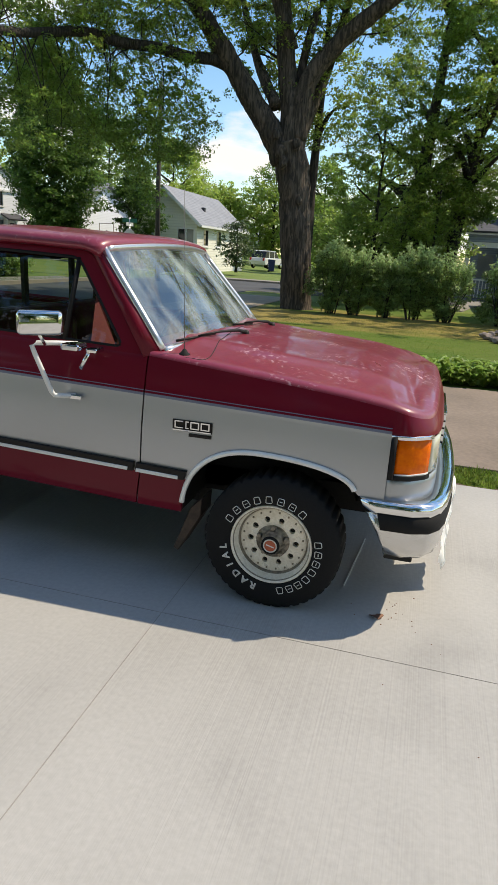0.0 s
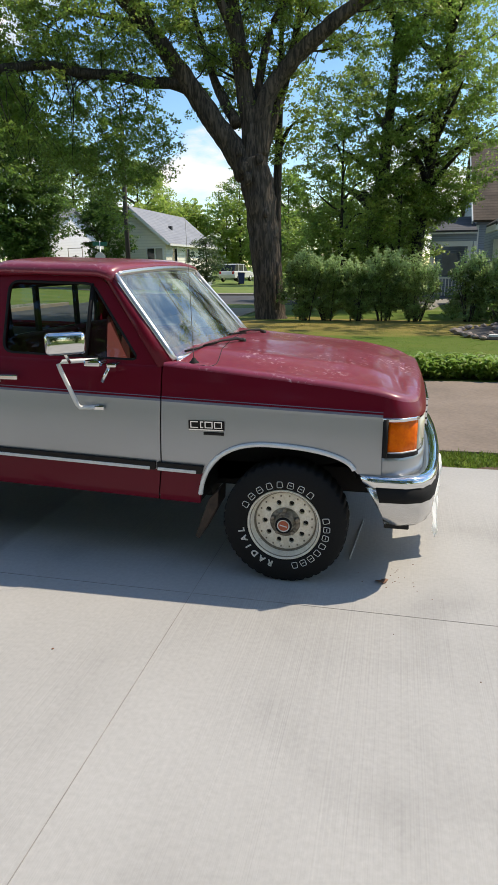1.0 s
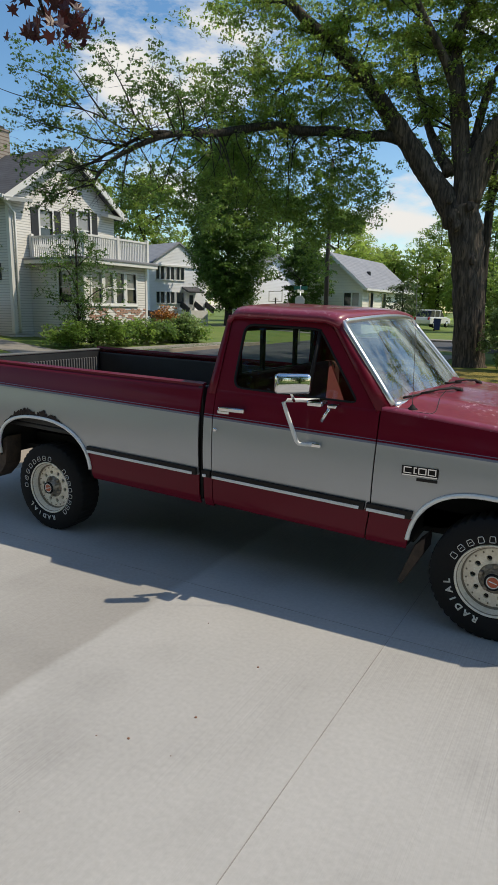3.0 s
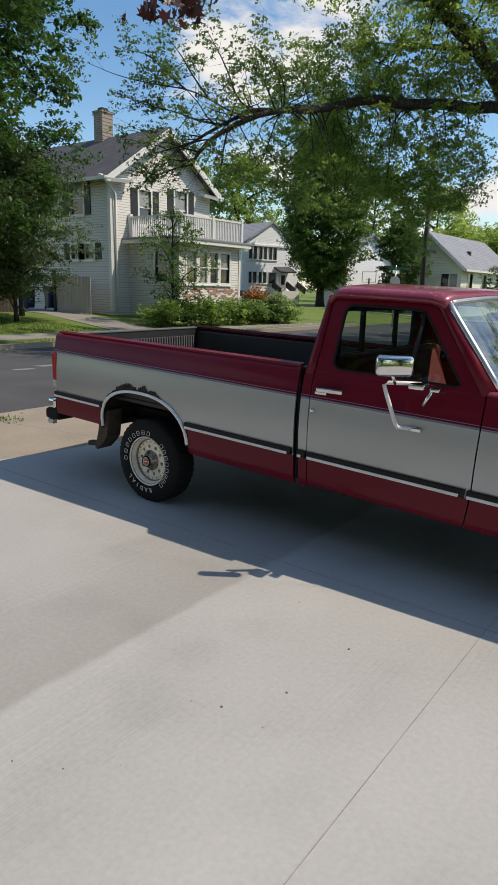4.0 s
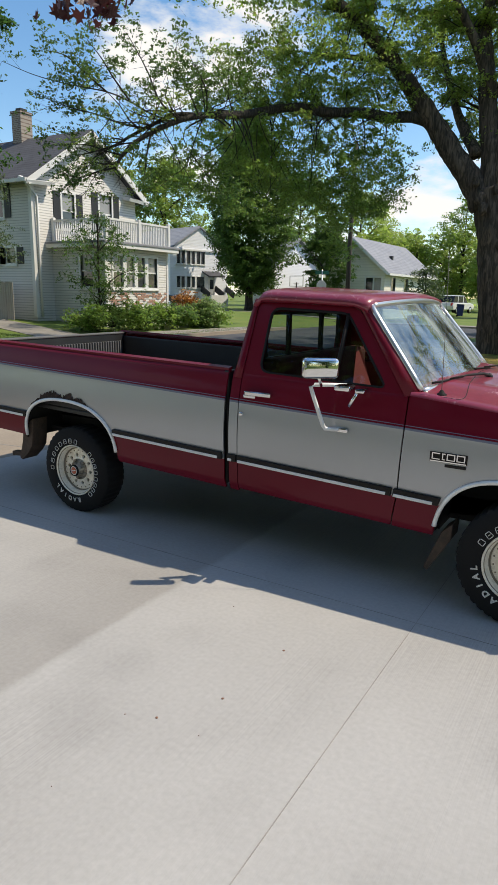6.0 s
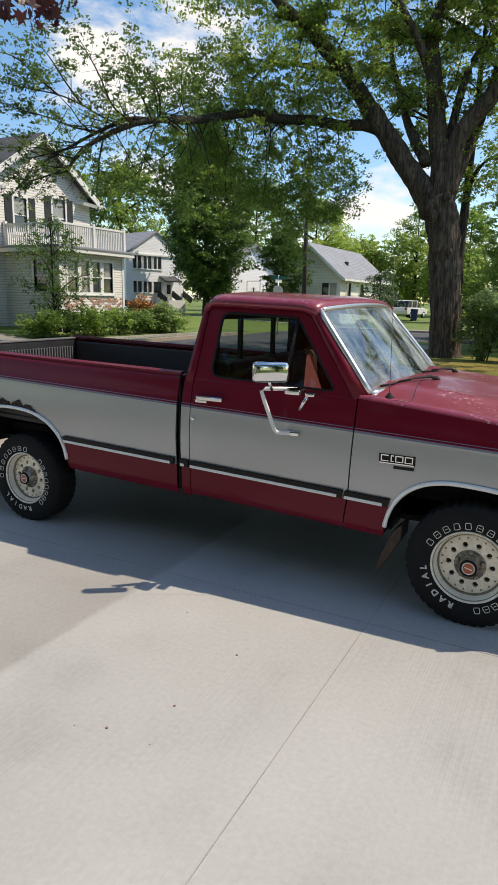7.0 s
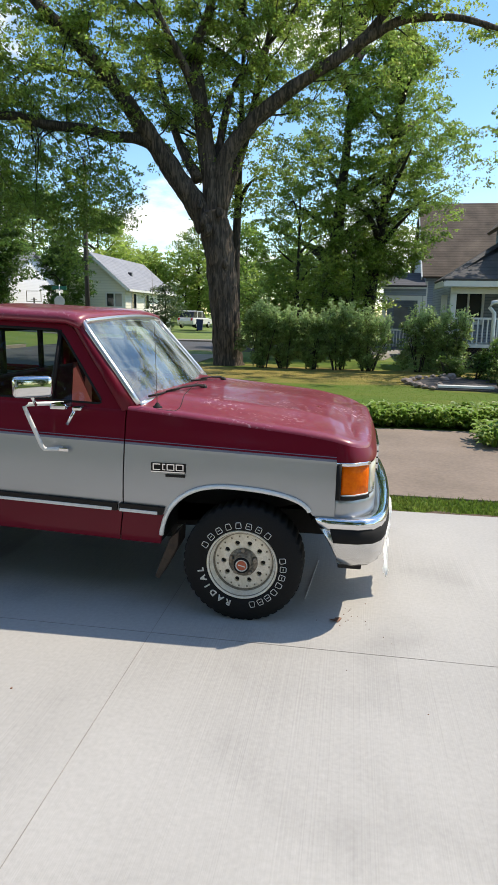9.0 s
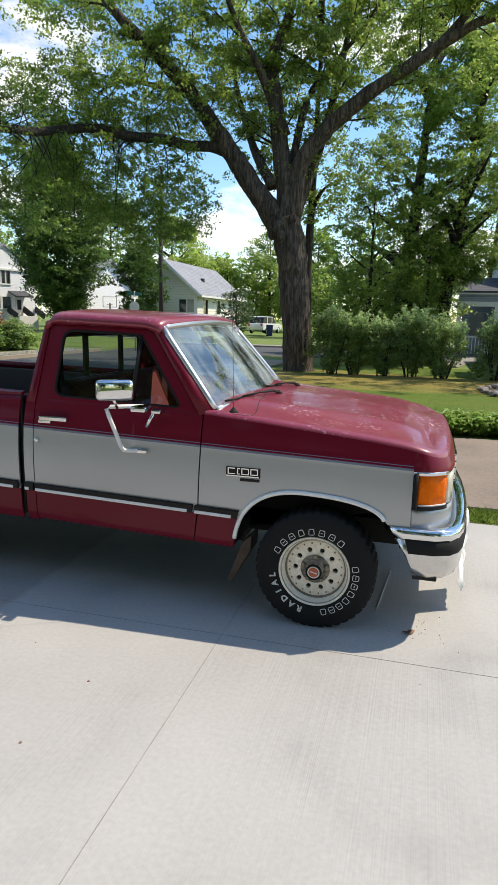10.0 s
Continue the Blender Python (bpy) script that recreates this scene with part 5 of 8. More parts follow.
# pale walk beyond the hedge, leading to the blue-grey house
tagged(part("garden_path", prism([(1.2, 23.6), (1.9, 23.6), (3.3, 31.5), (2.6, 31.5)], -0.1, -0.005, "z"), SIDE), "pale concrete garden path leading to a porch", "path", kind="structure")
# narrow footway across the street
for ends in (((-18.3, -17.1, -80.0), (-18.0, -16.9, 12.3)), ((-17.6, -16.6, 14.6), (-17.0, -16.1, 26.0))):
    sv = [(x, y, lawn_height(x, y) + dz) for xa, xb, y in ends for x in (xa, xb) for dz in (0.025, -0.1)]
    tagged(new("footway", mesh_of("footway", sv, [(0, 2, 6, 4), (1, 0, 4, 5), (2, 3, 7, 6), (0, 1, 3, 2), (4, 6, 7, 5)], SIDE)), "narrow pale concrete footway between lawn and kerb", "footway", kind="structure")
sv = [(x, y, lawn_height(x, y) + dz) for x in (-38.0, -24.0, -15.3, 6.0) for y in (38.3, 39.5) for dz in (0.025, -0.1)]
tagged(new("footway", mesh_of("footway", sv, [f for i in (0, 4, 8) for f in ((i, i + 4, i + 6, i + 2), (i, i + 1, i + 5, i + 4), (i + 2, i + 6, i + 7, i + 3))], SIDE)), "narrow pale concrete footway beyond the cross street", "footway", kind="structure")
# worn paint left on the asphalt
ROAD_PAINT = mat("worn_road_paint", (0.30, 0.33, 0.31), (0.13, 0.14, 0.135), rough=0.9, scale=5, fine=30)
for x, y, w, h in ((-11.35, 2.6, 0.05, 0.6), (-11.5, 4.25, 0.12, 0.22), (-11.7, 4.95, 0.14, 0.26)):
    part("road_mark", prism([(x - w, y - h), (x + w * 0.6, y - h * 0.7), (x + w, y + h), (x - w * 0.7, y + h * 0.8)], -0.03, -0.016, "z"), ROAD_PAINT, road, "worn pale paint mark")

# bare soil between the new drive and the grass strip
rng = random.Random(15)
soil = [(0.2 + 0.1 * i, 2.36) for i in range(89)] + [(9.0 - 0.1 * i, 2.40 + 0.07 * rng.random() + 0.03 * math.sin(0.7 * i)) for i in range(89)]
tagged(part("soil_edge", prism(soil, -0.1, -0.012, "z"), mat("dry_bare_soil", (0.13, 0.085, 0.055), (0.07, 0.048, 0.034), rough=0.95, scale=6, fine=40, bump=0.01)), "strip of bare brown soil beside the driveway", "soil", kind="structure")

# cracks and seams of the old pavement
for q in ([(-6.9, -0.10), (-5.47, 0.05)], [(-7.33, 0.95), (-5.2, 1.3)], [(-7.33, -2.4), (-5.6, -2.2)], [(-6.95, -3.0), (-7.0, 2.6)]):
    (xa, ya), (xb, yb) = q
    d = Vector((xb - xa, yb - ya)).normalized() * 0.008
    part("pavement_joint", prism([(xa - d.y, ya + d.x), (xb - d.y, yb + d.x), (xb + d.y, yb - d.x), (xa + d.y, ya - d.x)], -0.01, -0.0045, "z"), JOINT, apron, "dirt-filled joint")


# ---- houses ----
def lapped(name, c1, c2, step, rough=0.6, depth=0.02, shade=0.55):
    """Boards or courses laid in horizontal laps: a sawtooth relief over the height."""
    m = mat(name, c1, c2, rough, scale=1.3, fine=30)
    n, l = m.node_tree.nodes, m.node_tree.links
    bs = n["Principled BSDF"]
    tc, sp = n.new("ShaderNodeTexCoord"), n.new("ShaderNodeSeparateXYZ")
    dv, fr = n.new("ShaderNodeMath"), n.new("ShaderNodeMath")
    dv.operation, fr.operation = "DIVIDE", "FRACT"
    dv.inputs[1].default_value = step
    l.new(tc.outputs["Object"], sp.inputs[0])
    l.new(sp.outputs["Z"], dv.inputs[0])
    l.new(dv.outputs[0], fr.inputs[0])
    bp = n.new("ShaderNodeBump")
    bp.invert = True
    bp.inputs["Strength"].default_value, bp.inputs["Distance"].default_value = 1.0, depth
    l.new(fr.outputs[0], bp.inputs["Height"])
    l.new(bp.outputs["Normal"], bs.inputs["Normal"])
    # the shade line of each lap is darkened into the colour
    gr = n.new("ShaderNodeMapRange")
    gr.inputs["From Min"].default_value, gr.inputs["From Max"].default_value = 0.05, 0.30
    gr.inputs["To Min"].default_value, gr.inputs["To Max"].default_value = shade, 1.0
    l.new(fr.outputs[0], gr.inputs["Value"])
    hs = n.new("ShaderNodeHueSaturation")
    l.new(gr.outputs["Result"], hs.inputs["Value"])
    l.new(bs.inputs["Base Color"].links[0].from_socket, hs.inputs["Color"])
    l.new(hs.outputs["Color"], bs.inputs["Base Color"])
    return m


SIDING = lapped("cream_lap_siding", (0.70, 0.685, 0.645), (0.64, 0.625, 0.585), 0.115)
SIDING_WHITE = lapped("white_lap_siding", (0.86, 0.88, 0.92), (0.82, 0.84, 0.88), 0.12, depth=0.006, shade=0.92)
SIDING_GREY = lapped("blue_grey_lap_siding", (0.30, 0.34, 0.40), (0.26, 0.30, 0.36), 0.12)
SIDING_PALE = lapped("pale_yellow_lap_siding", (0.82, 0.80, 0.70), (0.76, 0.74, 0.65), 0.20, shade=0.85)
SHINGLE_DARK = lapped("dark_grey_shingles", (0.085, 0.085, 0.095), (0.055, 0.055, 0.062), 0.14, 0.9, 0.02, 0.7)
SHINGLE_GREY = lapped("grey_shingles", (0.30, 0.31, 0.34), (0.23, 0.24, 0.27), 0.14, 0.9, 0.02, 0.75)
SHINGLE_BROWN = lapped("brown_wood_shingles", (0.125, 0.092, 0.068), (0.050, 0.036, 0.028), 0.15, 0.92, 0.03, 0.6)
WHITE_PAINT = mat("white_painted_wood", (0.78, 0.78, 0.76), (0.70, 0.70, 0.68), rough=0.5, scale=3)
PANE = mat("dark_house_window_glass", (0.025, 0.028, 0.032), (0.045, 0.05, 0.055), rough=0.06, scale=1.2, spec=0.9)
PANE_DARK = mat("unlit_window_glass", (0.016, 0.019, 0.026), (0.028, 0.032, 0.04), rough=0.25, scale=1.2, spec=0.35)
CURTAIN = mat("pale_curtain_behind_glass", (0.34, 0.34, 0.33), (0.22, 0.22, 0.22), rough=0.2, scale=2.0, spec=0.8)
SHUTTER = mat("black_shutter", (0.022, 0.024, 0.028), rough=0.6)
BRICK_RED = mat("weathered_red_brick", (0.44, 0.15, 0.075), (0.50, 0.44, 0.38), rough=0.85, scale=1.6, fine=14)
BRICK_TAN = mat("tan_chimney_brick", (0.34, 0.27, 0.22), (0.13, 0.10, 0.085), rough=0.9, scale=4, fine=9)
n, l = BRICK_TAN.node_tree.nodes, BRICK_TAN.node_tree.links
tc, mp, bt = n.new("ShaderNodeTexCoord"), n.new("ShaderNodeMapping"), n.new("ShaderNodeTexBrick")
mp.inputs["Rotation"].default_value = (radians(90), 0, 0)
bt.inputs["Scale"].default_value, bt.inputs["Mortar Size"].default_value, bt.inputs["Brick Width"].default_value, bt.inputs["Row Height"].default_value = 1.0, 0.016, 0.22, 0.085
bt.inputs["Mortar"].default_value, bt.inputs["Color1"].default_value = (0.34, 0.30, 0.26, 1), (0.16, 0.105, 0.08, 1)
l.new(tc.outputs["Object"], mp.inputs["Vector"])
l.new(mp.outputs["Vector"], bt.inputs["Vector"])
l.new(n["Principled BSDF"].inputs["Base Color"].links[0].from_socket, bt.inputs["Color2"])
l.new(bt.outputs["Color"], n["Principled BSDF"].inputs["Base Color"])
FENCE_GREY = mat("weathered_grey_fence_boards", (0.42, 0.39, 0.34), (0.27, 0.25, 0.22), rough=0.9, scale=2, fine=20, stretch=(6, 6, 0.6))
BIN_BLUE = mat("blue_bin_plastic", (0.008, 0.022, 0.10), (0.007, 0.018, 0.08), rough=0.45)


class Wall:
    """A frame of reference on a wall: u along it, v up, n outward."""
    def __init__(self, origin, along, out):
        self.o, self.a, self.n = Vector(origin), Vector(along).normalized(), Vector(out).normalized()
        m = Matrix.Identity(4)
        m.col[0][:3], m.col[1][:3], m.col[2][:3], m.col[3][:3] = self.a, self.n, Vector((0, 0, 1)), self.o
        self.m = m

    def block(self, u0, u1, n0, n1, v0, v1, bm=None):
        return add_box(bm or bmesh.new(), u0, u1, n0, n1, v0, v1, self.m)


def fix(bm):
    bmesh.ops.recalc_face_normals(bm, faces=bm.faces)
    return bm


def wall(house, w, width, height, openings, m, thick=0.2, v0=-0.8, peak=None, name="wall"):
    """A wall with real openings; peak (u, v) adds the gable above."""
    us = sorted({0.0, width, *[o[0] for o in openings], *[o[0] + o[2] for o in openings]})
    vs = sorted({v0, height, *[o[1] for o in openings], *[o[1] + o[3] for o in openings]})
    bm = bmesh.new()
    for a, b in zip(us, us[1:]):
        for c, d in zip(vs, vs[1:]):
            mu, mv = (a + b) / 2, (c + d) / 2
            if any(o[0] < mu < o[0] + o[2] and o[1] < mv < o[1] + o[3] for o in openings):
                continue
            w.block(a, b, -thick, 0, c, d, bm)
    if peak:
        pts = [(0, height), (width, height), peak]
        f = [bm.verts.new(w.m @ Vector((u, 0, v))) for u, v in pts]
        g = [bm.verts.new(w.m @ Vector((u, -thick, v))) for u, v in pts]
        bm.faces.new(f)
        bm.faces.new(g[::-1])
        for i in range(3):
            bm.faces.new((f[i], g[i], g[(i + 1) % 3], f[(i + 1) % 3]))
    bmesh.ops.remove_doubles(bm, verts=bm.verts, dist=1e-4)
    seen = collections.defaultdict(list)
    for f in bm.faces:
        seen[frozenset(f.verts)].append(f)
    inner = [f for fs in seen.values() if len(fs) > 1 for f in fs]
    bmesh.ops.delete(bm, geom=inner, context="FACES_ONLY")
    return part(name, fix(bm), m, house)


def window_unit(house, w, u, v, wd, ht, cols=1, rows=2, shutters=False, pane=None, casing=0.10, trim=None, mullion=0.09):
    """A sash window: casing proud of the wall, recessed panes, bars and sill."""
    trim = trim or WHITE_PAINT
    bm = bmesh.new()
    w.block(u - casing, u, -0.10, 0.035, v - casing, v + ht + casing, bm)
    w.block(u + wd, u + wd + casing, -0.10, 0.035, v - casing, v + ht + casing, bm)
    w.block(u, u + wd, -0.10, 0.035, v + ht, v + ht + casing, bm)
    w.block(u, u + wd, -0.10, 0.035, v - casing, v, bm)
    for i in range(1, cols):
        c = u + wd * i / cols
        w.block(c - mullion / 2, c + mullion / 2, -0.10, 0.02, v, v + ht, bm)
    win = part("window", fix(bm), trim, house, "white framed window")
    for i in range(cols):
        for j in range(rows):
            a, b = u + wd * i / cols, u + wd * (i + 1) / cols
            c, d = v + ht * j / rows, v + ht * (j + 1) / rows
            gm = pane if pane else (CURTAIN if (i + j) % 3 == 1 else PANE)
            part("pane", fix(w.block(a + 0.002, b - 0.002, -0.09, -0.07, c + 0.002, d - 0.002)), gm, win)
            if j:
                part("sash_bar", fix(w.block(a, b, -0.08, -0.03, c - 0.03, c + 0.03)), trim, win)
    part("sill", fix(w.block(u - casing - 0.03, u + wd + casing + 0.03, -0.02, 0.08, v - casing - 0.05, v - casing)), trim, win)
    if shutters:
        for s in (u - casing - 0.42, u + wd + casing + 0.02):
            part("shutter", fix(w.block(s, s + 0.40, 0.0, 0.035, v - 0.04, v + ht + 0.04)), SHUTTER, win)
    return win


def slab(points, thick, bm=None):
    """A sloping sheet of some thickness through four points."""
    bm = bm or bmesh.new()
    p = [Vector(q) for q in points]
    n = (p[1] - p[0]).cross(p[3] - p[0]).normalized()
    if n.z < 0:
        n = -n
    a, b = [bm.verts.new(q) for q in p], [bm.verts.new(q - n * thick) for q in p]
    k = len(p)
    bm.faces.new(a)
    bm.faces.new(b[::-1])
    for i in range(k):
        bm.faces.new((a[i], b[i], b[(i + 1) % k], a[(i + 1) % k]))
    return fix(bm)


GZ = 0.55      # height of the plot across the street
# cream two-storey house with glazed porch and balcony
hs = holder("house", "cream two-storey clapboard house with a glazed front porch", "house", at=(0, 0, 0))
X0, Y0, Y1, EV, PK = -23.0, 16.66, 23.45, 6.45, 8.80
XB = -35.0
wa = Wall((X0, Y0, GZ), (0, 1, 0), (1, 0, 0))
wb = Wall((XB, Y0, GZ), (1, 0, 0), (0, -1, 0))
ops = [(1.75, 4.0, 0.75, 1.5), (4.15, 4.0, 0.85, 1.75)]
wall(hs, wa, Y1 - Y0, EV - GZ, ops, SIDING, peak=((Y1 - Y0) / 2, PK - GZ))
window_unit(hs, wa, *ops[0], shutters=True)
window_unit(hs, wa, *ops[1], shutters=True)
part("gable_vent", fix(wa.block(3.15, 3.65, -0.02, 0.03, 6.6, 7.2)), WHITE_PAINT, hs)
opb = [(9.2, 4.35, 0.95, 1.45), (9.15, 2.35, 0.5, 0.65), (10.2, 2.35, 0.6, 0.65), (4.5, 4.3, 0.9, 1.45), (4.5, 1.6, 0.9, 1.4)]
wall(hs, wb, X0 - XB - 0.2, EV - GZ, opb, SIDING)
for i, o in enumerate(opb):
    window_unit(hs, wb, *o, shutters=i in (0, 1, 2))
wall(hs, Wall((XB, Y1, GZ), (0, -1, 0), (-1, 0, 0)), Y1 - Y0, EV - GZ, [], SIDING)
wall(hs, Wall((X0 - 0.2, Y1, GZ), (-1, 0, 0), (0, 1, 0)), X0 - XB - 0.2, EV - GZ, [], SIDING)
YM = (Y0 + Y1) / 2
bm = bmesh.new()
slab([(X0 + 0.45, Y0 - 0.55, EV - 0.12), (X0 + 0.45, YM, PK + 0.22), (XB - 0.4, YM, PK + 0.22), (XB - 0.4, Y0 - 0.55, EV - 0.12)], 0.16, bm)
slab([(X0 + 0.45, Y1 + 0.55, EV - 0.12), (X0 + 0.45, YM, PK + 0.22), (XB - 0.4, YM, PK + 0.22), (XB - 0.4, Y1 + 0.55, EV - 0.12)], 0.16, bm)
rf_ = part("roof", bm, SHINGLE_DARK, hs, "dark grey shingle roof")
# white barge boards, eave returns, gutter and downspout
for s, yy in ((1, Y0), (-1, Y1)):
    part("barge_board", slab([(X0 + 0.47, yy - 0.58 * s, EV - 0.16), (X0 + 0.47, YM, PK + 0.18), (X0 + 0.40, YM, PK + 0.18), (X0 + 0.40, yy - 0.58 * s, EV - 0.16)], 0.26), WHITE_PAINT, rf_)
    part("eave_return", slab([(X0 + 0.5, yy - 0.6 * s, EV - 0.20), (X0 + 0.5, yy + 0.95 * s, EV - 0.12), (X0 - 0.02, yy + 0.95 * s, EV + 0.0), (X0 - 0.02, yy - 0.6 * s, EV + 0.0)], 0.16), WHITE_PAINT, rf_)
part("gutter", box(XB - 0.4, X0 + 0.45, Y0 - 0.66, Y0 - 0.54, EV - 0.26, EV - 0.12), WHITE_PAINT, rf_)
part("corner_board", box(X0 - 0.16, X0 + 0.03, Y0 - 0.03, Y0 + 0.16, GZ, EV - 0.1), WHITE_PAINT, hs)
part("downspout", tube([(X0 + 0.3, Y0 - 0.55, EV - 0.25), (X0 + 0.12, Y0 + 0.2, EV - 0.75), (X0 + 0.09, Y0 + 0.24, 3.0), (X0 + 0.09, Y0 + 0.24, GZ)], 0.06, 8), WHITE_PAINT, hs, "", True)
ch = box(-27.6, -26.95, YM - 0.36, YM + 0.36, PK - 0.5, PK + 1.48)
part("chimney", ch, BRICK_TAN, rf_, "tan brick chimney", bevel=0.02)
part("chimney_cap", box(-27.64, -26.91, YM - 0.40, YM + 0.40, PK + 1.36, PK + 1.46), BRICK_TAN, rf_)
part("chimney_pot", box(-27.45, -27.1, YM - 0.2, YM + 0.2, PK + 1.46, PK + 1.62), SHUTTER, rf_)
for x in (-29.8, -31.2):
    part("roof_vent", box(x, x + 0.3, YM - 1.9, YM - 1.6, PK - 1.35, PK - 0.85), SHUTTER, rf_)
# porch
PX, PY0, PY1, PT = -19.82, 17.72, 22.1, 3.75
pa, pb, pc = Wall((PX, PY0, GZ), (0, 1, 0), (1, 0, 0)), Wall((X0, PY0, GZ), (1, 0, 0), (0, -1, 0)), Wall((PX, PY1, GZ), (-1, 0, 0), (0, 1, 0))
wop = [(0.52, 1.38, 3.0, 1.34)]
wall(hs, pa, PY1 - PY0, PT - GZ, wop, SIDING, 0.15, 1.2)
window_unit(hs, pa, *wop[0], cols=4, mullion=0.22)
bop = [(1.75, 1.38, 0.75, 1.34)]
wall(hs, pb, PX - X0 - 0.15, PT - GZ, bop, SIDING, 0.15)
window_unit(hs, pb, *bop[0])
wall(hs, pc, PX - X0 - 0.15, PT - GZ, [], SIDING, 0.15)
base = part("porch_base", fix(pa.block(0, PY1 - PY0, -0.15, 0.0, -0.6, 1.2)), SIDING, hs)
for u in (0.0, PY1 - PY0 - 0.14):
    part("porch_post", fix(pa.block(u, u + 0.14, 0.0, 0.03, 0.0, PT - GZ)), WHITE_PAINT, hs)
BRK = box(-0.1, 0.1, 0, 0.02, -0.032, 0.032)
brick_me = bpy.data.meshes.new("brick")
BRK.to_mesh(brick_me)
BRK.free()
brick_me.materials.append(BRICK_RED)
rng = random.Random(11)
for r in range(7):
    for c in range(18):
        if rng.random() < (0.28 if r > 3 else 0.5):
            continue
        q = part("brick", brick_me, None, base)
        q.matrix_local = pa.m @ Matrix.Translation((0.32 + c * 0.225 + (r % 2) * 0.11, 0.004, 0.64 + r * 0.078))
part("porch_roof", box(X0, PX + 0.42, PY0 - 0.42, PY1 + 0.42, PT, PT + 0.10), SHINGLE_GREY, hs, "flat porch roof with a white fascia", bevel=0.01)
part("porch_fascia", box(X0, PX + 0.38, PY0 - 0.38, PY1 + 0.38, PT - 0.16, PT), WHITE_PAINT, hs)
bal = part("balcony_rail", box(PX + 0.02, PX + 0.12, PY0, PY1, PT + 0.98, PT + 1.06), WHITE_PAINT, hs, "white balcony railing")
part("balcony_rail", box(X0, PX + 0.02, PY0, PY0 + 0.1, PT + 0.98, PT + 1.06), WHITE_PAINT, hs)
part("balcony_rail", box(X0, PX + 0.02, PY1 - 0.1, PY1, PT + 0.98, PT + 1.06), WHITE_PAINT, hs)
for x, y in ((PX + 0.07, PY0 + 0.05), (PX + 0.07, PY1 - 0.05), (PX + 0.07, (PY0 + PY1) / 2), (X0 + 0.1, PY0 + 0.05)):
    part("balcony_post", box(x - 0.075, x + 0.075, y - 0.075, y + 0.075, PT + 0.08, PT + 1.16), WHITE_PAINT, bal, bevel=0.01)
bal_me = bpy.data.meshes.new("baluster")
b_ = box(-0.022, 0.022, -0.022, 0.022, 0.12, 1.0)
b_.to_mesh(bal_me)
b_.free()
bal_me.materials.append(WHITE_PAINT)
for i in range(36):
    part("baluster", bal_me, None, bal).location = (PX + 0.07, PY0 + 0.12 + i * (PY1 - PY0 - 0.24) / 35, PT)
for i in range(26):
    part("baluster", bal_me, None, bal).location = (X0 + 0.1 + i * (PX - X0) / 26, PY0 + 0.05, PT)

# board fence beside it, two bins on its drive
fence = holder("fence", "weathered grey board fence beside the cream house", "fence")
fb = box(-0.07, 0.07, -0.012, 0.012, 0, 1.62)
fence_me = bpy.data.meshes.new("fence_board")
fb.to_mesh(fence_me)
fb.free()
fence_me.materials.append(FENCE_GREY)
rng = random.Random(3)
for i in range(17):
    q = part("board", fence_me, None, fence)
    q.matrix_local = pose(-25.75 + i * 0.152, 15.6 + 0.01 * rng.random(), GZ - 0.1 - 0.04 * rng.random(), 0, rng.uniform(-0.6, 0.6), 0)
for i in range(7):
    q = part("board", fence_me, None, fence)
    q.matrix_local = pose(-25.85 - i * 0.10, 15.7 + i * 0.115, GZ - 0.1, 0, 0, -48)
part("post", box(-25.86, -25.74, 15.5, 15.62, GZ - 0.2, GZ + 1.75), SHUTTER, fence)

fence2 = holder("fence", "dark brown board fence standing in tree shade", "fence")
FENCE_BROWN = mat("dark_brown_fence_boards", (0.10, 0.075, 0.055), (0.055, 0.042, 0.032), rough=0.9, scale=2, fine=20, stretch=(6, 6, 0.6))
fence2_me = fence_me.copy()
fence2_me.materials.clear()
fence2_me.materials.append(FENCE_BROWN)
for i in range(24):
    q = part("board", fence2_me, None, fence2)
    q.matrix_local = pose(-27.3 + i * 0.055, 10.2 + i * 0.142, GZ - 0.2 - 0.05 * rng.random(), 0, rng.uniform(-0.6, 0.6), 69) @ Matrix.Diagonal((1, 1, 1.28, 1))


def bin_thing(x, y, z, rz, label):
    b = holder("wheelie_bin", label, "bin", "bins", at=(x, y, z), rz=rz)
    bm = bmesh.new()
    prism([(-0.24, 0.08), (0.24, 0.08), (0.31, 0.98), (-0.31, 0.98)], -0.28, 0.28, "y", 0, bm)
    part("body", bm, BIN_BLUE, b, "", bevel=0.03)
    part("lid", prism([(-0.33, 0.985), (0.35, 0.985), (0.30, 1.06), (-0.28, 1.09)], -0.31, 0.31), BIN_BLUE, b, "", bevel=0.02)
    for y_ in (-0.26, 0.26):
        w_ = part("wheel", lathe([(0.0001, -0.02), (0.09, -0.02), (0.1, 0.0), (0.09, 0.02), (0.0001, 0.02)], 14), BLACK_RUBBER, b)
        w_.location = (-0.22, y_, 0.1)
    return b


bin_thing(-26.9, 14.75, GZ - 0.05, 20, "blue wheelie bin beside the board fence")
bin_thing(-26.3, 15.75, GZ - 0.05, -15, "blue wheelie bin beside the board fence")
bin_thing(-13.4, 55.0, 0.1, 10, "blue wheelie bin at the kerb by a parked car")
bin_thing(-10.6, 57.0, 0.1, 0, "blue wheelie bin at the kerb")

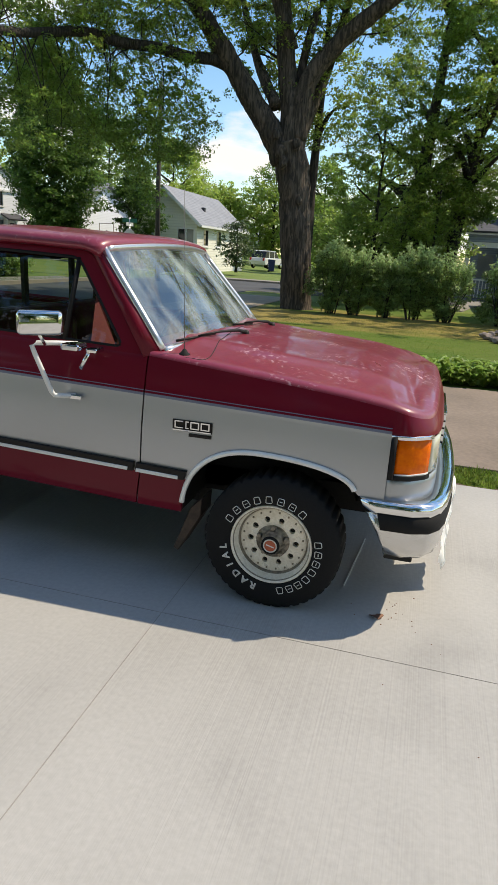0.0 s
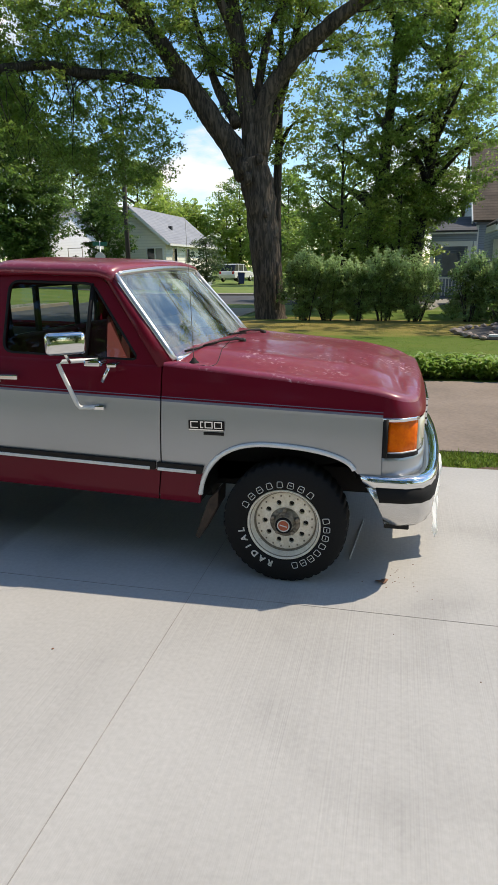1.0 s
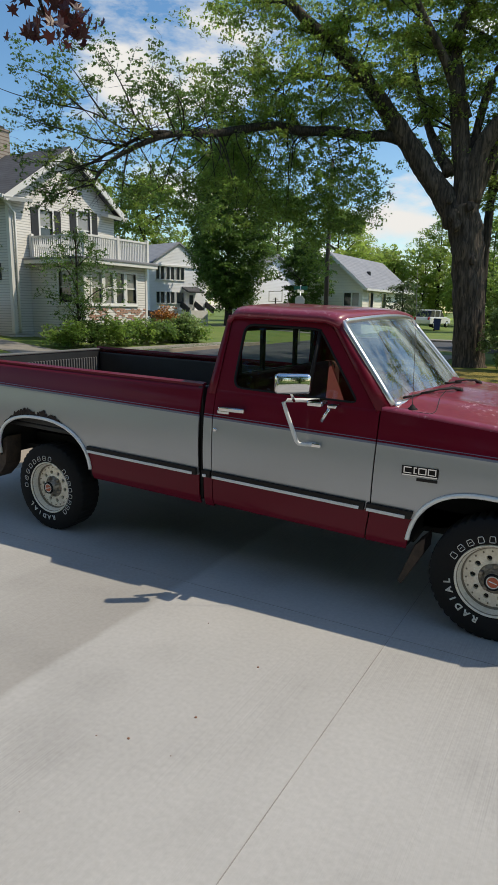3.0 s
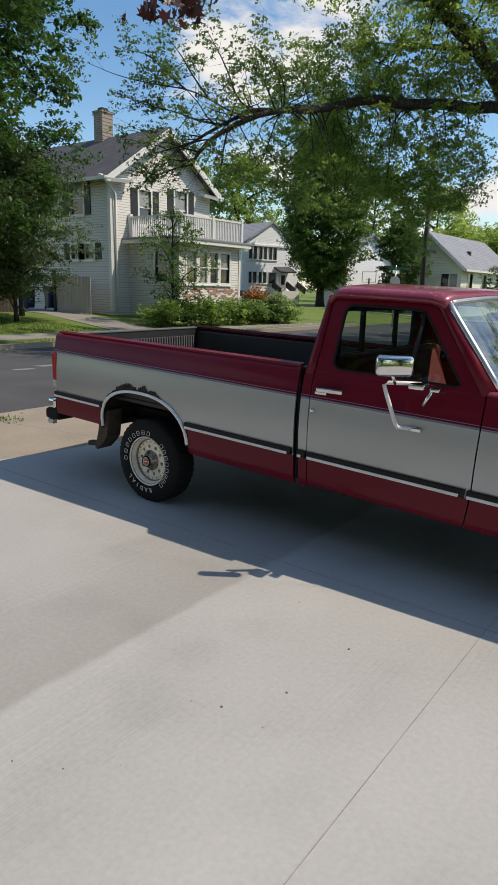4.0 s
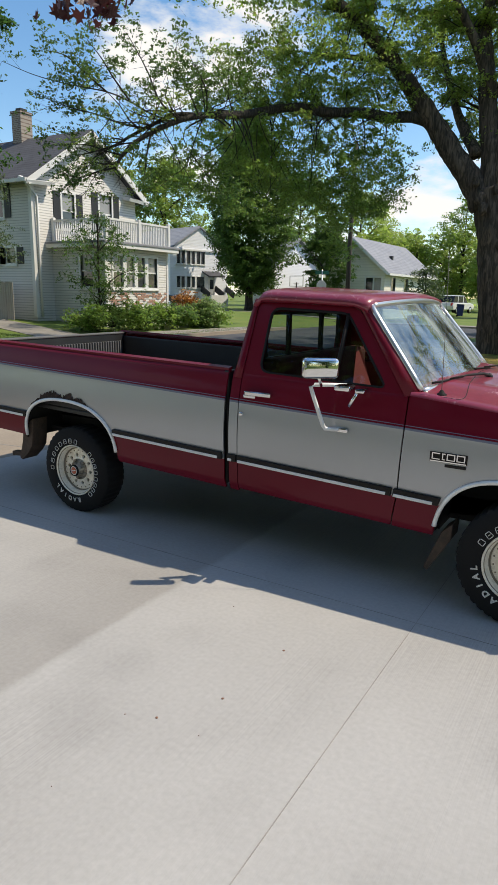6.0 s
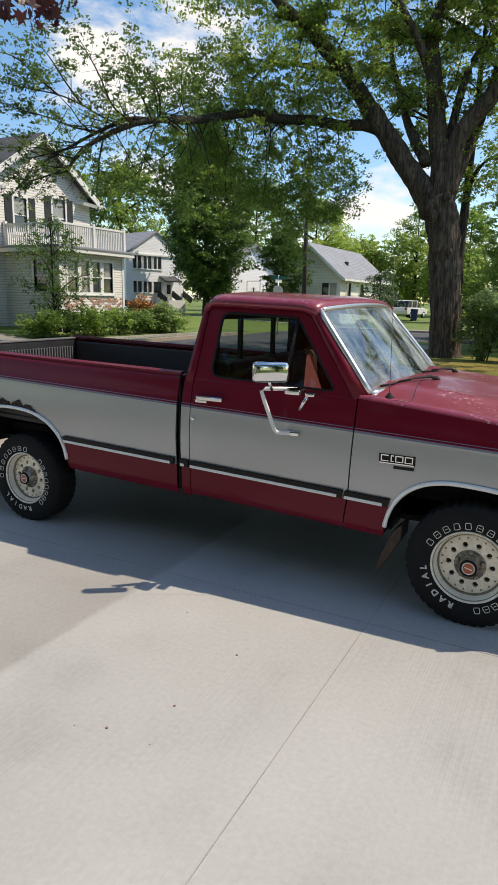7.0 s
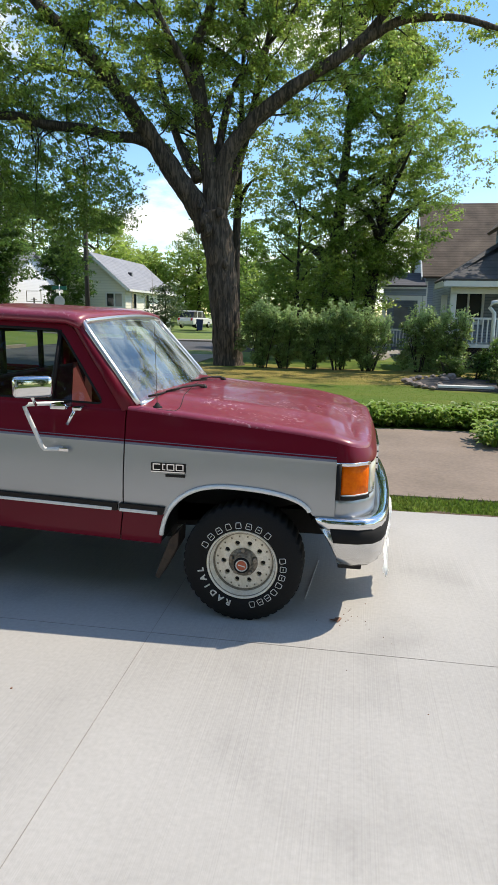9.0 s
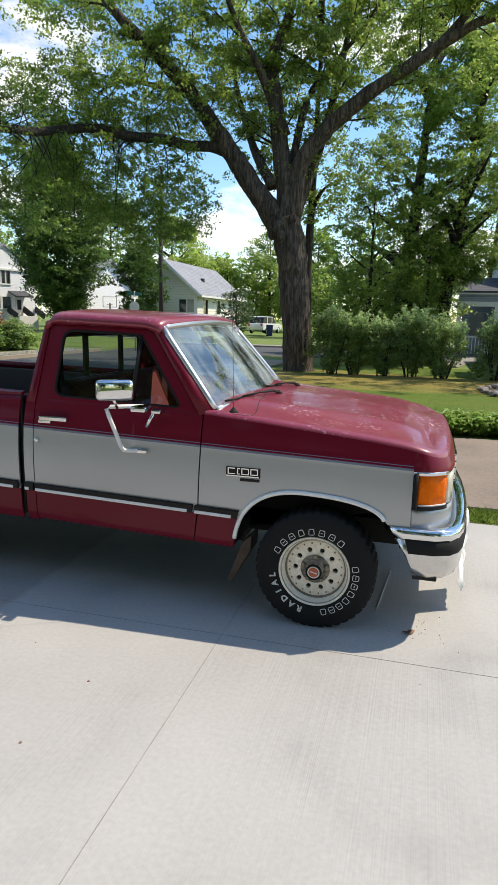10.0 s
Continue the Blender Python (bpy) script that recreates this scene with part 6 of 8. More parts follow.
# white two-storey house behind
h2 = holder("house", "white two-storey house with paired windows and a small porch hood", "house")
w2 = Wall((-33.5, 39.7, 0.6), (0.27, 0.963, 0), (0.963, -0.27, 0))
o2 = [(u, v, 0.86, h) for v, h in ((3.5, 1.02), (1.55, 0.9)) for u in (0.72, 1.78, 2.84)]
wall(h2, w2, 6.28, 4.6, o2, SIDING_WHITE, peak=(3.14, 6.45))
for i, o in enumerate(o2):
    window_unit(h2, w2, *o, cols=1 if i == 5 else 2, rows=1, pane=PANE, casing=0.05, mullion=0.09)
part("frieze", fix(w2.block(-0.1, 6.38, 0.0, 0.12, 4.55, 4.68)), WHITE_PAINT, h2)
part("door", fix(w2.block(4.1, 4.8, 0.0, 0.06, 1.0, 2.4)), WHITE_PAINT, h2)
part("door_glass", fix(w2.block(4.25, 4.65, 0.06, 0.075, 1.45, 2.25)), PANE_DARK, h2)
part("porch_hood", slab([w2.m @ Vector(p) for p in ((3.45, 0.0, 2.95), (5.25, 0.0, 2.95), (5.25, 0.95, 2.55), (3.45, 0.95, 2.55))], 0.12), SHINGLE_DARK, h2, "dark hood over the door")
part("porch_step", fix(w2.block(3.4, 5.3, 0.0, 1.3, -0.6, 0.95)), WHITE_PAINT, h2)
for u in (3.25, 4.85, 6.1):
    bm = bmesh.new()
    slab([w2.m @ Vector(p) for p in ((u, 0.1, 1.75), (u + 0.1, 0.1, 1.75), (u + 0.1, 1.25, 1.15), (u, 1.25, 1.15))], 0.5, bm)
    part("stair_rail", bm, SHUTTER, h2)
bm = bmesh.new()
for a, b in ((-0.3, 3.14), (6.58, 3.14)):
    slab([w2.m @ Vector(p) for p in ((a, 0.15, 4.55), (b, 0.15, 6.62), (b, -8, 6.62), (a, -8, 4.55))], 0.12, bm)
part("roof", bm, SHINGLE_GREY, h2)
wall(h2, Wall(w2.m @ Vector((6.28, -0.2, 0)), (-w2.n.x, -w2.n.y, 0), (w2.a.x, w2.a.y, 0)), 7.6, 4.6, [], SIDING_WHITE)
wall(h2, Wall(w2.m @ Vector((0, -0.2, 0)), (-w2.n.x, -w2.n.y, 0), (-w2.a.x, -w2.a.y, 0)), 7.6, 4.6, [], SIDING_WHITE)

# bright white garage side with a basketball hoop
h4 = holder("garage", "plain white garage behind the trees", "garage")
w4 = Wall((-26.0, 44.0, 0.6), (0.12, 0.9928, 0), (0.9928, -0.12, 0))
wall(h4, w4, 6.4, 3.9, [], SIDING_WHITE, peak=(3.2, 5.6))
bm = bmesh.new()
for a, b in ((-0.4, 3.2), (6.8, 3.2)):
    slab([w4.m @ Vector(p) for p in ((a, 0.4, 3.75), (b, 0.4, 5.8), (b, -2.4, 5.8), (a, -2.4, 3.75))], 0.15, bm)
part("roof", bm, SHINGLE_GREY, h4)
wall(h4, Wall(w4.m @ Vector((6.4, -0.2, 0)), (-w4.n.x, -w4.n.y, 0), (w4.a.x, w4.a.y, 0)), 2.0, 3.9, [], SIDING_WHITE)
wall(h4, Wall(w4.m @ Vector((0, -0.2, 0)), (-w4.n.x, -w4.n.y, 0), (-w4.a.x, -w4.a.y, 0)), 2.0, 3.9, [], SIDING_WHITE)
wall(h4, Wall(w4.m @ Vector((0.2, -2.2, 0)), (w4.a.x, w4.a.y, 0), (-w4.n.x, -w4.n.y, 0)), 6.0, 3.9, [], SIDING_WHITE)
hoop = holder("basketball_hoop", "basketball hoop with a square backboard on a post", "basketball hoop", at=(-24.1, 44.3, 0.1))
part("post", tube([(0, 0, 0), (0, 0, 2.6)], 0.06, 8), SHUTTER, hoop, "", True)
bm = bmesh.new()
add_box(bm, -0.62, 0.62, -0.05, 0.0, 2.28, 2.32)
add_box(bm, -0.62, 0.62, -0.05, 0.0, 3.08, 3.12)
add_box(bm, -0.62, -0.58, -0.05, 0.0, 2.32, 3.08)
add_box(bm, 0.58, 0.62, -0.05, 0.0, 2.32, 3.08)
add_box(bm, -0.25, 0.25, -0.05, 0.0, 2.45, 2.5)
part("backboard_frame", bm, FENCE_GREY, hoop, "open frame of a clear backboard")

# pale one-storey house with a grey roof, past the cross street
h3 = holder("house", "pale yellow one-storey house with a grey shingle roof", "house")
w3 = Wall((-21.7, 43.6, 0.7), (1, 0, 0), (0, -1, 0))
o3 = [(3.82, 1.42, 1.2, 0.95)]
wall(h3, w3, 5.3, 2.85, o3, SIDING_PALE, peak=(2.65, 5.2))
window_unit(h3, w3, *o3[0], cols=2, rows=1)
w3b = Wall((-16.4, 43.8, 0.7), (0, 1, 0), (1, 0, 0))
o3b = [(1.2, 1.3, 1.0, 1.1), (4.4, 1.3, 1.0, 1.1)]
wall(h3, w3b, 11.8, 2.85, o3b, SIDING_PALE)
for o in o3b:
    window_unit(h3, w3b, *o, rows=1)
wall(h3, Wall((-16.4, 55.8, 0.7), (-1, 0, 0), (0, 1, 0)), 5.3, 2.85, [], SIDING_PALE, peak=(2.65, 5.2))
wall(h3, Wall((-21.7, 55.6, 0.7), (0, -1, 0), (-1, 0, 0)), 11.8, 2.85, [], SIDING_PALE)
bm = bmesh.new()
for x in (-22.15, -15.95):
    slab([(x, 43.2, 3.42), (-19.05, 43.2, 6.08), (-19.05, 56.1, 6.08), (x, 56.1, 3.42)], 0.14, bm)
r3 = part("roof", bm, SHINGLE_GREY, h3, "grey gabled shingle roof")
part("fascia", box(-15.98, -15.9, 43.2, 56.1, 3.24, 3.40), WHITE_PAINT, h3)
for x in (-22.15, -15.95):
    part("barge_board", slab([(x, 43.16, 3.40), (-19.05, 43.16, 6.06), (-19.05, 43.22, 6.06), (x, 43.22, 3.40)], 0.2), WHITE_PAINT, r3)
part("roof_vent", box(-17.5, -17.25, 47.4, 47.7, 4.45, 4.85), SHUTTER, r3)
h5 = holder("house", "small gabled house with a grey roof down the street", "house")
w5 = Wall((-32.2, 104, 1.9), (1, 0, 0), (0, -1, 0))
o5 = [(1.4, 0.9, 1.0, 1.1)]
wall(h5, w5, 4.4, 2.6, o5, SIDING_PALE, peak=(2.2, 4.4))
window_unit(h5, w5, *o5[0], rows=1)
bm = bmesh.new()
for a, b in ((-0.3, 2.2), (4.7, 2.2)):
    slab([w5.m @ Vector(p) for p in ((a, 0.35, 2.45), (b, 0.35, 4.6), (b, -8, 4.6), (a, -8, 2.45))], 0.14, bm)
part("roof", bm, SHINGLE_GREY, h5)
wall(h5, Wall((-27.8, 104.2, 1.9), (0, 1, 0), (1, 0, 0)), 7.8, 2.6, [], SIDING_PALE)

# blue-grey house with a steep brown shingle roof, beyond the hedge
h6 = holder("house", "blue-grey house with a steep brown shingle roof", "house")
w6 = Wall((4.45, 34.4, 0.0), (1, 0, 0), (0, -1, 0))
wall(h6, w6, 9.0, 3.9, [], SIDING_GREY)
wall(h6, Wall((4.45, 34.6, 0.0), (0, 1, 0), (-1, 0, 0)), 8, 3.9, [], SIDING_GREY, peak=(4.0, 8.2))
bm = slab([(4.22, 33.95, 3.95), (13.6, 33.95, 3.95), (13.6, 38.6, 8.5), (4.22, 38.6, 8.5)], 0.14)
slab([(4.22, 43.2, 3.95), (13.6, 43.2, 3.95), (13.6, 38.6, 8.5), (4.22, 38.6, 8.5)], 0.14, bm)
part("roof", bm, SHINGLE_BROWN, h6, "weathered brown shingle roof")
part("barge_board", slab([(4.17, 33.9, 3.92), (4.23, 33.9, 3.92), (4.23, 38.6, 8.47), (4.17, 38.6, 8.47)], 0.22), WHITE_PAINT, h6)
part("corner_board", box(4.4, 4.6, 34.36, 34.5, 0, 3.7), WHITE_PAINT, h6)
# its side porch
part("porch_band", box(2.15, 4.4, 33.2, 33.4, 2.88, 3.38), SIDING_GREY, h6)
part("porch_fascia", box(2.0, 4.4, 33.05, 33.2, 3.24, 3.40), WHITE_PAINT, h6)
part("porch_roof", slab([(2.0, 33.0, 3.42), (4.4, 33.0, 3.42), (4.4, 36.6, 4.3), (2.0, 36.6, 4.3)], 0.1), SHINGLE_DARK, h6)
for x in (2.1, 4.0):
    part("porch_post", box(x, x + 0.22, 33.2, 33.4, 0, 2.88), WHITE_PAINT, h6)
part("porch_frame", box(2.32, 4.0, 33.22, 33.35, 2.62, 2.88), WHITE_PAINT, h6)
part("porch_rail", box(2.32, 4.0, 33.25, 33.33, 0.98, 1.06), WHITE_PAINT, h6)
for i in range(9):
    part("baluster", bal_me, None, h6).location = (2.48 + i * 0.17, 33.3, -0.02)
part("porch_back", box(2.5, 4.3, 35.9, 36.0, 0, 2.95), SIDING_GREY, h6)
part("porch_window", box(2.9, 3.7, 35.84, 35.92, 1.1, 2.3), CURTAIN, h6)

# nearer grey house: front porch with posts, balustrade and lattice
h7 = holder("house", "grey house with a white-posted front porch and lattice skirt", "house")
QX, QY = 4.0, 20.3
bm = slab([(QX - 0.45, QY - 0.45, 3.06), (12, QY - 0.45, 3.06), (12, QY + 3.0, 4.6), (QX + 1.9, QY + 3.0, 4.6)], 0.12)
slab([(QX - 0.45, QY - 0.45, 3.06), (QX - 0.45, QY + 2.2, 3.06), (QX + 1.9, QY + 2.2, 4.6), (QX + 1.9, QY + 3.0, 4.6)], 0.12, bm)
part("porch_roof", bm, SHINGLE_DARK, h7, "dark porch roof")
part("porch_fascia", box(QX - 0.42, 12, QY - 0.42, QY - 0.30, 2.80, 3.0), WHITE_PAINT, h7)
part("porch_fascia", box(QX - 0.42, QX - 0.30, QY - 0.30, QY + 2.2, 2.80, 3.0), WHITE_PAINT, h7)
part("porch_beam", box(QX - 0.10, 12, QY - 0.02, QY + 0.14, 2.58, 2.80), WHITE_PAINT, h7)
for x, y in ((QX, QY), (QX, QY + 2.3), (8.2, QY)):
    part("porch_post", box(x - 0.10, x + 0.10, y - 0.02, y + 0.18, 0.5, 2.6), WHITE_PAINT, h7)
part("porch_floor", box(QX - 0.1, 12, QY, QY + 5, 0.72, 0.84), WHITE_PAINT, h7)
rail7 = part("porch_rail", box(QX + 0.1, 12, QY + 0.04, QY + 0.12, 1.70, 1.77), WHITE_PAINT, h7, "white porch balustrade")
for i in range(44):
    part("baluster", bal_me, None, rail7).location = (QX + 0.25 + i * 0.165, QY + 0.08, 0.76)
LATTICE = mat("dark_brown_lattice", (0.06, 0.035, 0.028), (0.04, 0.025, 0.02), rough=0.9)
lat = part("lattice_skirt", box(QX - 0.05, 12, QY + 0.12, QY + 0.16, 0, 0.72), DARK, h7, "dark brown lattice skirt")
strip_me = bpy.data.meshes.new("lattice_strip")
s_ = box(-0.018, 0.018, -0.008, 0.008, -0.5, 0.5)
s_.to_mesh(strip_me)
s_.free()
strip_me.materials.append(LATTICE)
for i in range(22):
    for sgn in (-1, 1):
        q = part("lattice_strip", strip_me, None, lat)
        q.matrix_local = pose(QX + 0.2 + i * 0.13, QY + 0.10 - 0.008 * sgn, 0.36, 0, 45 * sgn, 0)
w7 = Wall((QX + 0.3, QY + 2.6, 0.8), (1, 0, 0), (0, -1, 0))
o7 = [(0.15, 0.85, 0.98, 1.05)]
wall(h7, w7, 8.0, 2.6, o7, SIDING_GREY)
window_unit(h7, w7, *o7[0], cols=2, rows=1, pane=PANE_DARK, mullion=0.07)
wall(h7, Wall((QX + 0.3, QY + 2.8, 0.8), (0, 1, 0), (-1, 0, 0)), 6, 2.4, [], SIDING_GREY)
# upper storey gable over the porch roof
w8 = Wall((QX + 2.35, QY + 1.4, 3.4), (1, 0, 0), (0, -1, 0))
o8 = [(0.85, 0.35, 0.8, 1.2)]
wall(h7, w8, 5, 2.2, o8, SIDING_GREY, v0=0.0, peak=(2.5, 4.6))
window_unit(h7, w8, *o8[0])
wall(h7, Wall((QX + 2.35, QY + 1.6, 3.4), (0, 1, 0), (-1, 0, 0)), 4, 2.2, [], SIDING_GREY, v0=0.0)
bm = slab([(QX + 2.02, QY + 1.0, 5.3), (QX + 4.85, QY + 1.0, 8.3), (QX + 4.85, QY + 6, 8.3), (QX + 2.02, QY + 6, 5.3)], 0.14)
part("roof", bm, SHINGLE_BROWN, h7)
part("barge_board", slab([(QX + 2.00, QY + 0.95, 5.25), (QX + 4.85, QY + 0.95, 8.27), (QX + 4.85, QY + 1.02, 8.27), (QX + 2.00, QY + 1.02, 5.25)], 0.2), WHITE_PAINT, h7)
# white downspout and gutter end at the near corner of another building
tagged(part("downspout", tube([(4.80, 16.2, 2.25), (4.50, 16.2, 2.2), (4.44, 16.2, 2.05), (4.57, 16.2, 1.9), (4.59, 16.2, 0.0)], 0.06, 8), WHITE_PAINT), "white gutter downspout at a house corner", "downspout")

# unseen plain wall, added to close the place behind the camera for reflections
tagged(part("wall_south", box(-7, 7, -15.2, -15.0, -0.1, 4.2), SIDING), "plain cream wall, unseen, added behind the driveway for reflections", "wall", kind="structure")


# ---- trees ----
BARK = mat("furrowed_grey_brown_bark", (0.140, 0.105, 0.082), (0.056, 0.043, 0.035), rough=0.95, scale=1.6, fine=3.4, bump=0.12, stretch=(3, 3, 0.4))
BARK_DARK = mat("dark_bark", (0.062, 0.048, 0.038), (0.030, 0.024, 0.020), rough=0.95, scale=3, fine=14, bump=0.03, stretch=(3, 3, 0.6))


def furrows(m, across, along, low):
    """Deep dark cracks between long ridges of bark, their shade painted into the colour."""
    n, l = m.node_tree.nodes, m.node_tree.links
    bs = n["Principled BSDF"]
    tc, mp, nz, rp = n.new("ShaderNodeTexCoord"), n.new("ShaderNodeMapping"), n.new("ShaderNodeTexNoise"), n.new("ShaderNodeMapRange")
    mp.inputs["Scale"].default_value = (across, across, along)
    nz.inputs["Scale"].default_value, nz.inputs["Detail"].default_value, nz.inputs["Distortion"].default_value = 1.0, 4, 0.6
    rp.inputs["From Min"].default_value, rp.inputs["From Max"].default_value = 0.42, 0.60
    rp.inputs["To Min"].default_value, rp.inputs["To Max"].default_value = low, 1.25
    l.new(tc.outputs["Object"], mp.inputs["Vector"])
    l.new(mp.outputs["Vector"], nz.inputs["Vector"])
    l.new(nz.outputs["Fac"], rp.inputs["Value"])
    hs, bp = n.new("ShaderNodeHueSaturation"), n.new("ShaderNodeBump")
    l.new(rp.outputs["Result"], hs.inputs["Value"])
    l.new(bs.inputs["Base Color"].links[0].from_socket, hs.inputs["Color"])
    l.new(hs.outputs["Color"], bs.inputs["Base Color"])
    bp.inputs["Strength"].default_value, bp.inputs["Distance"].default_value = 1.0, 0.05
    l.new(nz.outputs["Fac"], bp.inputs["Height"])
    l.new(bp.outputs["Normal"], bs.inputs["Normal"])


furrows(BARK, 17, 2.2, 0.42)
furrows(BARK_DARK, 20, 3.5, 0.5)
LEAF = mat("maple_leaves", (0.278, 0.364, 0.076), (0.116, 0.182, 0.044), rough=0.36, scale=0.9, fine=3, island=0.5, through_light=0.44)
LEAF_YELLOW = mat("sunlit_yellow_green_leaves", (0.255, 0.325, 0.075), (0.175, 0.25, 0.055), rough=0.5, scale=0.5, fine=3, island=0.3, through_light=0.55)
LEAF_DARK = mat("dark_green_leaves", (0.110, 0.190, 0.042), (0.046, 0.094, 0.022), rough=0.40, scale=0.9, fine=3, island=0.3, through_light=0.42)
LEAF_MID = mat("full_green_leaves", (0.240, 0.345, 0.070), (0.112, 0.188, 0.041), rough=0.45, scale=0.7, fine=3, island=0.35, through_light=0.45)
LEAF_BLUE = mat("grey_green_leaves", (0.098, 0.14, 0.058), (0.068, 0.106, 0.044), rough=0.55, scale=0.8, fine=3, island=0.3, through_light=0.3)
LEAF_DEEP = mat("deep_green_maple_leaves", (0.070, 0.150, 0.030), (0.026, 0.064, 0.015), rough=0.36, scale=0.9, fine=3, island=0.35, through_light=0.36)
LEAF_MAROON = mat("dark_red_maple_leaves", (0.060, 0.013, 0.012), (0.032, 0.009, 0.010), rough=0.45, scale=2, fine=9, island=0.3, through_light=0.3)
LEAF_HEDGE = mat("hedge_leaves", (0.29, 0.39, 0.14), (0.075, 0.125, 0.038), rough=0.45, scale=2.6, fine=6, island=0.45, through_light=0.45)
LEAF_SHOOT = mat("pale_hedge_shoots", (0.38, 0.48, 0.26), (0.26, 0.35, 0.16), rough=0.5, scale=1.6, fine=6, island=0.25, through_light=0.5, spec=0.25)
LEAF_HOSTA = mat("bright_ground_cover_leaves", (0.235, 0.345, 0.075), (0.15, 0.245, 0.048), rough=0.42, scale=3, fine=20, island=0.3, through_light=0.3)
BLADE = mat("grass_blades", (0.065, 0.155, 0.016), (0.15, 0.185, 0.040), rough=0.6, scale=0.55, fine=9, island=0.3, through_light=0.4, stretch=(0.35, 1, 1), spec=0.2)
sunlit_band(BLADE, (0.27, 0.22, 0.07))
BLADE_LUSH = mat("lush_grass_blades", (0.065, 0.135, 0.018), (0.13, 0.19, 0.036), rough=0.6, scale=0.7, fine=9, island=0.3, through_light=0.3)
rs = np.random.RandomState(7)


def leaf_cloud(name, centres, spread, count, size, material, parent, droop=0.0, flat=0.6, label="", tufts=13):
    """Many small folded leaves round a list of centres, in one mesh."""
    c = np.asarray(centres, float)
    sp = np.broadcast_to(np.asarray(spread, float), (len(c),))
    idx = np.repeat(np.arange(len(c)), count)
    n = len(idx)
    # leaves sit in tufts, the tufts in the cluster
    tuft = rs.normal(size=(len(c), tufts, 3)) * 0.52
    off = tuft[idx, rs.randint(0, tufts, n)]
    r = np.linalg.norm(off, axis=1, keepdims=True)
    off = off * np.minimum(1.0, 1.2 / np.maximum(r, 1e-6)) + rs.normal(size=(n, 3)) * np.array([0.20, 0.20, 0.12])
    p = c[idx] + off * sp[idx][:, None] * np.array([1, 1, flat])
    p[:, 2] -= droop * np.linalg.norm(off[:, :2], axis=1) * sp[idx]
    a = rs.uniform(0, 2 * np.pi, n)
    tilt = rs.normal(0, 0.55, n) - 0.35
    d = np.stack([np.cos(a) * np.cos(tilt), np.sin(a) * np.cos(tilt), np.sin(tilt)], 1)
    s = np.stack([-np.sin(a), np.cos(a), rs.normal(0, 0.45, n)], 1)
    s /= np.linalg.norm(s, axis=1, keepdims=True)
    sz = size * rs.uniform(0.6, 1.35, n)[:, None]
    up = np.cross(d, s)
    v = np.empty((n, 4, 3))
    v[:, 0] = p - d * sz * 0.5
    v[:, 1] = p - s * sz * 0.36 + up * sz * 0.08
    v[:, 2] = p + d * sz * 0.55
    v[:, 3] = p + s * sz * 0.36 + up * sz * 0.08
    me = bpy.data.meshes.new(name)
    me.vertices.add(n * 4)
    me.vertices.foreach_set("co", v.reshape(-1))
    me.loops.add(n * 4)
    me.loops.foreach_set("vertex_index", np.arange(n * 4, dtype=np.int32))
    me.polygons.add(n)
    me.polygons.foreach_set("loop_start", np.arange(0, n * 4, 4, dtype=np.int32))
    me.materials.append(material)
    me.update(calc_edges=True)
    me.validate()
    ob = new(name, me)
    if parent is not None:
        ob.parent = parent
    if label:
        ob["label"] = label
    return ob


def gnarled(pts, r0, r1, sides=12, rough=0.06, rng=None, power=1.0, flare=0.0):
    """A tapering, slightly lumpy limb."""
    path = smooth_path(pts, 8 if r0 > 0.3 else 5)
    k = len(path)
    rad = [r0 + (r1 - r0) * (i / (k - 1)) ** power for i in range(k)]
    if flare:
        rad = [r * (1 + flare * math.exp(-i * 0.9)) for i, r in enumerate(rad)]
    bm = tube(path, rad, sides)
    for v in bm.verts:
        f = noise.noise(v.co * 1.7) * 0.7 + noise.noise(v.co * 5.0) * 0.4
        if r0 > 0.15:            # long furrows
            f += 0.8 * noise.noise(Vector((v.co.x * 8, v.co.y * 8, v.co.z * 1.1))) * min(1.0, 0.35 / r0)
        near = min(range(k), key=lambda i: (path[i] - v.co).length_squared)
        v.co += (v.co - path[near]) * f * rough * 3
    return bm, path, rad


def twigs(limbs, rng, n, length, up=0.25, start=0.35, splits=3, fall=0.0, r=0.035):
    """Side branches off given limbs; returns their mesh and the places where leaves sit."""
    bm, tips = bmesh.new(), []
    for path, rad in limbs:
        for _ in range(n):
            i = rng.randrange(int(len(path) * start), len(path))
            p = path[i]
            d = (path[min(i + 1, len(path) - 1)] - path[max(i - 1, 0)]).normalized()
            w = Vector((rng.gauss(0, 1), rng.gauss(0, 1), rng.gauss(up, 0.6)))
            w = (w - d * w.dot(d) * 0.5 + d * 0.5).normalized()
            L = length * rng.uniform(0.5, 1.2)
            q = [p]
            for s in range(4):
                w = (w + Vector((rng.gauss(0, 0.25), rng.gauss(0, 0.25), rng.gauss(0.02 - fall, 0.2)))).normalized()
                q.append(q[-1] + w * L / 4)
            rr = min(rad[i] * 0.5, r) * (L / length)
            tube(q, [rr, rr * 0.8, rr * 0.6, rr * 0.4, rr * 0.2], 5, bm)
            tips += [q[2], q[3], q[4]]
            for _ in range(splits):
                j = rng.randrange(1, 5)
                e = w.copy()
                e = (e + Vector((rng.gauss(0, 0.8), rng.gauss(0, 0.8), rng.gauss(-fall, 0.5)))).normalized()
                m2 = q[j] + e * L * 0.3
                t2 = m2 + (e + Vector((0, 0, -0.2 - fall))).normalized() * L * 0.25
                tube([q[j], m2, t2], [rr * 0.4, rr * 0.25, rr * 0.1], 4, bm)
                tips += [m2, t2]
    return bm, tips


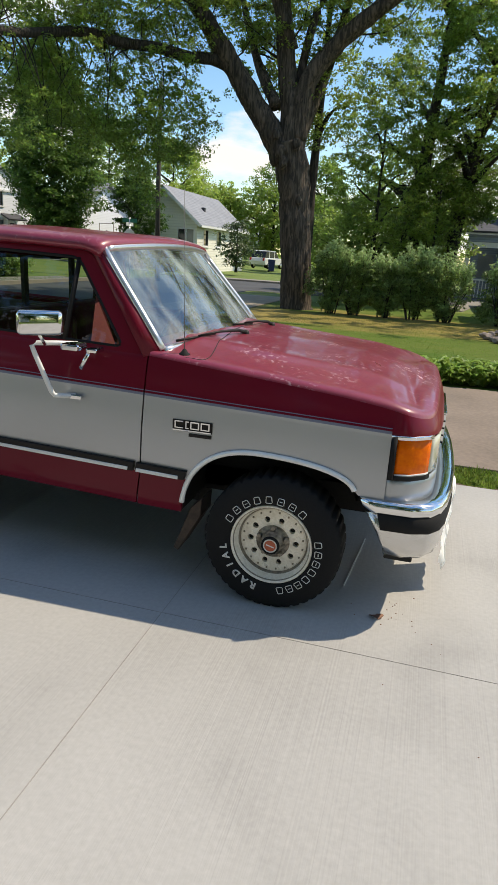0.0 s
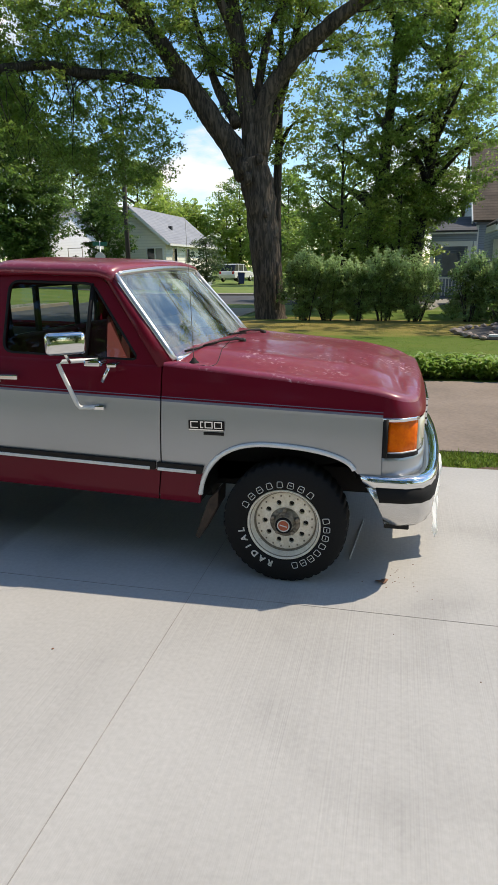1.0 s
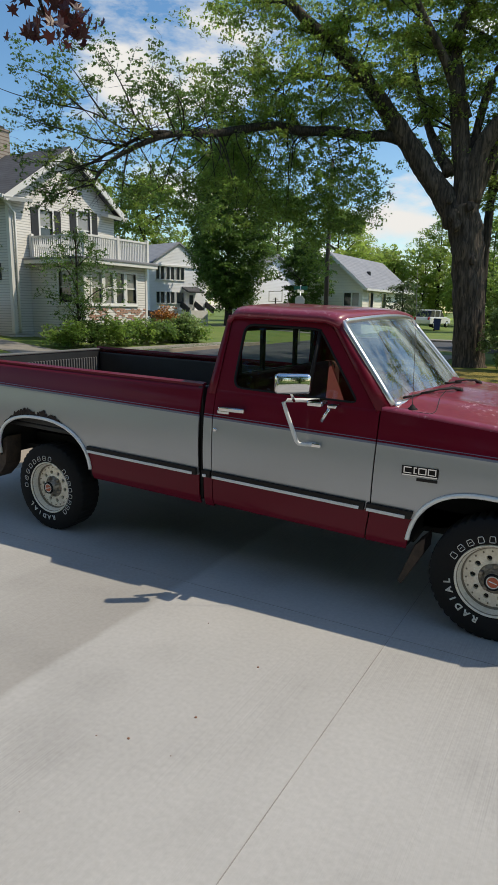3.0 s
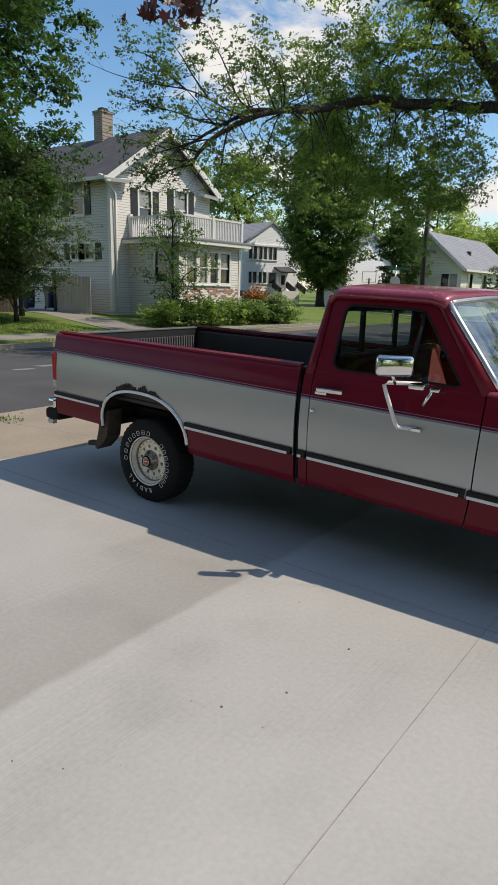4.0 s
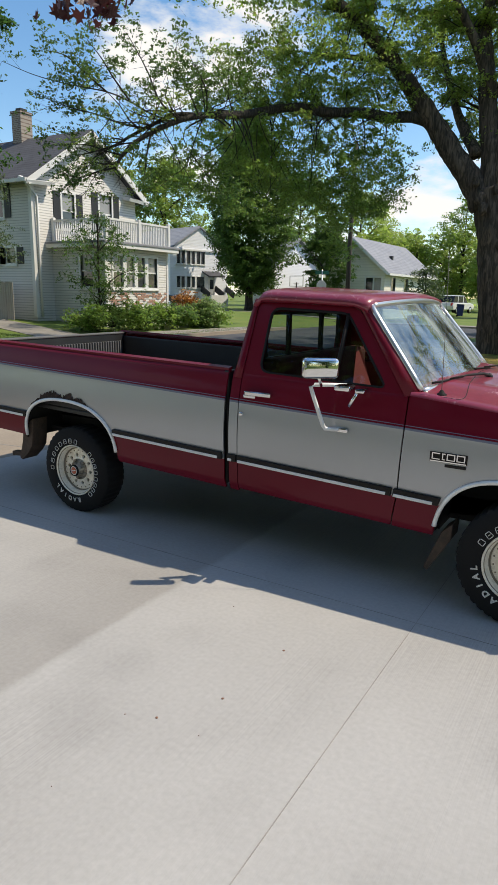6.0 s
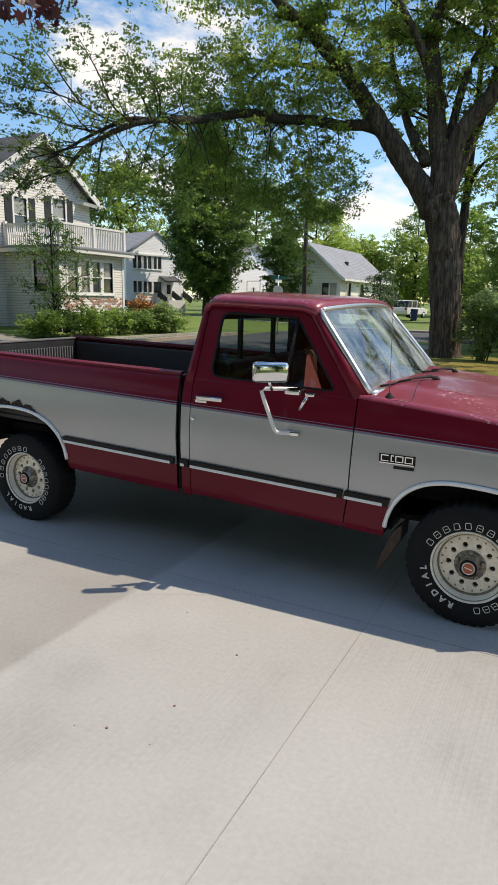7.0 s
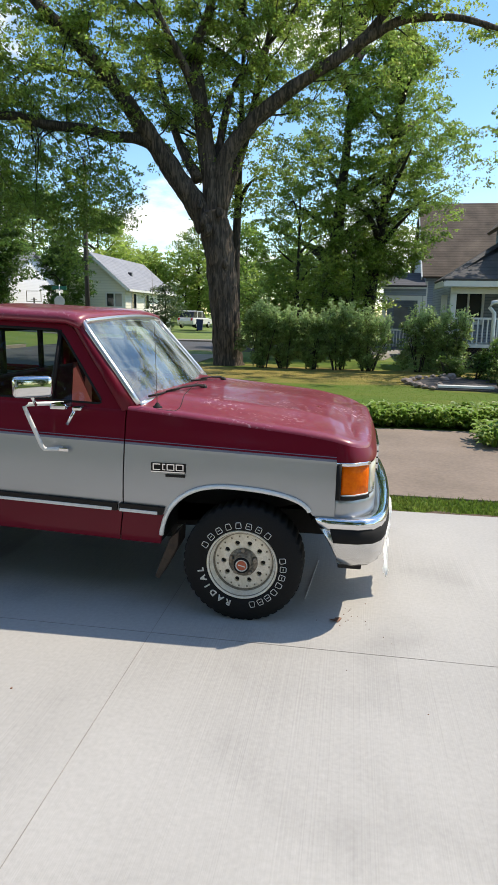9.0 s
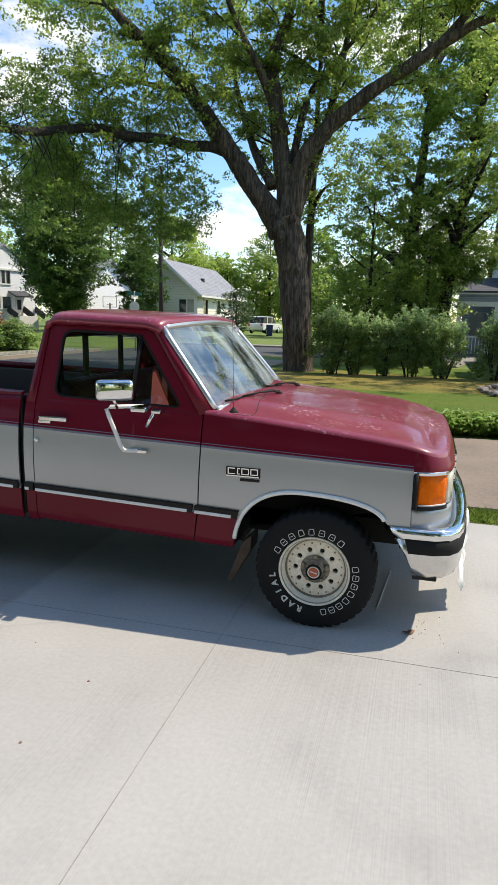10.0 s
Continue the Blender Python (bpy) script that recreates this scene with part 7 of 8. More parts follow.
# the great maple
maple = holder("maple_tree", "large old maple with a furrowed trunk and spreading limbs", "tree", at=(0, 0, 0))
rng = random.Random(21)
TB = Vector((-3.73, 18.95, -0.1))
BOUGHS = {
    "trunk": ([TB, (-3.76, 18.9, 0.7), (-3.88, 18.8, 2.05), (-4.01, 18.75, 3.35), (-4.17, 18.70, 4.45), (-4.32, 18.66, 5.1)], 0.50, 0.50),
    "left": ([(-4.40, 18.62, 4.6), (-4.95, 18.5, 5.5), (-5.50, 18.4, 6.25), (-6.13, 18.2, 7.16), (-6.74, 18.0, 8.03), (-7.37, 17.8, 8.9), (-8.09, 17.4, 9.68), (-8.6, 17.0, 10.2), (-9.21, 16.6, 10.75), (-9.7, 16.1, 11.4), (-10.2, 15.4, 12.6)], 0.41, 0.10),
    "centre": ([(-4.24, 18.68, 4.9), (-4.30, 18.7, 6.0), (-4.54, 18.75, 7.25), (-4.78, 18.85, 8.7), (-4.93, 18.9, 9.7), (-4.88, 19.0, 10.5), (-4.45, 19.1, 11.6), (-4.2, 19.2, 13.6)], 0.40, 0.10),
    "right": ([(-4.12, 18.7, 5.2), (-3.94, 18.65, 6.4), (-3.70, 18.6, 7.0), (-3.15, 18.6, 7.67), (-2.2, 18.5, 8.42), (-1.27, 18.45, 9.02), (-0.3, 18.4, 9.55), (0.55, 18.3, 10.02), (1.52, 18.2, 10.43), (2.3, 18.1, 10.45), (3.25, 17.9, 10.3), (4.3, 17.7, 9.9)], 0.35, 0.07),
    "right_upper": ([(0.2, 18.35, 9.8), (0.83, 18.4, 10.48), (1.38, 18.5, 11.13), (2.0, 18.8, 12.4)], 0.17, 0.05),
    "low": ([(-6.0, 18.25, 7.0), (-6.6, 18.0, 7.28), (-7.35, 17.3, 7.21), (-7.91, 16.6, 7.25), (-8.66, 15.7, 7.14), (-9.13, 15.0, 7.18), (-9.65, 14.2, 7.0), (-10.05, 13.2, 6.68), (-10.25, 12.3, 6.5), (-10.2, 11.6, 6.33), (-10.1, 11.1, 6.19), (-10.33, 10.5, 5.97), (-10.65, 10.0, 5.66), (-10.86, 9.5, 5.32), (-11.05, 9.2, 4.96), (-11.08, 9.0, 4.65)], 0.19, 0.035),
    "low_fork": ([(-10.1, 11.1, 6.2), (-10.42, 10.6, 6.14), (-10.74, 10.1, 5.86), (-11.13, 9.7, 5.55), (-11.43, 9.3, 5.25), (-11.92, 9.0, 5.09)], 0.07, 0.02),
    "mid": ([(-7.2, 17.85, 8.7), (-7.8, 17.6, 8.95), (-8.62, 17.2, 9.08), (-9.43, 16.8, 9.15), (-9.92, 16.4, 8.64), (-10.12, 16.2, 7.9)], 0.12, 0.03),
    "thin": ([(-4.22, 18.9, 6.7), (-3.83, 19.3, 8.9), (-3.11, 19.6, 10.0), (-2.22, 19.9, 11.1), (-1.4, 20.2, 12.3)], 0.15, 0.04),
    "inner": ([(-4.4, 18.75, 7.7), (-5.0, 18.2, 9.2), (-5.8, 17.4, 10.8), (-6.4, 16.6, 12.6)], 0.2, 0.05),
    "back": ([(-4.1, 18.9, 5.2), (-3.4, 19.6, 7.5), (-2.9, 20.4, 10.2), (-2.5, 21.0, 13.2)], 0.24, 0.06),
    "fork": ([(-4.75, 18.5, 6.1), (-5.6, 19.2, 7.5), (-6.4, 20.0, 9.4), (-7.0, 20.6, 11.4)], 0.2, 0.05),
}
kept = []
for key, (pts, r0, r1) in BOUGHS.items():
    bm, path, rad = gnarled(pts, r0, r1, 56 if key == "trunk" else 28 if r0 > 0.3 else 14, 0.07, rng, 0.85, 0.22 if key == "trunk" else 0)
    # low limbs stand as silhouettes: their shade is put into a darker bark
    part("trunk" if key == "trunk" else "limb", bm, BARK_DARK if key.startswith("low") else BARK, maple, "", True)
    if key != "trunk":
        kept.append((path, rad))
for p, r in (((-4.42, 18.12, 4.75), 0.16), ((-4.3, 18.08, 4.45), 0.14), ((-4.6, 18.1, 5.25), 0.11), ((-3.75, 18.28, 3.4), 0.10), ((-3.98, 18.2, 5.0), 0.12)):
    knob = bmesh.new()
    bmesh.ops.create_icosphere(knob, subdivisions=3, radius=r, matrix=Matrix.Translation(p) @ Matrix.Diagonal((1, 1, 1.4, 1)))
    for v in knob.verts:
        v.co += Vector((noise.noise(v.co * 6), noise.noise(v.co * 6 + Vector((9, 0, 0))), noise.noise(v.co * 6 + Vector((0, 9, 0))))) * 0.06
    part("knot", knob, BARK, maple, "", True)
bm, tips = twigs([k_ for i_, k_ in enumerate(kept) if i_ not in (4, 5)], rng, 13, 2.3, 0.35, 0.3, 3)
tagged(part("brushwood", bm, BARK_DARK, maple, "", True), kind="stuff")
low_limbs = [kept[4], kept[5]]
bm, tips2 = twigs(low_limbs, rng, 34, 1.3, 0.25, 0.15, 3, 0.06, 0.02)
tagged(part("brushwood", bm, BARK_DARK, maple, "", True), kind="stuff")
# fine branches that fan out from the low limb's tip against the sky
fan = [[(-10.4, 10.4, 5.9), (-10.93, 10.1, 6.14), (-11.25, 9.8, 6.35), (-11.76, 9.5, 6.57), (-12.67, 9.2, 6.77), (-13.63, 8.9, 7.05), (-14.45, 8.6, 7.4)],
       [(-10.26, 10.5, 5.98), (-10.43, 9.95, 6.29), (-10.42, 9.5, 6.8), (-10.39, 9.05, 7.16), (-10.28, 8.6, 7.35)],
       [(-11.25, 9.8, 6.35), (-11.62, 9.6, 6.9), (-11.62, 9.2, 7.22), (-11.47, 8.6, 7.4)],
       [(-10.7, 10.0, 5.7), (-11.55, 9.8, 5.88), (-12.13, 9.5, 6.1), (-12.71, 9.05, 6.25), (-13.4, 8.6, 6.54)],
       [(-11.05, 9.25, 5.0), (-11.6, 9.3, 5.14), (-12.3, 9.2, 5.35), (-13.2, 8.6, 5.29)],
       [(-11.08, 9.05, 4.7), (-11.6, 8.9, 4.6), (-12.1, 8.8, 4.5), (-12.7, 8.6, 4.6)],
       [(-10.1, 11.1, 6.2), (-9.7, 10.2, 6.4), (-9.4, 9.4, 6.66), (-9.0, 8.7, 6.88)],
       [(-11.76, 9.5, 6.57), (-12.3, 9.4, 7.0), (-12.7, 9.1, 7.4), (-12.95, 8.7, 7.45)],
       [(-10.7, 9.9, 5.6), (-10.6, 9.6, 5.0), (-10.4, 9.3, 4.6), (-10.2, 9.0, 4.2)],
       [(-10.2, 11.6, 6.33), (-9.5, 10.6, 6.5), (-9.1, 9.8, 6.6), (-8.7, 9.0, 6.6)]]
fan_limbs = []
for q in fan:
    b_, p_, r_ = gnarled(q, 0.028, 0.006, 6, 0.05, rng)
    part("branch", b_, BARK_DARK, maple, "", True)
    fan_limbs.append((p_, r_))
bm, fan_tips = twigs(fan_limbs, rng, 13, 0.75, 0.15, 0.25, 3, 0.03, 0.009)
tagged(part("brushwood", bm, BARK_DARK, maple, "", True), kind="stuff")
# dark leaves carry the shadow side of these sprays in their colour
leaf_cloud("fan_sprays", [p for i, p in enumerate(fan_tips) if i % 4], 0.16, 13, 0.070, LEAF_DARK, maple, 0.1, 0.5, tufts=4)
# hanging sprays under the low limb
hang = []
for _ in range(26):
    i = rng.randrange(10, 46)
    p = kept[4][0][min(i, len(kept[4][0]) - 1)]
    hang.append(([p, p + Vector((rng.gauss(0, 0.4), rng.gauss(0.2, 0.5), -0.6)), p + Vector((rng.gauss(0, 0.6), rng.gauss(0.3, 0.8), rng.uniform(-2.6, -1.2)))]))
for q in hang:
    part("hanging_branch", tube(smooth_path(q, 4), [0.025 - 0.0025 * i for i in range(9)], 5), BARK_DARK, maple, "", True)
htips = [Vector(q[0]).lerp(q[2], rng.uniform(0.25, 1.05)) + Vector((rng.gauss(0, 0.4), rng.gauss(0, 0.4), rng.gauss(0, 0.2))) for q in hang for _ in range(4)]
leaf_cloud("crown", tips[::2], 0.34, 150, 0.092, LEAF, maple, 0.15, 0.55, "airy crown of green leaves")
tips2 = [p for i, p in enumerate(tips2) if p.y > 13.2 or ((p.z > 5.3 or p.y < 10.2) and i % 3 == 0)]
leaf_cloud("low_sprays", tips2[::2], 0.24, 44, 0.072, LEAF, maple, 0.2, 0.6)
leaf_cloud("hanging_sprays", htips[::2], 0.38, 170, 0.09, LEAF_MID, maple, 0.3, 0.9)
# upper crown, above the limbs
top = []
for _ in range(150):
    u = rng.uniform(0, 2 * math.pi)
    r = math.sqrt(rng.random())
    x, y = -3.8 + 9.5 * r * math.cos(u), 18.2 + 6.5 * r * math.sin(u)
    z = 10.0 + 4.6 * math.sqrt(max(0, 1 - r * r)) * rng.uniform(0.2, 1.0)
    top.append((x, y, z))
leaf_cloud("upper_crown", top, 0.55, 130, 0.100, LEAF, maple, 0.1, 0.6)
# drooping foliage on the left of the crown, and sprays along the top of the low limb
droop = []
for _ in range(90):
    x, y = rng.uniform(-11.2, -7.0), rng.uniform(15.4, 19.6)
    w = 1 - abs(x + 9.0) / 2.6
    droop.append((x, y, 7.4 - rng.random() ** 0.8 * (1.2 + 3.0 * max(0.1, w))))
for _ in range(60):
    x = rng.uniform(-12.8, -10.0)
    droop.append((x, rng.uniform(14.0, 17.0), rng.uniform(4.4 + 0.8 * max(0, -11.6 - x), 8.6)))
leaf_cloud("drooping_sprays", droop, 0.46, 230, 0.090, LEAF_MID, maple, 0.25, 0.8)
over = []
for _ in range(120):
    p = kept[4][0][rng.randrange(6, 38)]
    over.append((p.x + rng.gauss(0, 0.8), p.y + rng.gauss(0.4, 0.8), p.z + abs(rng.gauss(0, 1.0)) + 0.2))
for _ in range(130):
    over.append((rng.uniform(-11.5, -5.5), rng.uniform(13, 18.5), rng.uniform(8.0, 12.0)))
leaf_cloud("limb_sprays", over, 0.36, 90, 0.085, LEAF, maple, 0.15, 0.6)
# yellower leaves put sunlight on parts of the crown into the colour
accent = [t for i, t in enumerate(tips) if i % 9 == 0]
leaf_cloud("sunlit_sprays", accent, 0.34, 140, 0.088, LEAF_YELLOW, maple, 0.1, 0.6)


def tree(x, y, z, height, radius, seed, leaf, trunk_r=0.2, clear=0.3, clusters=90, count=90, size=0.2, puff=0.9, label="", shape=1.0, bark=None,
         lean=(0, 0), flat=0.75, name="tree", limbs=9):
    """A broadleaf tree: tapered trunk, limbs to the crown's parts, and an uneven crown of small leaves."""
    rg = random.Random(seed)
    t = holder(name, label, "tree", at=(x, y, z))
    ht = height * 0.92
    bm, path, rad = gnarled([(0, 0, -0.1), (lean[0] * 0.3, lean[1] * 0.3, ht * 0.3), (lean[0] * 0.7, lean[1] * 0.7, ht * 0.65), (lean[0], lean[1], ht)],
                            trunk_r, 0.03, 10, 0.05, rg, 0.8, 0.3)
    part("trunk", bm, bark or BARK_DARK, t, "", True)
    cz, rz = height * (clear + 1) / 2, height * (1 - clear) / 2
    cs, sp = [], []
    for i in range(clusters):
        u, w = rg.uniform(0, 2 * math.pi), rg.uniform(-1, 1)
        k = rg.random() ** 0.4
        prof = math.sqrt(max(0, 1 - w * w)) * (1 + 0.25 * math.sin(3 * u + seed)) * (shape + (1 - shape) * (1 - w) * 0.5)
        c = Vector((lean[0] * 0.7 + radius * prof * k * math.cos(u), lean[1] * 0.7 + radius * prof * k * math.sin(u), cz + rz * w * (0.9 + 0.2 * rg.random())))
        cs.append(c)
        sp.append(puff * rg.uniform(0.6, 1.25))
        if i < limbs:
            low_z = [k_ for k_, p_ in enumerate(path) if p_.z < c.z - 0.35 * (c.xy - p_.xy).length - 0.3]
            a = path[low_z[-1] if low_z else 1]
            if not low_z:
                continue
            c = a.lerp(c, 0.86)
            mid = a.lerp(c, 0.5) + Vector((0, 0, rg.uniform(-0.1, 0.5)))
            part("limb", tube(smooth_path([a, mid, c], 4), [trunk_r * 0.42 * (1 - j / 9) + 0.008 for j in range(9)], 6), bark or BARK_DARK, t, "", True)
    leaf_cloud("crown", cs, sp, count, size, leaf, t, 0.12, flat)
    return t


# second stem close behind the maple, and the airy trees beyond the hedge
tree(-3.95, 20.7, 0, 14, 3.6, 3, LEAF, 0.26, 0.40, 150, 120, 0.11, 0.5, "slender tree with a straight dark trunk behind the maple", lean=(0.3, 0.2))
tree(-0.7, 26.8, 0, 15.5, 3.9, 5, LEAF, 0.54, 0.16, 290, 230, 0.105, 0.52, "tall airy tree behind the hedge", lean=(0.9, 0.3), limbs=22)
tree(1.0, 26.6, 0, 13.0, 3.2, 6, LEAF_MID, 0.40, 0.29, 270, 230, 0.105, 0.52, "leaning multi-stemmed tree behind the hedge", lean=(1.2, 0.2), limbs=20)
tree(-1.8, 24.0, 0, 7.0, 2.0, 8, LEAF_YELLOW, 0.12, 0.12, 110, 120, 0.105, 0.4, "young yellow-green tree behind the hedge", limbs=10)
tree(0.5, 25.0, 0, 5.2, 1.6, 9, LEAF, 0.12, 0.12, 120, 85, 0.115, 0.4, "small leafy tree behind the hedge", limbs=10)
for i, (x, y, h) in enumerate(((-3.9, 31.0, 4.2), (-2.4, 30.0, 4.8), (-0.9, 31.5, 4.4), (0.3, 30.0, 4.6))):
    tree(x, y, 0, h, 1.6, 12 + 40 * i, LEAF_MID if i % 2 else LEAF_YELLOW, 0.12, 0.03, 110, 110, 0.14, 0.5, "low dense understorey tree behind the hedge", limbs=6)
tree(8.2, 21.5, 0, 13.0, 4.4, 14, LEAF, 0.3, 0.42, 110, 90, 0.12, 0.55, "broad tree beside the grey house porch")
# street trees across the road
tree(-26.6, 41.0, 0.4, 13.6, 3.7, 31, LEAF_DARK, 0.34, 0.14, 330, 200, 0.21, 0.95, "dense dark green street tree", shape=0.62)
tree(-20.0, 41.0, 0.4, 6.2, 1.75, 33, LEAF_DARK, 0.16, 0.04, 130, 170, 0.17, 0.55, "small dark tree against a white wall")
tree(-13.6, 44.6, 0.3, 3.3, 1.3, 34, LEAF_BLUE, 0.1, 0.08, 45, 80, 0.16, 0.5, "pale flowering shrub tree beside the pale house")
tree(-9.6, 58.0, 0.2, 9.5, 2.4, 35, LEAF_MID, 0.2, 0.10, 110, 120, 0.22, 0.8, "dark tree down the street")
# trees by the cream house
tree(-21.9, 5.4, 0.3, 15.5, 5.2, 41, LEAF_DEEP, 0.3, 0.10, 640, 230, 0.150, 0.70, "tall dense green maple across the street", limbs=14, lean=(1.0, 2.4))
tree(-21.6, 10.7, 0.4, 6.3, 2.9, 42, LEAF_BLUE, 0.08, 0.16, 230, 190, 0.085, 0.5, "small grey-green ornamental tree by the drive", limbs=14)
tree(-22.2, 9.5, 0.4, 5.2, 2.3, 43, LEAF_BLUE, 0.07, 0.16, 210, 190, 0.085, 0.5, "small grey-green ornamental tree by the drive", limbs=12)
tree(-23.5, 12.2, 0.5, 6.5, 2.0, 46, LEAF_YELLOW, 0.1, 0.3, 70, 110, 0.11, 0.6, "young yellow-green tree by the drive", limbs=10)
tree(-18.9, 16.4, 0.5, 4.2, 1.5, 44, LEAF_DARK, 0.05, 0.06, 120, 46, 0.10, 0.36, "thin multi-stemmed shrub before the porch", limbs=24)
tree(-46.0, 55.0, 0.6, 14.5, 5.6, 45, LEAF, 0.35, 0.2, 150, 150, 0.30, 1.2, "big green tree behind the white house")
tree(-53.0, 52.0, 0.6, 15.5, 5.4, 47, LEAF, 0.35, 0.2, 150, 150, 0.30, 1.2, "big green tree behind the white house")

# unseen trees added behind the camera, to darken reflections and cut skylight
for i, (x, y) in enumerate(((-10, -15), (-4.5, -17), (1.5, -16.5), (7, -16), (13, -12))):
    tree(x, y, 0, 15.5 + i % 3, 4.0, 120 + i, LEAF_DARK, 0.3, 0.10, 120, 90, 0.40, 1.4, "unseen green tree added behind the driveway to darken reflections", limbs=6)

# far woods close the view all round
woods_c, woods_s = [], []
rng = random.Random(77)
for i in range(64):
    a = 2 * math.pi * i / 64 + rng.uniform(-0.03, 0.03)
    d = rng.uniform(85, 120)
    h, w = rng.uniform(8, 15), rng.uniform(4, 7)
    cx, cy = d * math.sin(a), d * math.cos(a)
    for _ in range(26):
        u, v = rng.uniform(0, 2 * math.pi), rng.random()
        k = math.sqrt(max(0.02, 1 - (2 * v - 0.9) ** 2)) * rng.random() ** 0.4
        woods_c.append((cx + w * k * math.cos(u), cy + w * k * math.sin(u), 0.5 + h * v))
        woods_s.append(rng.uniform(1.0, 2.0))
tagged(leaf_cloud("woods", woods_c, woods_s, 42, 0.62, LEAF_YELLOW, None, 0.05, 0.8), "distant sunlit trees closing the streets", "trees", kind="stuff")
tree(-27.5, 66, 0.5, 12.0, 4.5, 61, LEAF_YELLOW, 0.4, 0.15, 110, 120, 0.30, 1.3, "bright yellow-green tree beyond the pale house")
tree(-20.0, 82, 0.5, 13.5, 3.4, 62, LEAF_YELLOW, 0.3, 0.12, 110, 90, 0.28, 0.9, "tall airy tree in the distance")
tree(-33.0, 62, 0.5, 13.0, 5.0, 63, LEAF, 0.4, 0.15, 110, 120, 0.30, 1.3, "green tree beyond the pale house")
for i, (x, y, h) in enumerate(((-25.3, 80, 8.5), (-22.8, 86, 9.5), (-28.5, 84, 9.0))):
    tree(x, y, 0.5, h, 3.4, 65 + i, LEAF_YELLOW, 0.3, 0.04, 90, 100, 0.32, 1.1, "bright yellow-green tree in the distance", limbs=4)
tree(-15.0, 78, 0.5, 8.0, 4.0, 64, LEAF_YELLOW, 0.3, 0.06, 100, 100, 0.32, 1.1, "bright yellow-green tree at the end of the street")

# dark red maple over the camera: trunk behind, sprays overhead
red = holder("red_maple_tree", "dark red leaved maple whose branch tips hang over the drive", "tree", at=(0, 0, 0))
bm, path, rad = gnarled([(-1.6, -8.2, -0.1), (-1.6, -8.1, 1.8), (-1.7, -7.6, 3.4), (-1.8, -7.0, 5.2)], 0.2, 0.1, 12, 0.06, rng, 0.8, 0.3)
part("trunk", bm, BARK_DARK, red, "", True)
rl = [[(-1.7, -7.6, 3.4), (-1.9, -5.6, 5.0), (-2.2, -3.0, 5.0), (-2.45, -1.1, 4.0), (-2.45, -0.72, 3.3)], [(-1.7, -7.4, 3.8), (-0.6, -5.4, 5.3), (0.3, -3.2, 5.0), (0.7, -1.8, 4.0), (0.70, -1.42, 3.6)],
      [(-1.8, -7.0, 5.2), (-2.6, -6.4, 6.6), (-3.4, -6.0, 7.6)]]
for q in rl:
    b_, p_, r_ = gnarled(q, 0.07, 0.008, 8, 0.04, rng)
    part("limb", b_, BARK_DARK, red, "", True)


def maple_leaf(size):
    """A pointed five-lobed leaf."""
    out = []
    for k, (ang, r) in enumerate(((-90, 0.10), (-52, 0.55), (-25, 0.30), (5, 0.85), (32, 0.42), (62, 0.80), (76, 0.62), (90, 1.0), (104, 0.62), (118, 0.80), (148, 0.42), (175, 0.85), (205, 0.30), (232, 0.55))):
        out.append((r * size * math.cos(radians(ang)), r * size * math.sin(radians(ang)), -0.12 * size * r * r))
    me = mesh_of("leaf", [(0, 0, 0)] + out, [(0, i, i % 14 + 1) for i in range(1, 15)], LEAF_MAROON)
    return me


lm = [maple_leaf(s) for s in (0.05, 0.062, 0.072)]
for (cx, cy, cz), n, spread in (((-2.40, -0.70, 3.22), 70, 0.12), ((0.76, -1.36, 3.5), 24, 0.055)):
    for i in range(n):
        q = part("leaf", lm[i % 3], None, red)
        q.matrix_local = Matrix.Translation((cx + rng.gauss(0, spread), cy + rng.gauss(0, spread), cz + rng.gauss(0.06, spread * 0.7))) @ \
            Euler((rng.uniform(1.2, 2.6), rng.uniform(-0.6, 0.6), rng.uniform(0, 6.28))).to_matrix().to_4x4()
leaf_cloud("crown", [(-2.0 + rng.gauss(0, 1.2), -6.8 + rng.gauss(0, 0.9), 6.3 + rng.gauss(0, 1.0)) for _ in range(60)], 0.7, 50, 0.13, LEAF_MAROON, red)

# ---- hedge, ground cover, bed, shrubs ----
def shrub(x, y, z, w, h, seed, leaf, label, stems=6, bare=0.35, count=70, clusters=34, size=0.085, puff=0.34, group="", cat="shrub", name="shrub"):
    rg = random.Random(seed)
    s = holder(name, label, cat, group, at=(x, y, z))
    cs = []
    for i in range(stems):
        a = rg.uniform(0, 6.28)
        f = Vector((rg.gauss(0, 0.10), rg.gauss(0, 0.08), -0.03))
        e = Vector((w * 0.4 * math.cos(a), w * 0.3 * math.sin(a), h * rg.uniform(0.7, 0.95)))
        part("stem", tube(smooth_path([f, f.lerp(e, 0.5) + Vector((0, 0, 0.12)), e], 3), [0.03 - 0.0035 * j for j in range(7)], 6), BARK_DARK, s, "", True)
    for i in range(clusters):
        a, k, v = rg.uniform(0, 6.28), rg.random() ** 0.5, rg.random()
        r = math.sqrt(max(0.08, 1 - (2 * v - 0.9) ** 2))
        cs.append((w * 0.5 * k * r * math.cos(a), w * 0.4 * k * r * math.sin(a), h * (bare + (1 - bare) * v) * rg.uniform(0.92, 1.06)))
    leaf_cloud("foliage", cs, puff, count, size, leaf, s, 0.05, 0.8)
    return s


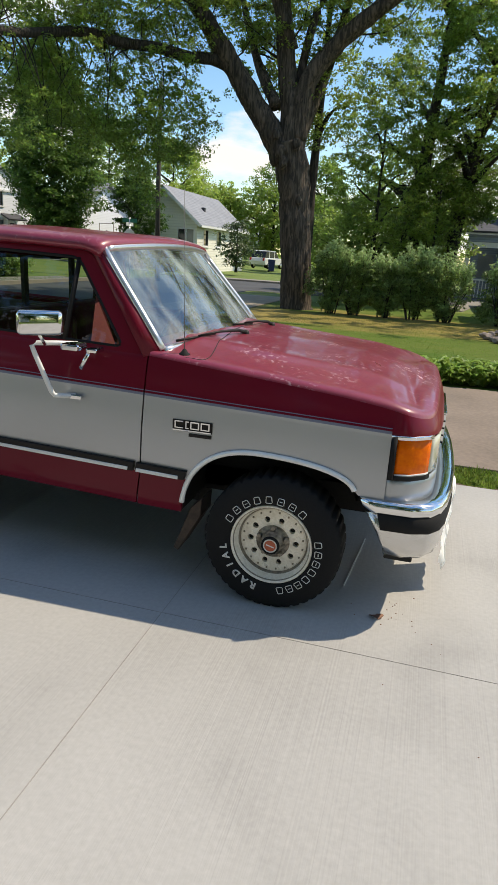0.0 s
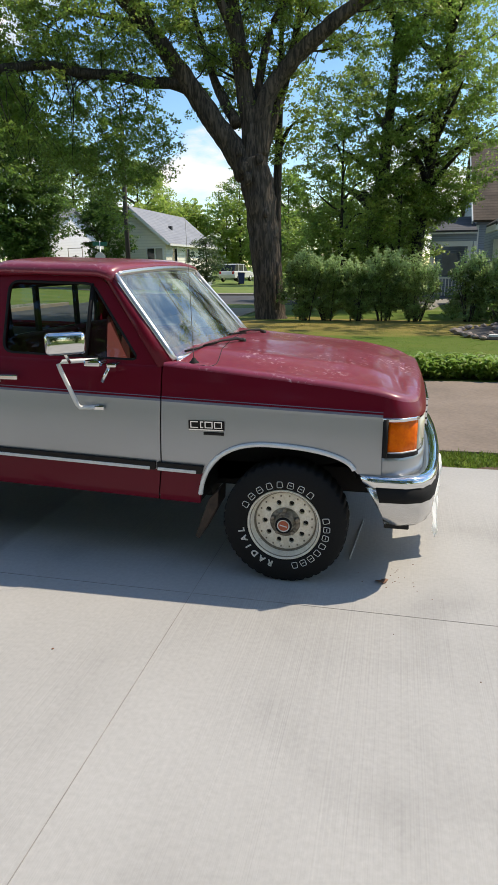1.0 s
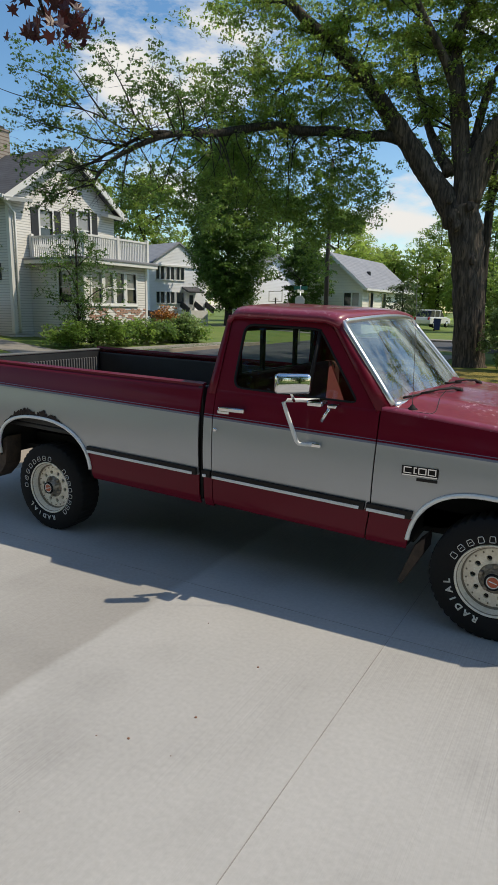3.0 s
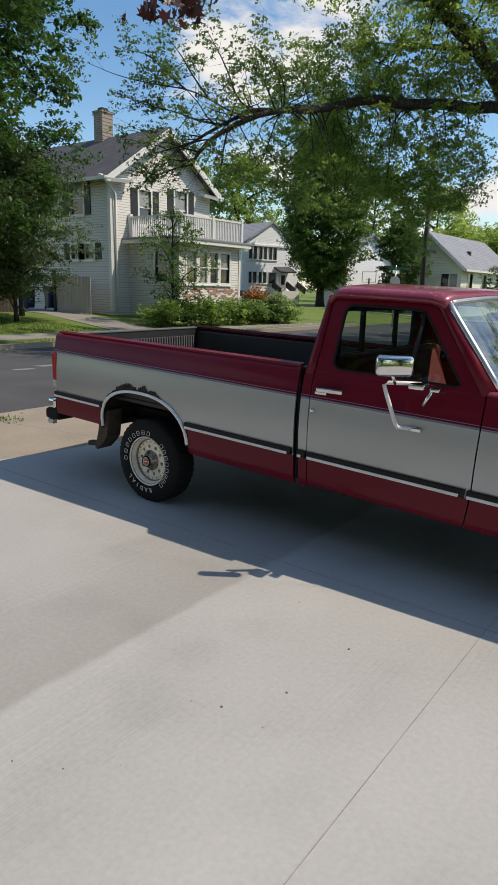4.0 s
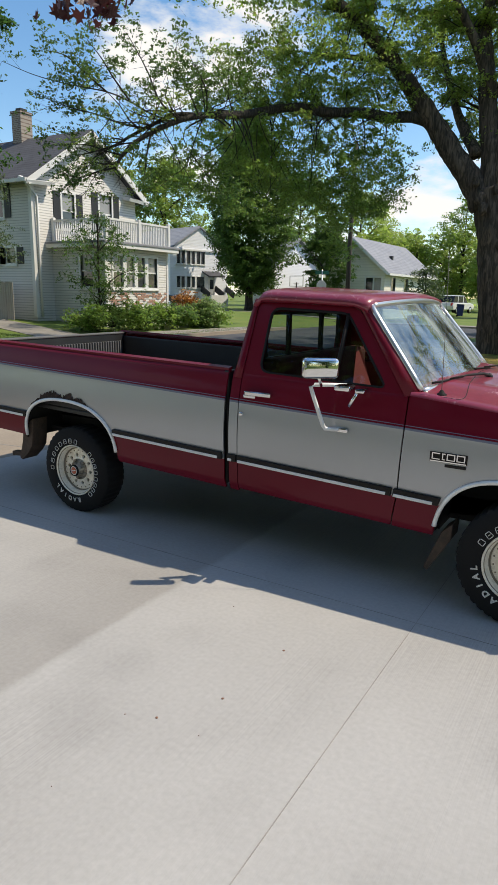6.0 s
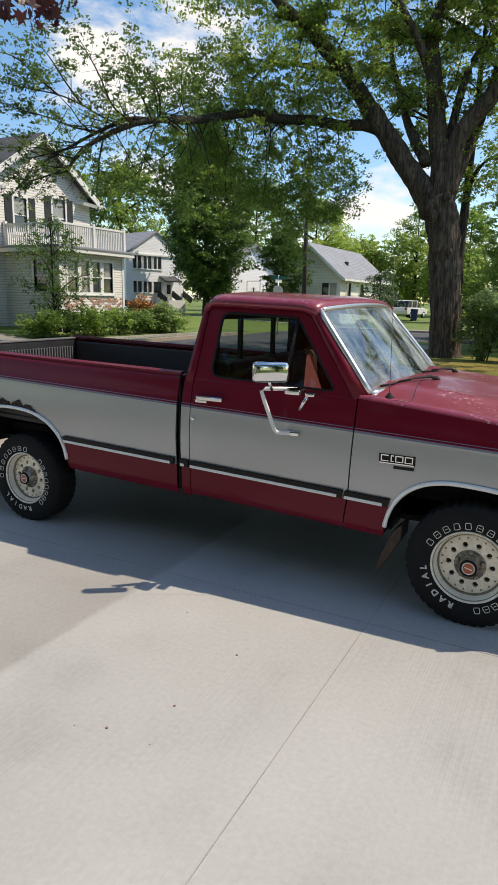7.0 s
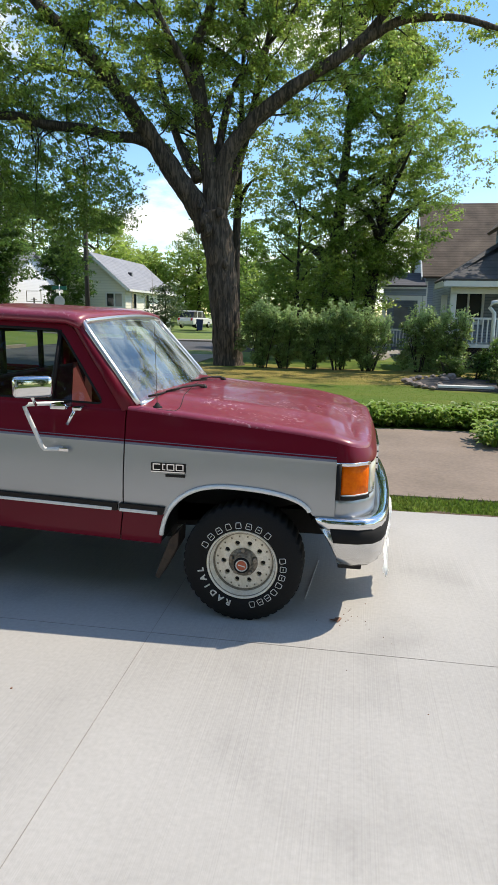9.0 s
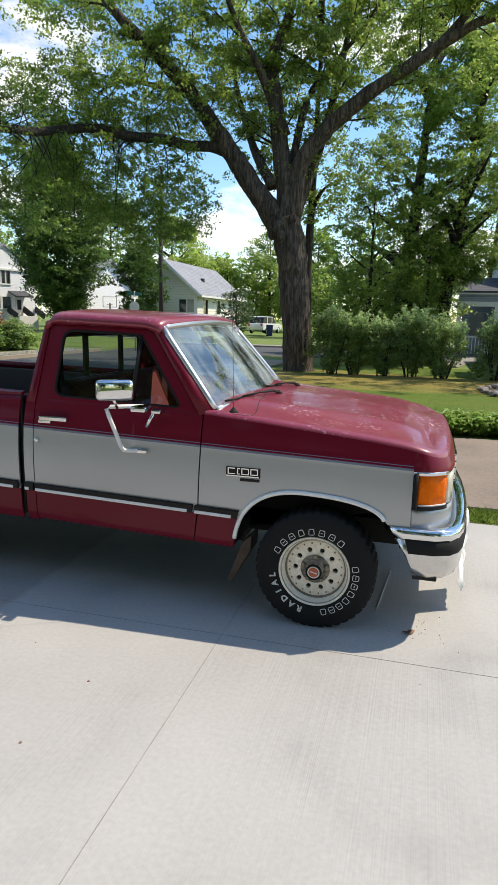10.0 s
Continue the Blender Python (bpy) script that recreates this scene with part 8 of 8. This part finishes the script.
def hedge_shrub(x, y, w, h, seed, leaf, label, count=105, clusters=125, foot=0.27, waist=0.19):
    """A loosely clipped shrub: a narrow leafy foot, a wide head, and soft shoots standing out of its top."""
    rg = random.Random(seed)
    s = holder("hedge_shrub", label, "hedge", "hedge row", at=(x, y, -0.03))
    for i in range(7):
        f = Vector((rg.gauss(0, 0.10), rg.gauss(0, 0.08), -0.03))
        e = Vector((f.x * 3.0 + rg.gauss(0, 0.14), rg.gauss(0, 0.15), h * rg.uniform(0.55, 0.8)))
        part("stem", tube(smooth_path([f, f.lerp(e, 0.45) + Vector((0, 0, 0.12)), e], 3), [0.026 - 0.003 * j for j in range(7)], 6), BARK_DARK, s, "", True)
    cs, sp = [], []
    for i in range(clusters):
        v = rg.random() ** 0.85
        z = 0.06 + (0.94 - 0.06) * v
        open_up = min(1.0, max(0.0, (z - foot * 0.6) / (foot * 0.8)))
        wide = waist * (0.45 + 0.3 * rg.random()) * (1 - open_up) + (0.54 + 0.07 * math.sin(5 * v + seed)) * open_up
        cs.append((w * wide * rg.uniform(-1, 1), 0.42 * rg.uniform(-1, 1) * (0.4 + 0.6 * open_up), h * z))
        cs[-1] = (cs[-1][0], cs[-1][1], cs[-1][2] * (1 - 0.20 * (cs[-1][0] / (0.54 * w)) ** 2))
        sp.append(rg.uniform(0.11, 0.22) * (0.75 + 0.25 * open_up))
    leaf_cloud("foliage", cs, sp, count, 0.060, leaf, s, 0.0, 0.9)
    cs = []
    for i in range(30):
        u = rg.uniform(-1, 1)
        a = Vector((w * 0.55 * u, 0.40 * rg.uniform(-1, 1), h * rg.uniform(0.76, 0.92) * (1 - 0.20 * u * u)))
        b = a + Vector((rg.gauss(0.02, 0.09), rg.gauss(0, 0.05), rg.uniform(0.22, 0.56)))
        part("shoot", tube([a, a.lerp(b, 0.5), b], [0.007, 0.005, 0.002], 4), BARK_DARK, s)
        for k in range(5):
            cs.append(tuple(a.lerp(b, 0.2 + 0.2 * k)))
    leaf_cloud("new_growth", cs, 0.085, 34, 0.050, LEAF_SHOOT, s, -0.6, 1.3, "pale soft new shoots", 5)
    return s


for i, x in enumerate((-2.5, -1.62, -0.74, 0.14, 1.05)):
    hedge_shrub(x, 18.15 + 0.12 * (i % 2), 1.16, (2.0, 1.82, 1.68, 1.95, 1.72)[i], 50 + i, LEAF_HEDGE, "tall loosely clipped hedge shrub with pale new shoots")
hedge_shrub(2.75, 18.3, 1.2, 1.85, 58, LEAF_HEDGE, "tall clipped hedge shrub before the grey house", foot=0.12, waist=0.4)
hedge_shrub(3.75, 18.4, 0.9, 1.8, 59, LEAF_HEDGE, "tall dark-footed hedge shrub before the porch", foot=0.10, waist=0.5)
for i, (x, y, w, h) in enumerate(((4.25, 15.9, 0.75, 0.75), (4.75, 14.9, 0.8, 0.75), (3.5, 16.6, 0.8, 0.6))):
    shrub(x, y, -0.03, w, h, 70 + i, LEAF_DARK, "low rounded dark shrub in the stone-edged bed", 4, 0.05, 110, 26, 0.06, 0.2, "bed shrubs")
shrub(4.9, 15.9, -0.03, 0.9, 1.15, 75, LEAF_HOSTA, "bright leafy shrub beside the porch", 5, 0.1, 60, 26, 0.1, 0.26)
shrub(5.0, 13.2, -0.03, 1.3, 0.85, 76, LEAF_HEDGE, "pale green mounded shrub beside the path", 4, 0.02, 120, 34, 0.07, 0.26)
# low shrubs before the cream house
for i in range(9):
    shrub(-18.3 + 0.12 * (i % 3), 15.3 + i * 0.98, 0.35, 1.9, 0.60 + 0.08 * (i % 3), 90 + i, LEAF_DARK if i % 2 else LEAF_MID, "low spreading shrub before the cream house", 4, 0.05, 90, 30, 0.11, 0.36, "foundation shrubs")
shrub(-17.9, 22.6, 0.3, 2.4, 0.95, 99, LEAF_HEDGE, "rounded green shrub beside the porch", 5, 0.03, 110, 44, 0.11, 0.42)
shrub(-19.2, 22.9, 0.45, 1.5, 1.25, 100, mat("orange_day_lilies", (0.55, 0.17, 0.02), (0.24, 0.16, 0.03), rough=0.6, scale=3, fine=20, island=0.3), "orange flowering shrub beside the porch", 4, 0.3, 80, 30, 0.1, 0.34)


def broad_leaf_plant(seed):
    """A clump of broad arching leaves."""
    rg = random.Random(seed)
    verts, faces = [], []
    for i in range(58):
        a = rg.uniform(0, 6.28)
        L, w = rg.uniform(0.08, 0.15), rg.uniform(0.026, 0.046)
        rise = rg.uniform(0.03, 0.27)
        d, s = Vector((math.cos(a), math.sin(a), 0)), Vector((-math.sin(a), math.cos(a), 0))
        root = d * rg.uniform(0.02, 0.20) + Vector((0, 0, rise))
        b = len(verts)
        for t, ww, zz in ((0, 0.25, 0), (0.35, 1.0, 0.035), (0.7, 0.8, 0.035), (1.0, 0.05, 0.012)):
            p = root + d * L * t + Vector((0, 0, zz))
            verts += [p - s * w * ww + Vector((0, 0, 0.018)), p, p + s * w * ww + Vector((0, 0, 0.018))]
        for r in range(3):
            for c in range(2):
                k = b + r * 3 + c
                faces.append((k, k + 1, k + 4, k + 3))
        verts += [root - s * 0.006, root + s * 0.006, d * 0.02 + s * 0.006, d * 0.02 - s * 0.006]
        k = b + 12
        faces.append((k, k + 1, k + 2, k + 3))
    return mesh_of("leaves", verts, faces, LEAF_HOSTA, True)


plants = [broad_leaf_plant(s) for s in (1, 2, 3, 4)]
rng = random.Random(5)
spots = []
for i in range(26):
    x = 0.75 + i * 0.165
    spots.append((x + rng.gauss(0, 0.03), 7.15 + 0.05 * x + rng.gauss(0, 0.05)))
    spots.append((x + 0.08, 7.48 + 0.07 * x + rng.gauss(0, 0.06)))
    if x > 2.6:
        spots.append((x, 7.85 + 0.08 * x + rng.gauss(0, 0.08)))
for i in range(9):
    spots.append((2.62 + 0.2 * (i % 3) + rng.gauss(0, 0.04), 5.75 + 0.24 * (i // 3) + rng.gauss(0, 0.04)))
for i, (x, y) in enumerate(spots):
    ob = tagged(new("ground_cover_plant", plants[i % 4]), "low clump of broad bright green leaves edging the old drive", "plant", "edging plants")
    ob.matrix_world = pose(x, y, -0.02, 0, 0, rng.uniform(0, 360)) @ Matrix.Scale(rng.uniform(0.85, 1.2), 4)

ROCK = mat("mixed_field_stone", (0.24, 0.15, 0.12), (0.34, 0.31, 0.28), rough=0.85, scale=3, fine=20, bump=0.01)


def rock_mesh(seed, squash=0.6):
    rg = random.Random(seed)
    bm = bmesh.new()
    bmesh.ops.create_icosphere(bm, subdivisions=2, radius=1)
    o = Vector((seed * 3.1, seed * 1.7, 0))
    for v in bm.verts:
        v.co *= 0.8 + 0.45 * noise.noise(v.co * 1.2 + o)
        v.co.z *= squash
    me = bpy.data.meshes.new("stone")
    bm.to_mesh(me)
    bm.free()
    me.materials.append(ROCK)
    return me


rocks = [rock_mesh(s) for s in range(1, 6)]
bed = tagged(part("garden_bed", prism([(2.1, 14.2), (2.6, 13.0), (4.6, 12.9), (5.6, 16.3), (3.0, 16.4)], -0.1, 0.01, "z"), mat("dark_slate_mulch", (0.085, 0.08, 0.085), (0.045, 0.04, 0.04), rough=0.95, scale=6, fine=40, bump=0.03)), "dark mulched garden bed edged with stones", "garden bed", kind="structure")
for i, (x, y) in enumerate(((2.05, 14.6), (2.1, 14.2), (2.2, 13.85), (2.3, 13.5), (2.42, 13.2), (2.6, 12.95), (2.3, 15.1), (2.5, 15.5), (2.75, 15.9), (3.0, 16.2), (3.3, 16.3), (2.9, 13.9), (3.2, 15.2), (4.7, 13.1))):
    ob = tagged(new("stone", rocks[i % 5]), "rough field stone edging the garden bed", "stone", "bed stones")
    r = rng.uniform(0.09, 0.16)
    ob.matrix_world = pose(x, y, r * 0.3, 0, 0, rng.uniform(0, 360)) @ Matrix.Scale(r, 4)
tagged(part("plank", box(2.75, 4.1, 13.05, 13.25, 0.03, 0.09), WHITE_PAINT, None, bevel=0.008), "pale weathered plank lying by the garden bed", "plank")
ob = tagged(new("stone", rock_mesh(9, 0.75)), "reddish boulder in the garden bed", "stone", "bed stones")
ob.matrix_world = pose(3.45, 15.8, 0.06, 0, 0, 30) @ Matrix.Scale(0.19, 4)


# grass blades where the camera comes near
def blades(name, boxes, material, label):
    vs, fs, n = [], [], 0
    for x0, x1, y0, y1, count, h in boxes:
        x, y = rs.uniform(x0, x1, count), rs.uniform(y0, y1, count)
        a, hh = rs.uniform(0, 6.28, count), h * rs.uniform(0.5, 1.3, count)
        w = 0.006 + 0.10 * hh
        lean = rs.normal(0, 0.5, (count, 2)) * hh[:, None]
        base = np.array([lawn_height(p, q) for p, q in zip(x, y)]) - 0.005
        v = np.empty((count, 3, 3))
        v[:, 0] = np.stack([x - w * np.cos(a), y - w * np.sin(a), base], 1)
        v[:, 1] = np.stack([x + w * np.cos(a), y + w * np.sin(a), base], 1)
        v[:, 2] = np.stack([x + lean[:, 0], y + lean[:, 1], base + hh], 1)
        vs.append(v.reshape(-1, 3))
        n += count
    v = np.concatenate(vs)
    return tagged(new(name, mesh_of(name, v.tolist(), [(3 * i, 3 * i + 1, 3 * i + 2) for i in range(n)], material)), label, "grass", kind="stuff")


blades("grass", [(0.2, 6, 2.43, 2.93, 9000, 0.045), (-4.5, 0.2, 2.37, 2.93, 3000, 0.04), (-3.5, 6, 7.9, 18, 40000, 0.02), ], BLADE, "short mown grass, partly yellowed")
blades("grass", [(-16.9, -15.5, 0, 26, 9000, 0.06), (-24, -18.4, 2, 12.0, 15000, 0.06)], BLADE_LUSH, "green mown grass across the street")
blades("weeds", [(-7.4, -7.15, 0.2, 1.5, 90, 0.05), (-7.3, -6.9, 0.95, 1.25, 90, 0.07)], BLADE, "weeds in the gutter seam")


# ---- street furniture and small things ----
POLE = mat("weathered_pole_wood", (0.085, 0.072, 0.06), (0.05, 0.043, 0.036), rough=0.95, scale=4, fine=30, stretch=(4, 4, 0.4))
pole = holder("utility_pole", "weathered wooden utility pole", "utility pole", at=(-13.5, 29.7, -0.1))
part("shaft", tube([(0, 0, 0), (-0.02, 0, 4.5), (0.05, 0, 9.6)], [0.135, 0.12, 0.095], 12), POLE, pole, "", True)
part("street_light_arm", tube([(0.04, 0, 8.4), (0.5, -0.3, 9.3), (1.3, -0.8, 9.8)], 0.035, 8), ALU, pole, "", True)
stop = holder("stop_sign", "octagonal road sign seen from behind under a green street blade", "road sign", at=(-13.9, 27.2, -0.05))
part("post", tube([(0, 0, 0), (0, 0, 3.05)], 0.03, 8), ALU, stop, "", True)
pts = [(0.29 * math.cos(radians(22.5 + 45 * i)), 2.25 + 0.29 * math.sin(radians(22.5 + 45 * i))) for i in range(8)]
part("plate", prism(pts, -0.05, -0.04), mat("bare_sign_metal", (0.80, 0.80, 0.79), (0.74, 0.74, 0.73), rough=0.45, metal=0.1), stop)
part("street_blade", box(-0.38, 0.38, -0.012, 0.012, 2.82, 3.0), mat("green_sign_sheet", (0.02, 0.20, 0.14), rough=0.4), stop)
part("street_blade", box(-0.012, 0.012, -0.38, 0.38, 2.66, 2.82), mat("pale_sign_sheet", (0.55, 0.58, 0.56), rough=0.4), stop)


def parked_car(x, y, z, rz, paint, label, tall=1.65):
    """A small estate car: body, glasshouse, wheels, lamps."""
    c = holder("car", label, "car", at=(x, y, z), rz=rz)
    side = [(-2.2, 0.35), (2.15, 0.35), (2.25, 0.55), (2.2, 0.85), (1.3, 1.0), (-2.15, 1.02), (-2.28, 0.7)]
    part("body", prism(side, -0.88, 0.88), paint, c, "", bevel=0.08, segments=3)
    part("cabin", prism([(-2.05, 1.0), (1.15, 1.0), (0.45, tall - 0.05), (-1.7, tall)], -0.74, 0.74), PANE_DARK, c, "dark glasshouse", bevel=0.06, segments=3)
    part("roof", prism([(-1.75, tall - 0.03), (0.45, tall - 0.06), (0.35, tall + 0.02), (-1.6, tall + 0.05)], -0.72, 0.72), paint, c, "", bevel=0.03)
    for u in (-1.05, 0.05):
        part("pillar", box(u - 0.05, u + 0.05, -0.755, 0.755, 1.0, tall - 0.03), paint, c)
    for u in (-1.4, 1.4):
        for v in (-0.8, 0.8):
            w = part("wheel", lathe([(0.0001, -0.1), (0.2, -0.1), (0.3, -0.1), (0.33, -0.06), (0.33, 0.06), (0.3, 0.1), (0.2, 0.1), (0.0001, 0.1)], 20), TYRE, c, "", True)
            w.location = (u, v, 0.33)
            part("wheel_disc", lathe([(0.0001, -0.11), (0.2, -0.112), (0.21, -0.1), (0.21, 0.1), (0.2, 0.112), (0.0001, 0.11)], 18), ALU, w, "", True)
    for v in (-0.7, 0.7):
        part("headlamp", box(2.12, 2.24, v - 0.15, v + 0.15, 0.66, 0.82), LAMP_GLASS, c, bevel=0.03)
        part("tail_lamp", box(-2.27, -2.14, v - 0.1, v + 0.1, 0.72, 1.0), REDLENS, c, bevel=0.03)
    return c


parked_car(-15.2, 60.5, 0.25, 78, mat("white_car_paint", (0.72, 0.73, 0.74), (0.68, 0.69, 0.70), rough=0.25, coat=0.6), "white estate car parked down the street")
parked_car(-30.2, 33.0, 0.6, 40, mat("dark_car_paint", (0.03, 0.035, 0.045), rough=0.25, coat=0.6), "dark car parked behind the porch shrubs", 1.5)

# litter on the drive
LEAF_DRY = mat("dry_brown_leaf", (0.26, 0.135, 0.085), (0.17, 0.085, 0.055), rough=0.8, scale=20)
bm = bmesh.new()
ring = [(0.030 * math.cos(a) * (1 + 0.4 * math.sin(3 * a)), 0.024 * math.sin(a) * (1 + 0.3 * math.cos(2 * a)), 0.012 + 0.008 * math.sin(2 * a)) for a in [i * math.pi / 7 for i in range(14)]]
c0 = bm.verts.new((0, 0, 0.002))
rv_ = [bm.verts.new(p) for p in ring]
for i in range(14):
    bm.faces.new((c0, rv_[i], rv_[(i + 1) % 14]))
dl = tagged(part("dry_leaf", bm, LEAF_DRY, None, "", True, thick=0.0015), "curled dry brown leaf lying on the driveway", "leaf")
dl.location = (0.548, 0.058, 0.001)
rng = random.Random(15)
crumb = rock_mesh(4, 0.6)
crumb.materials.clear()
crumb.materials.append(LEAF_DRY)
places = [(0.548 + rng.gauss(0.08, 0.09), 0.09 + rng.gauss(0.05, 0.09)) for _ in range(22)] + [(-0.957, -0.924), (-1.163, -1.681), (-0.05, -0.02), (-1.0, -1.42)] + \
         [(rng.uniform(-4, 1.5), rng.uniform(-2.6, -0.3)) for _ in range(14)]
for i, (x, y) in enumerate(places):
    ob = tagged(new("crumb", crumb), "small brown crumb of leaf litter on the driveway", "litter", "litter crumbs")
    ob.matrix_world = pose(x, y, 0.001, 0, 0, rng.uniform(0, 360)) @ Matrix.Scale(0.0075 if 22 <= i < 26 else rng.uniform(0.002, 0.005), 4)


# a white strip stands in for a sliver of sunlight on the shaded concrete
tagged(part("strip", prism([(0.346, 0.32), (0.353, 0.32), (0.406, 0.99), (0.399, 0.99)], 0.001, 0.006, "z"), WHITE_TRIM), "white strip standing in for a sliver of sunlight on the driveway", "strip")
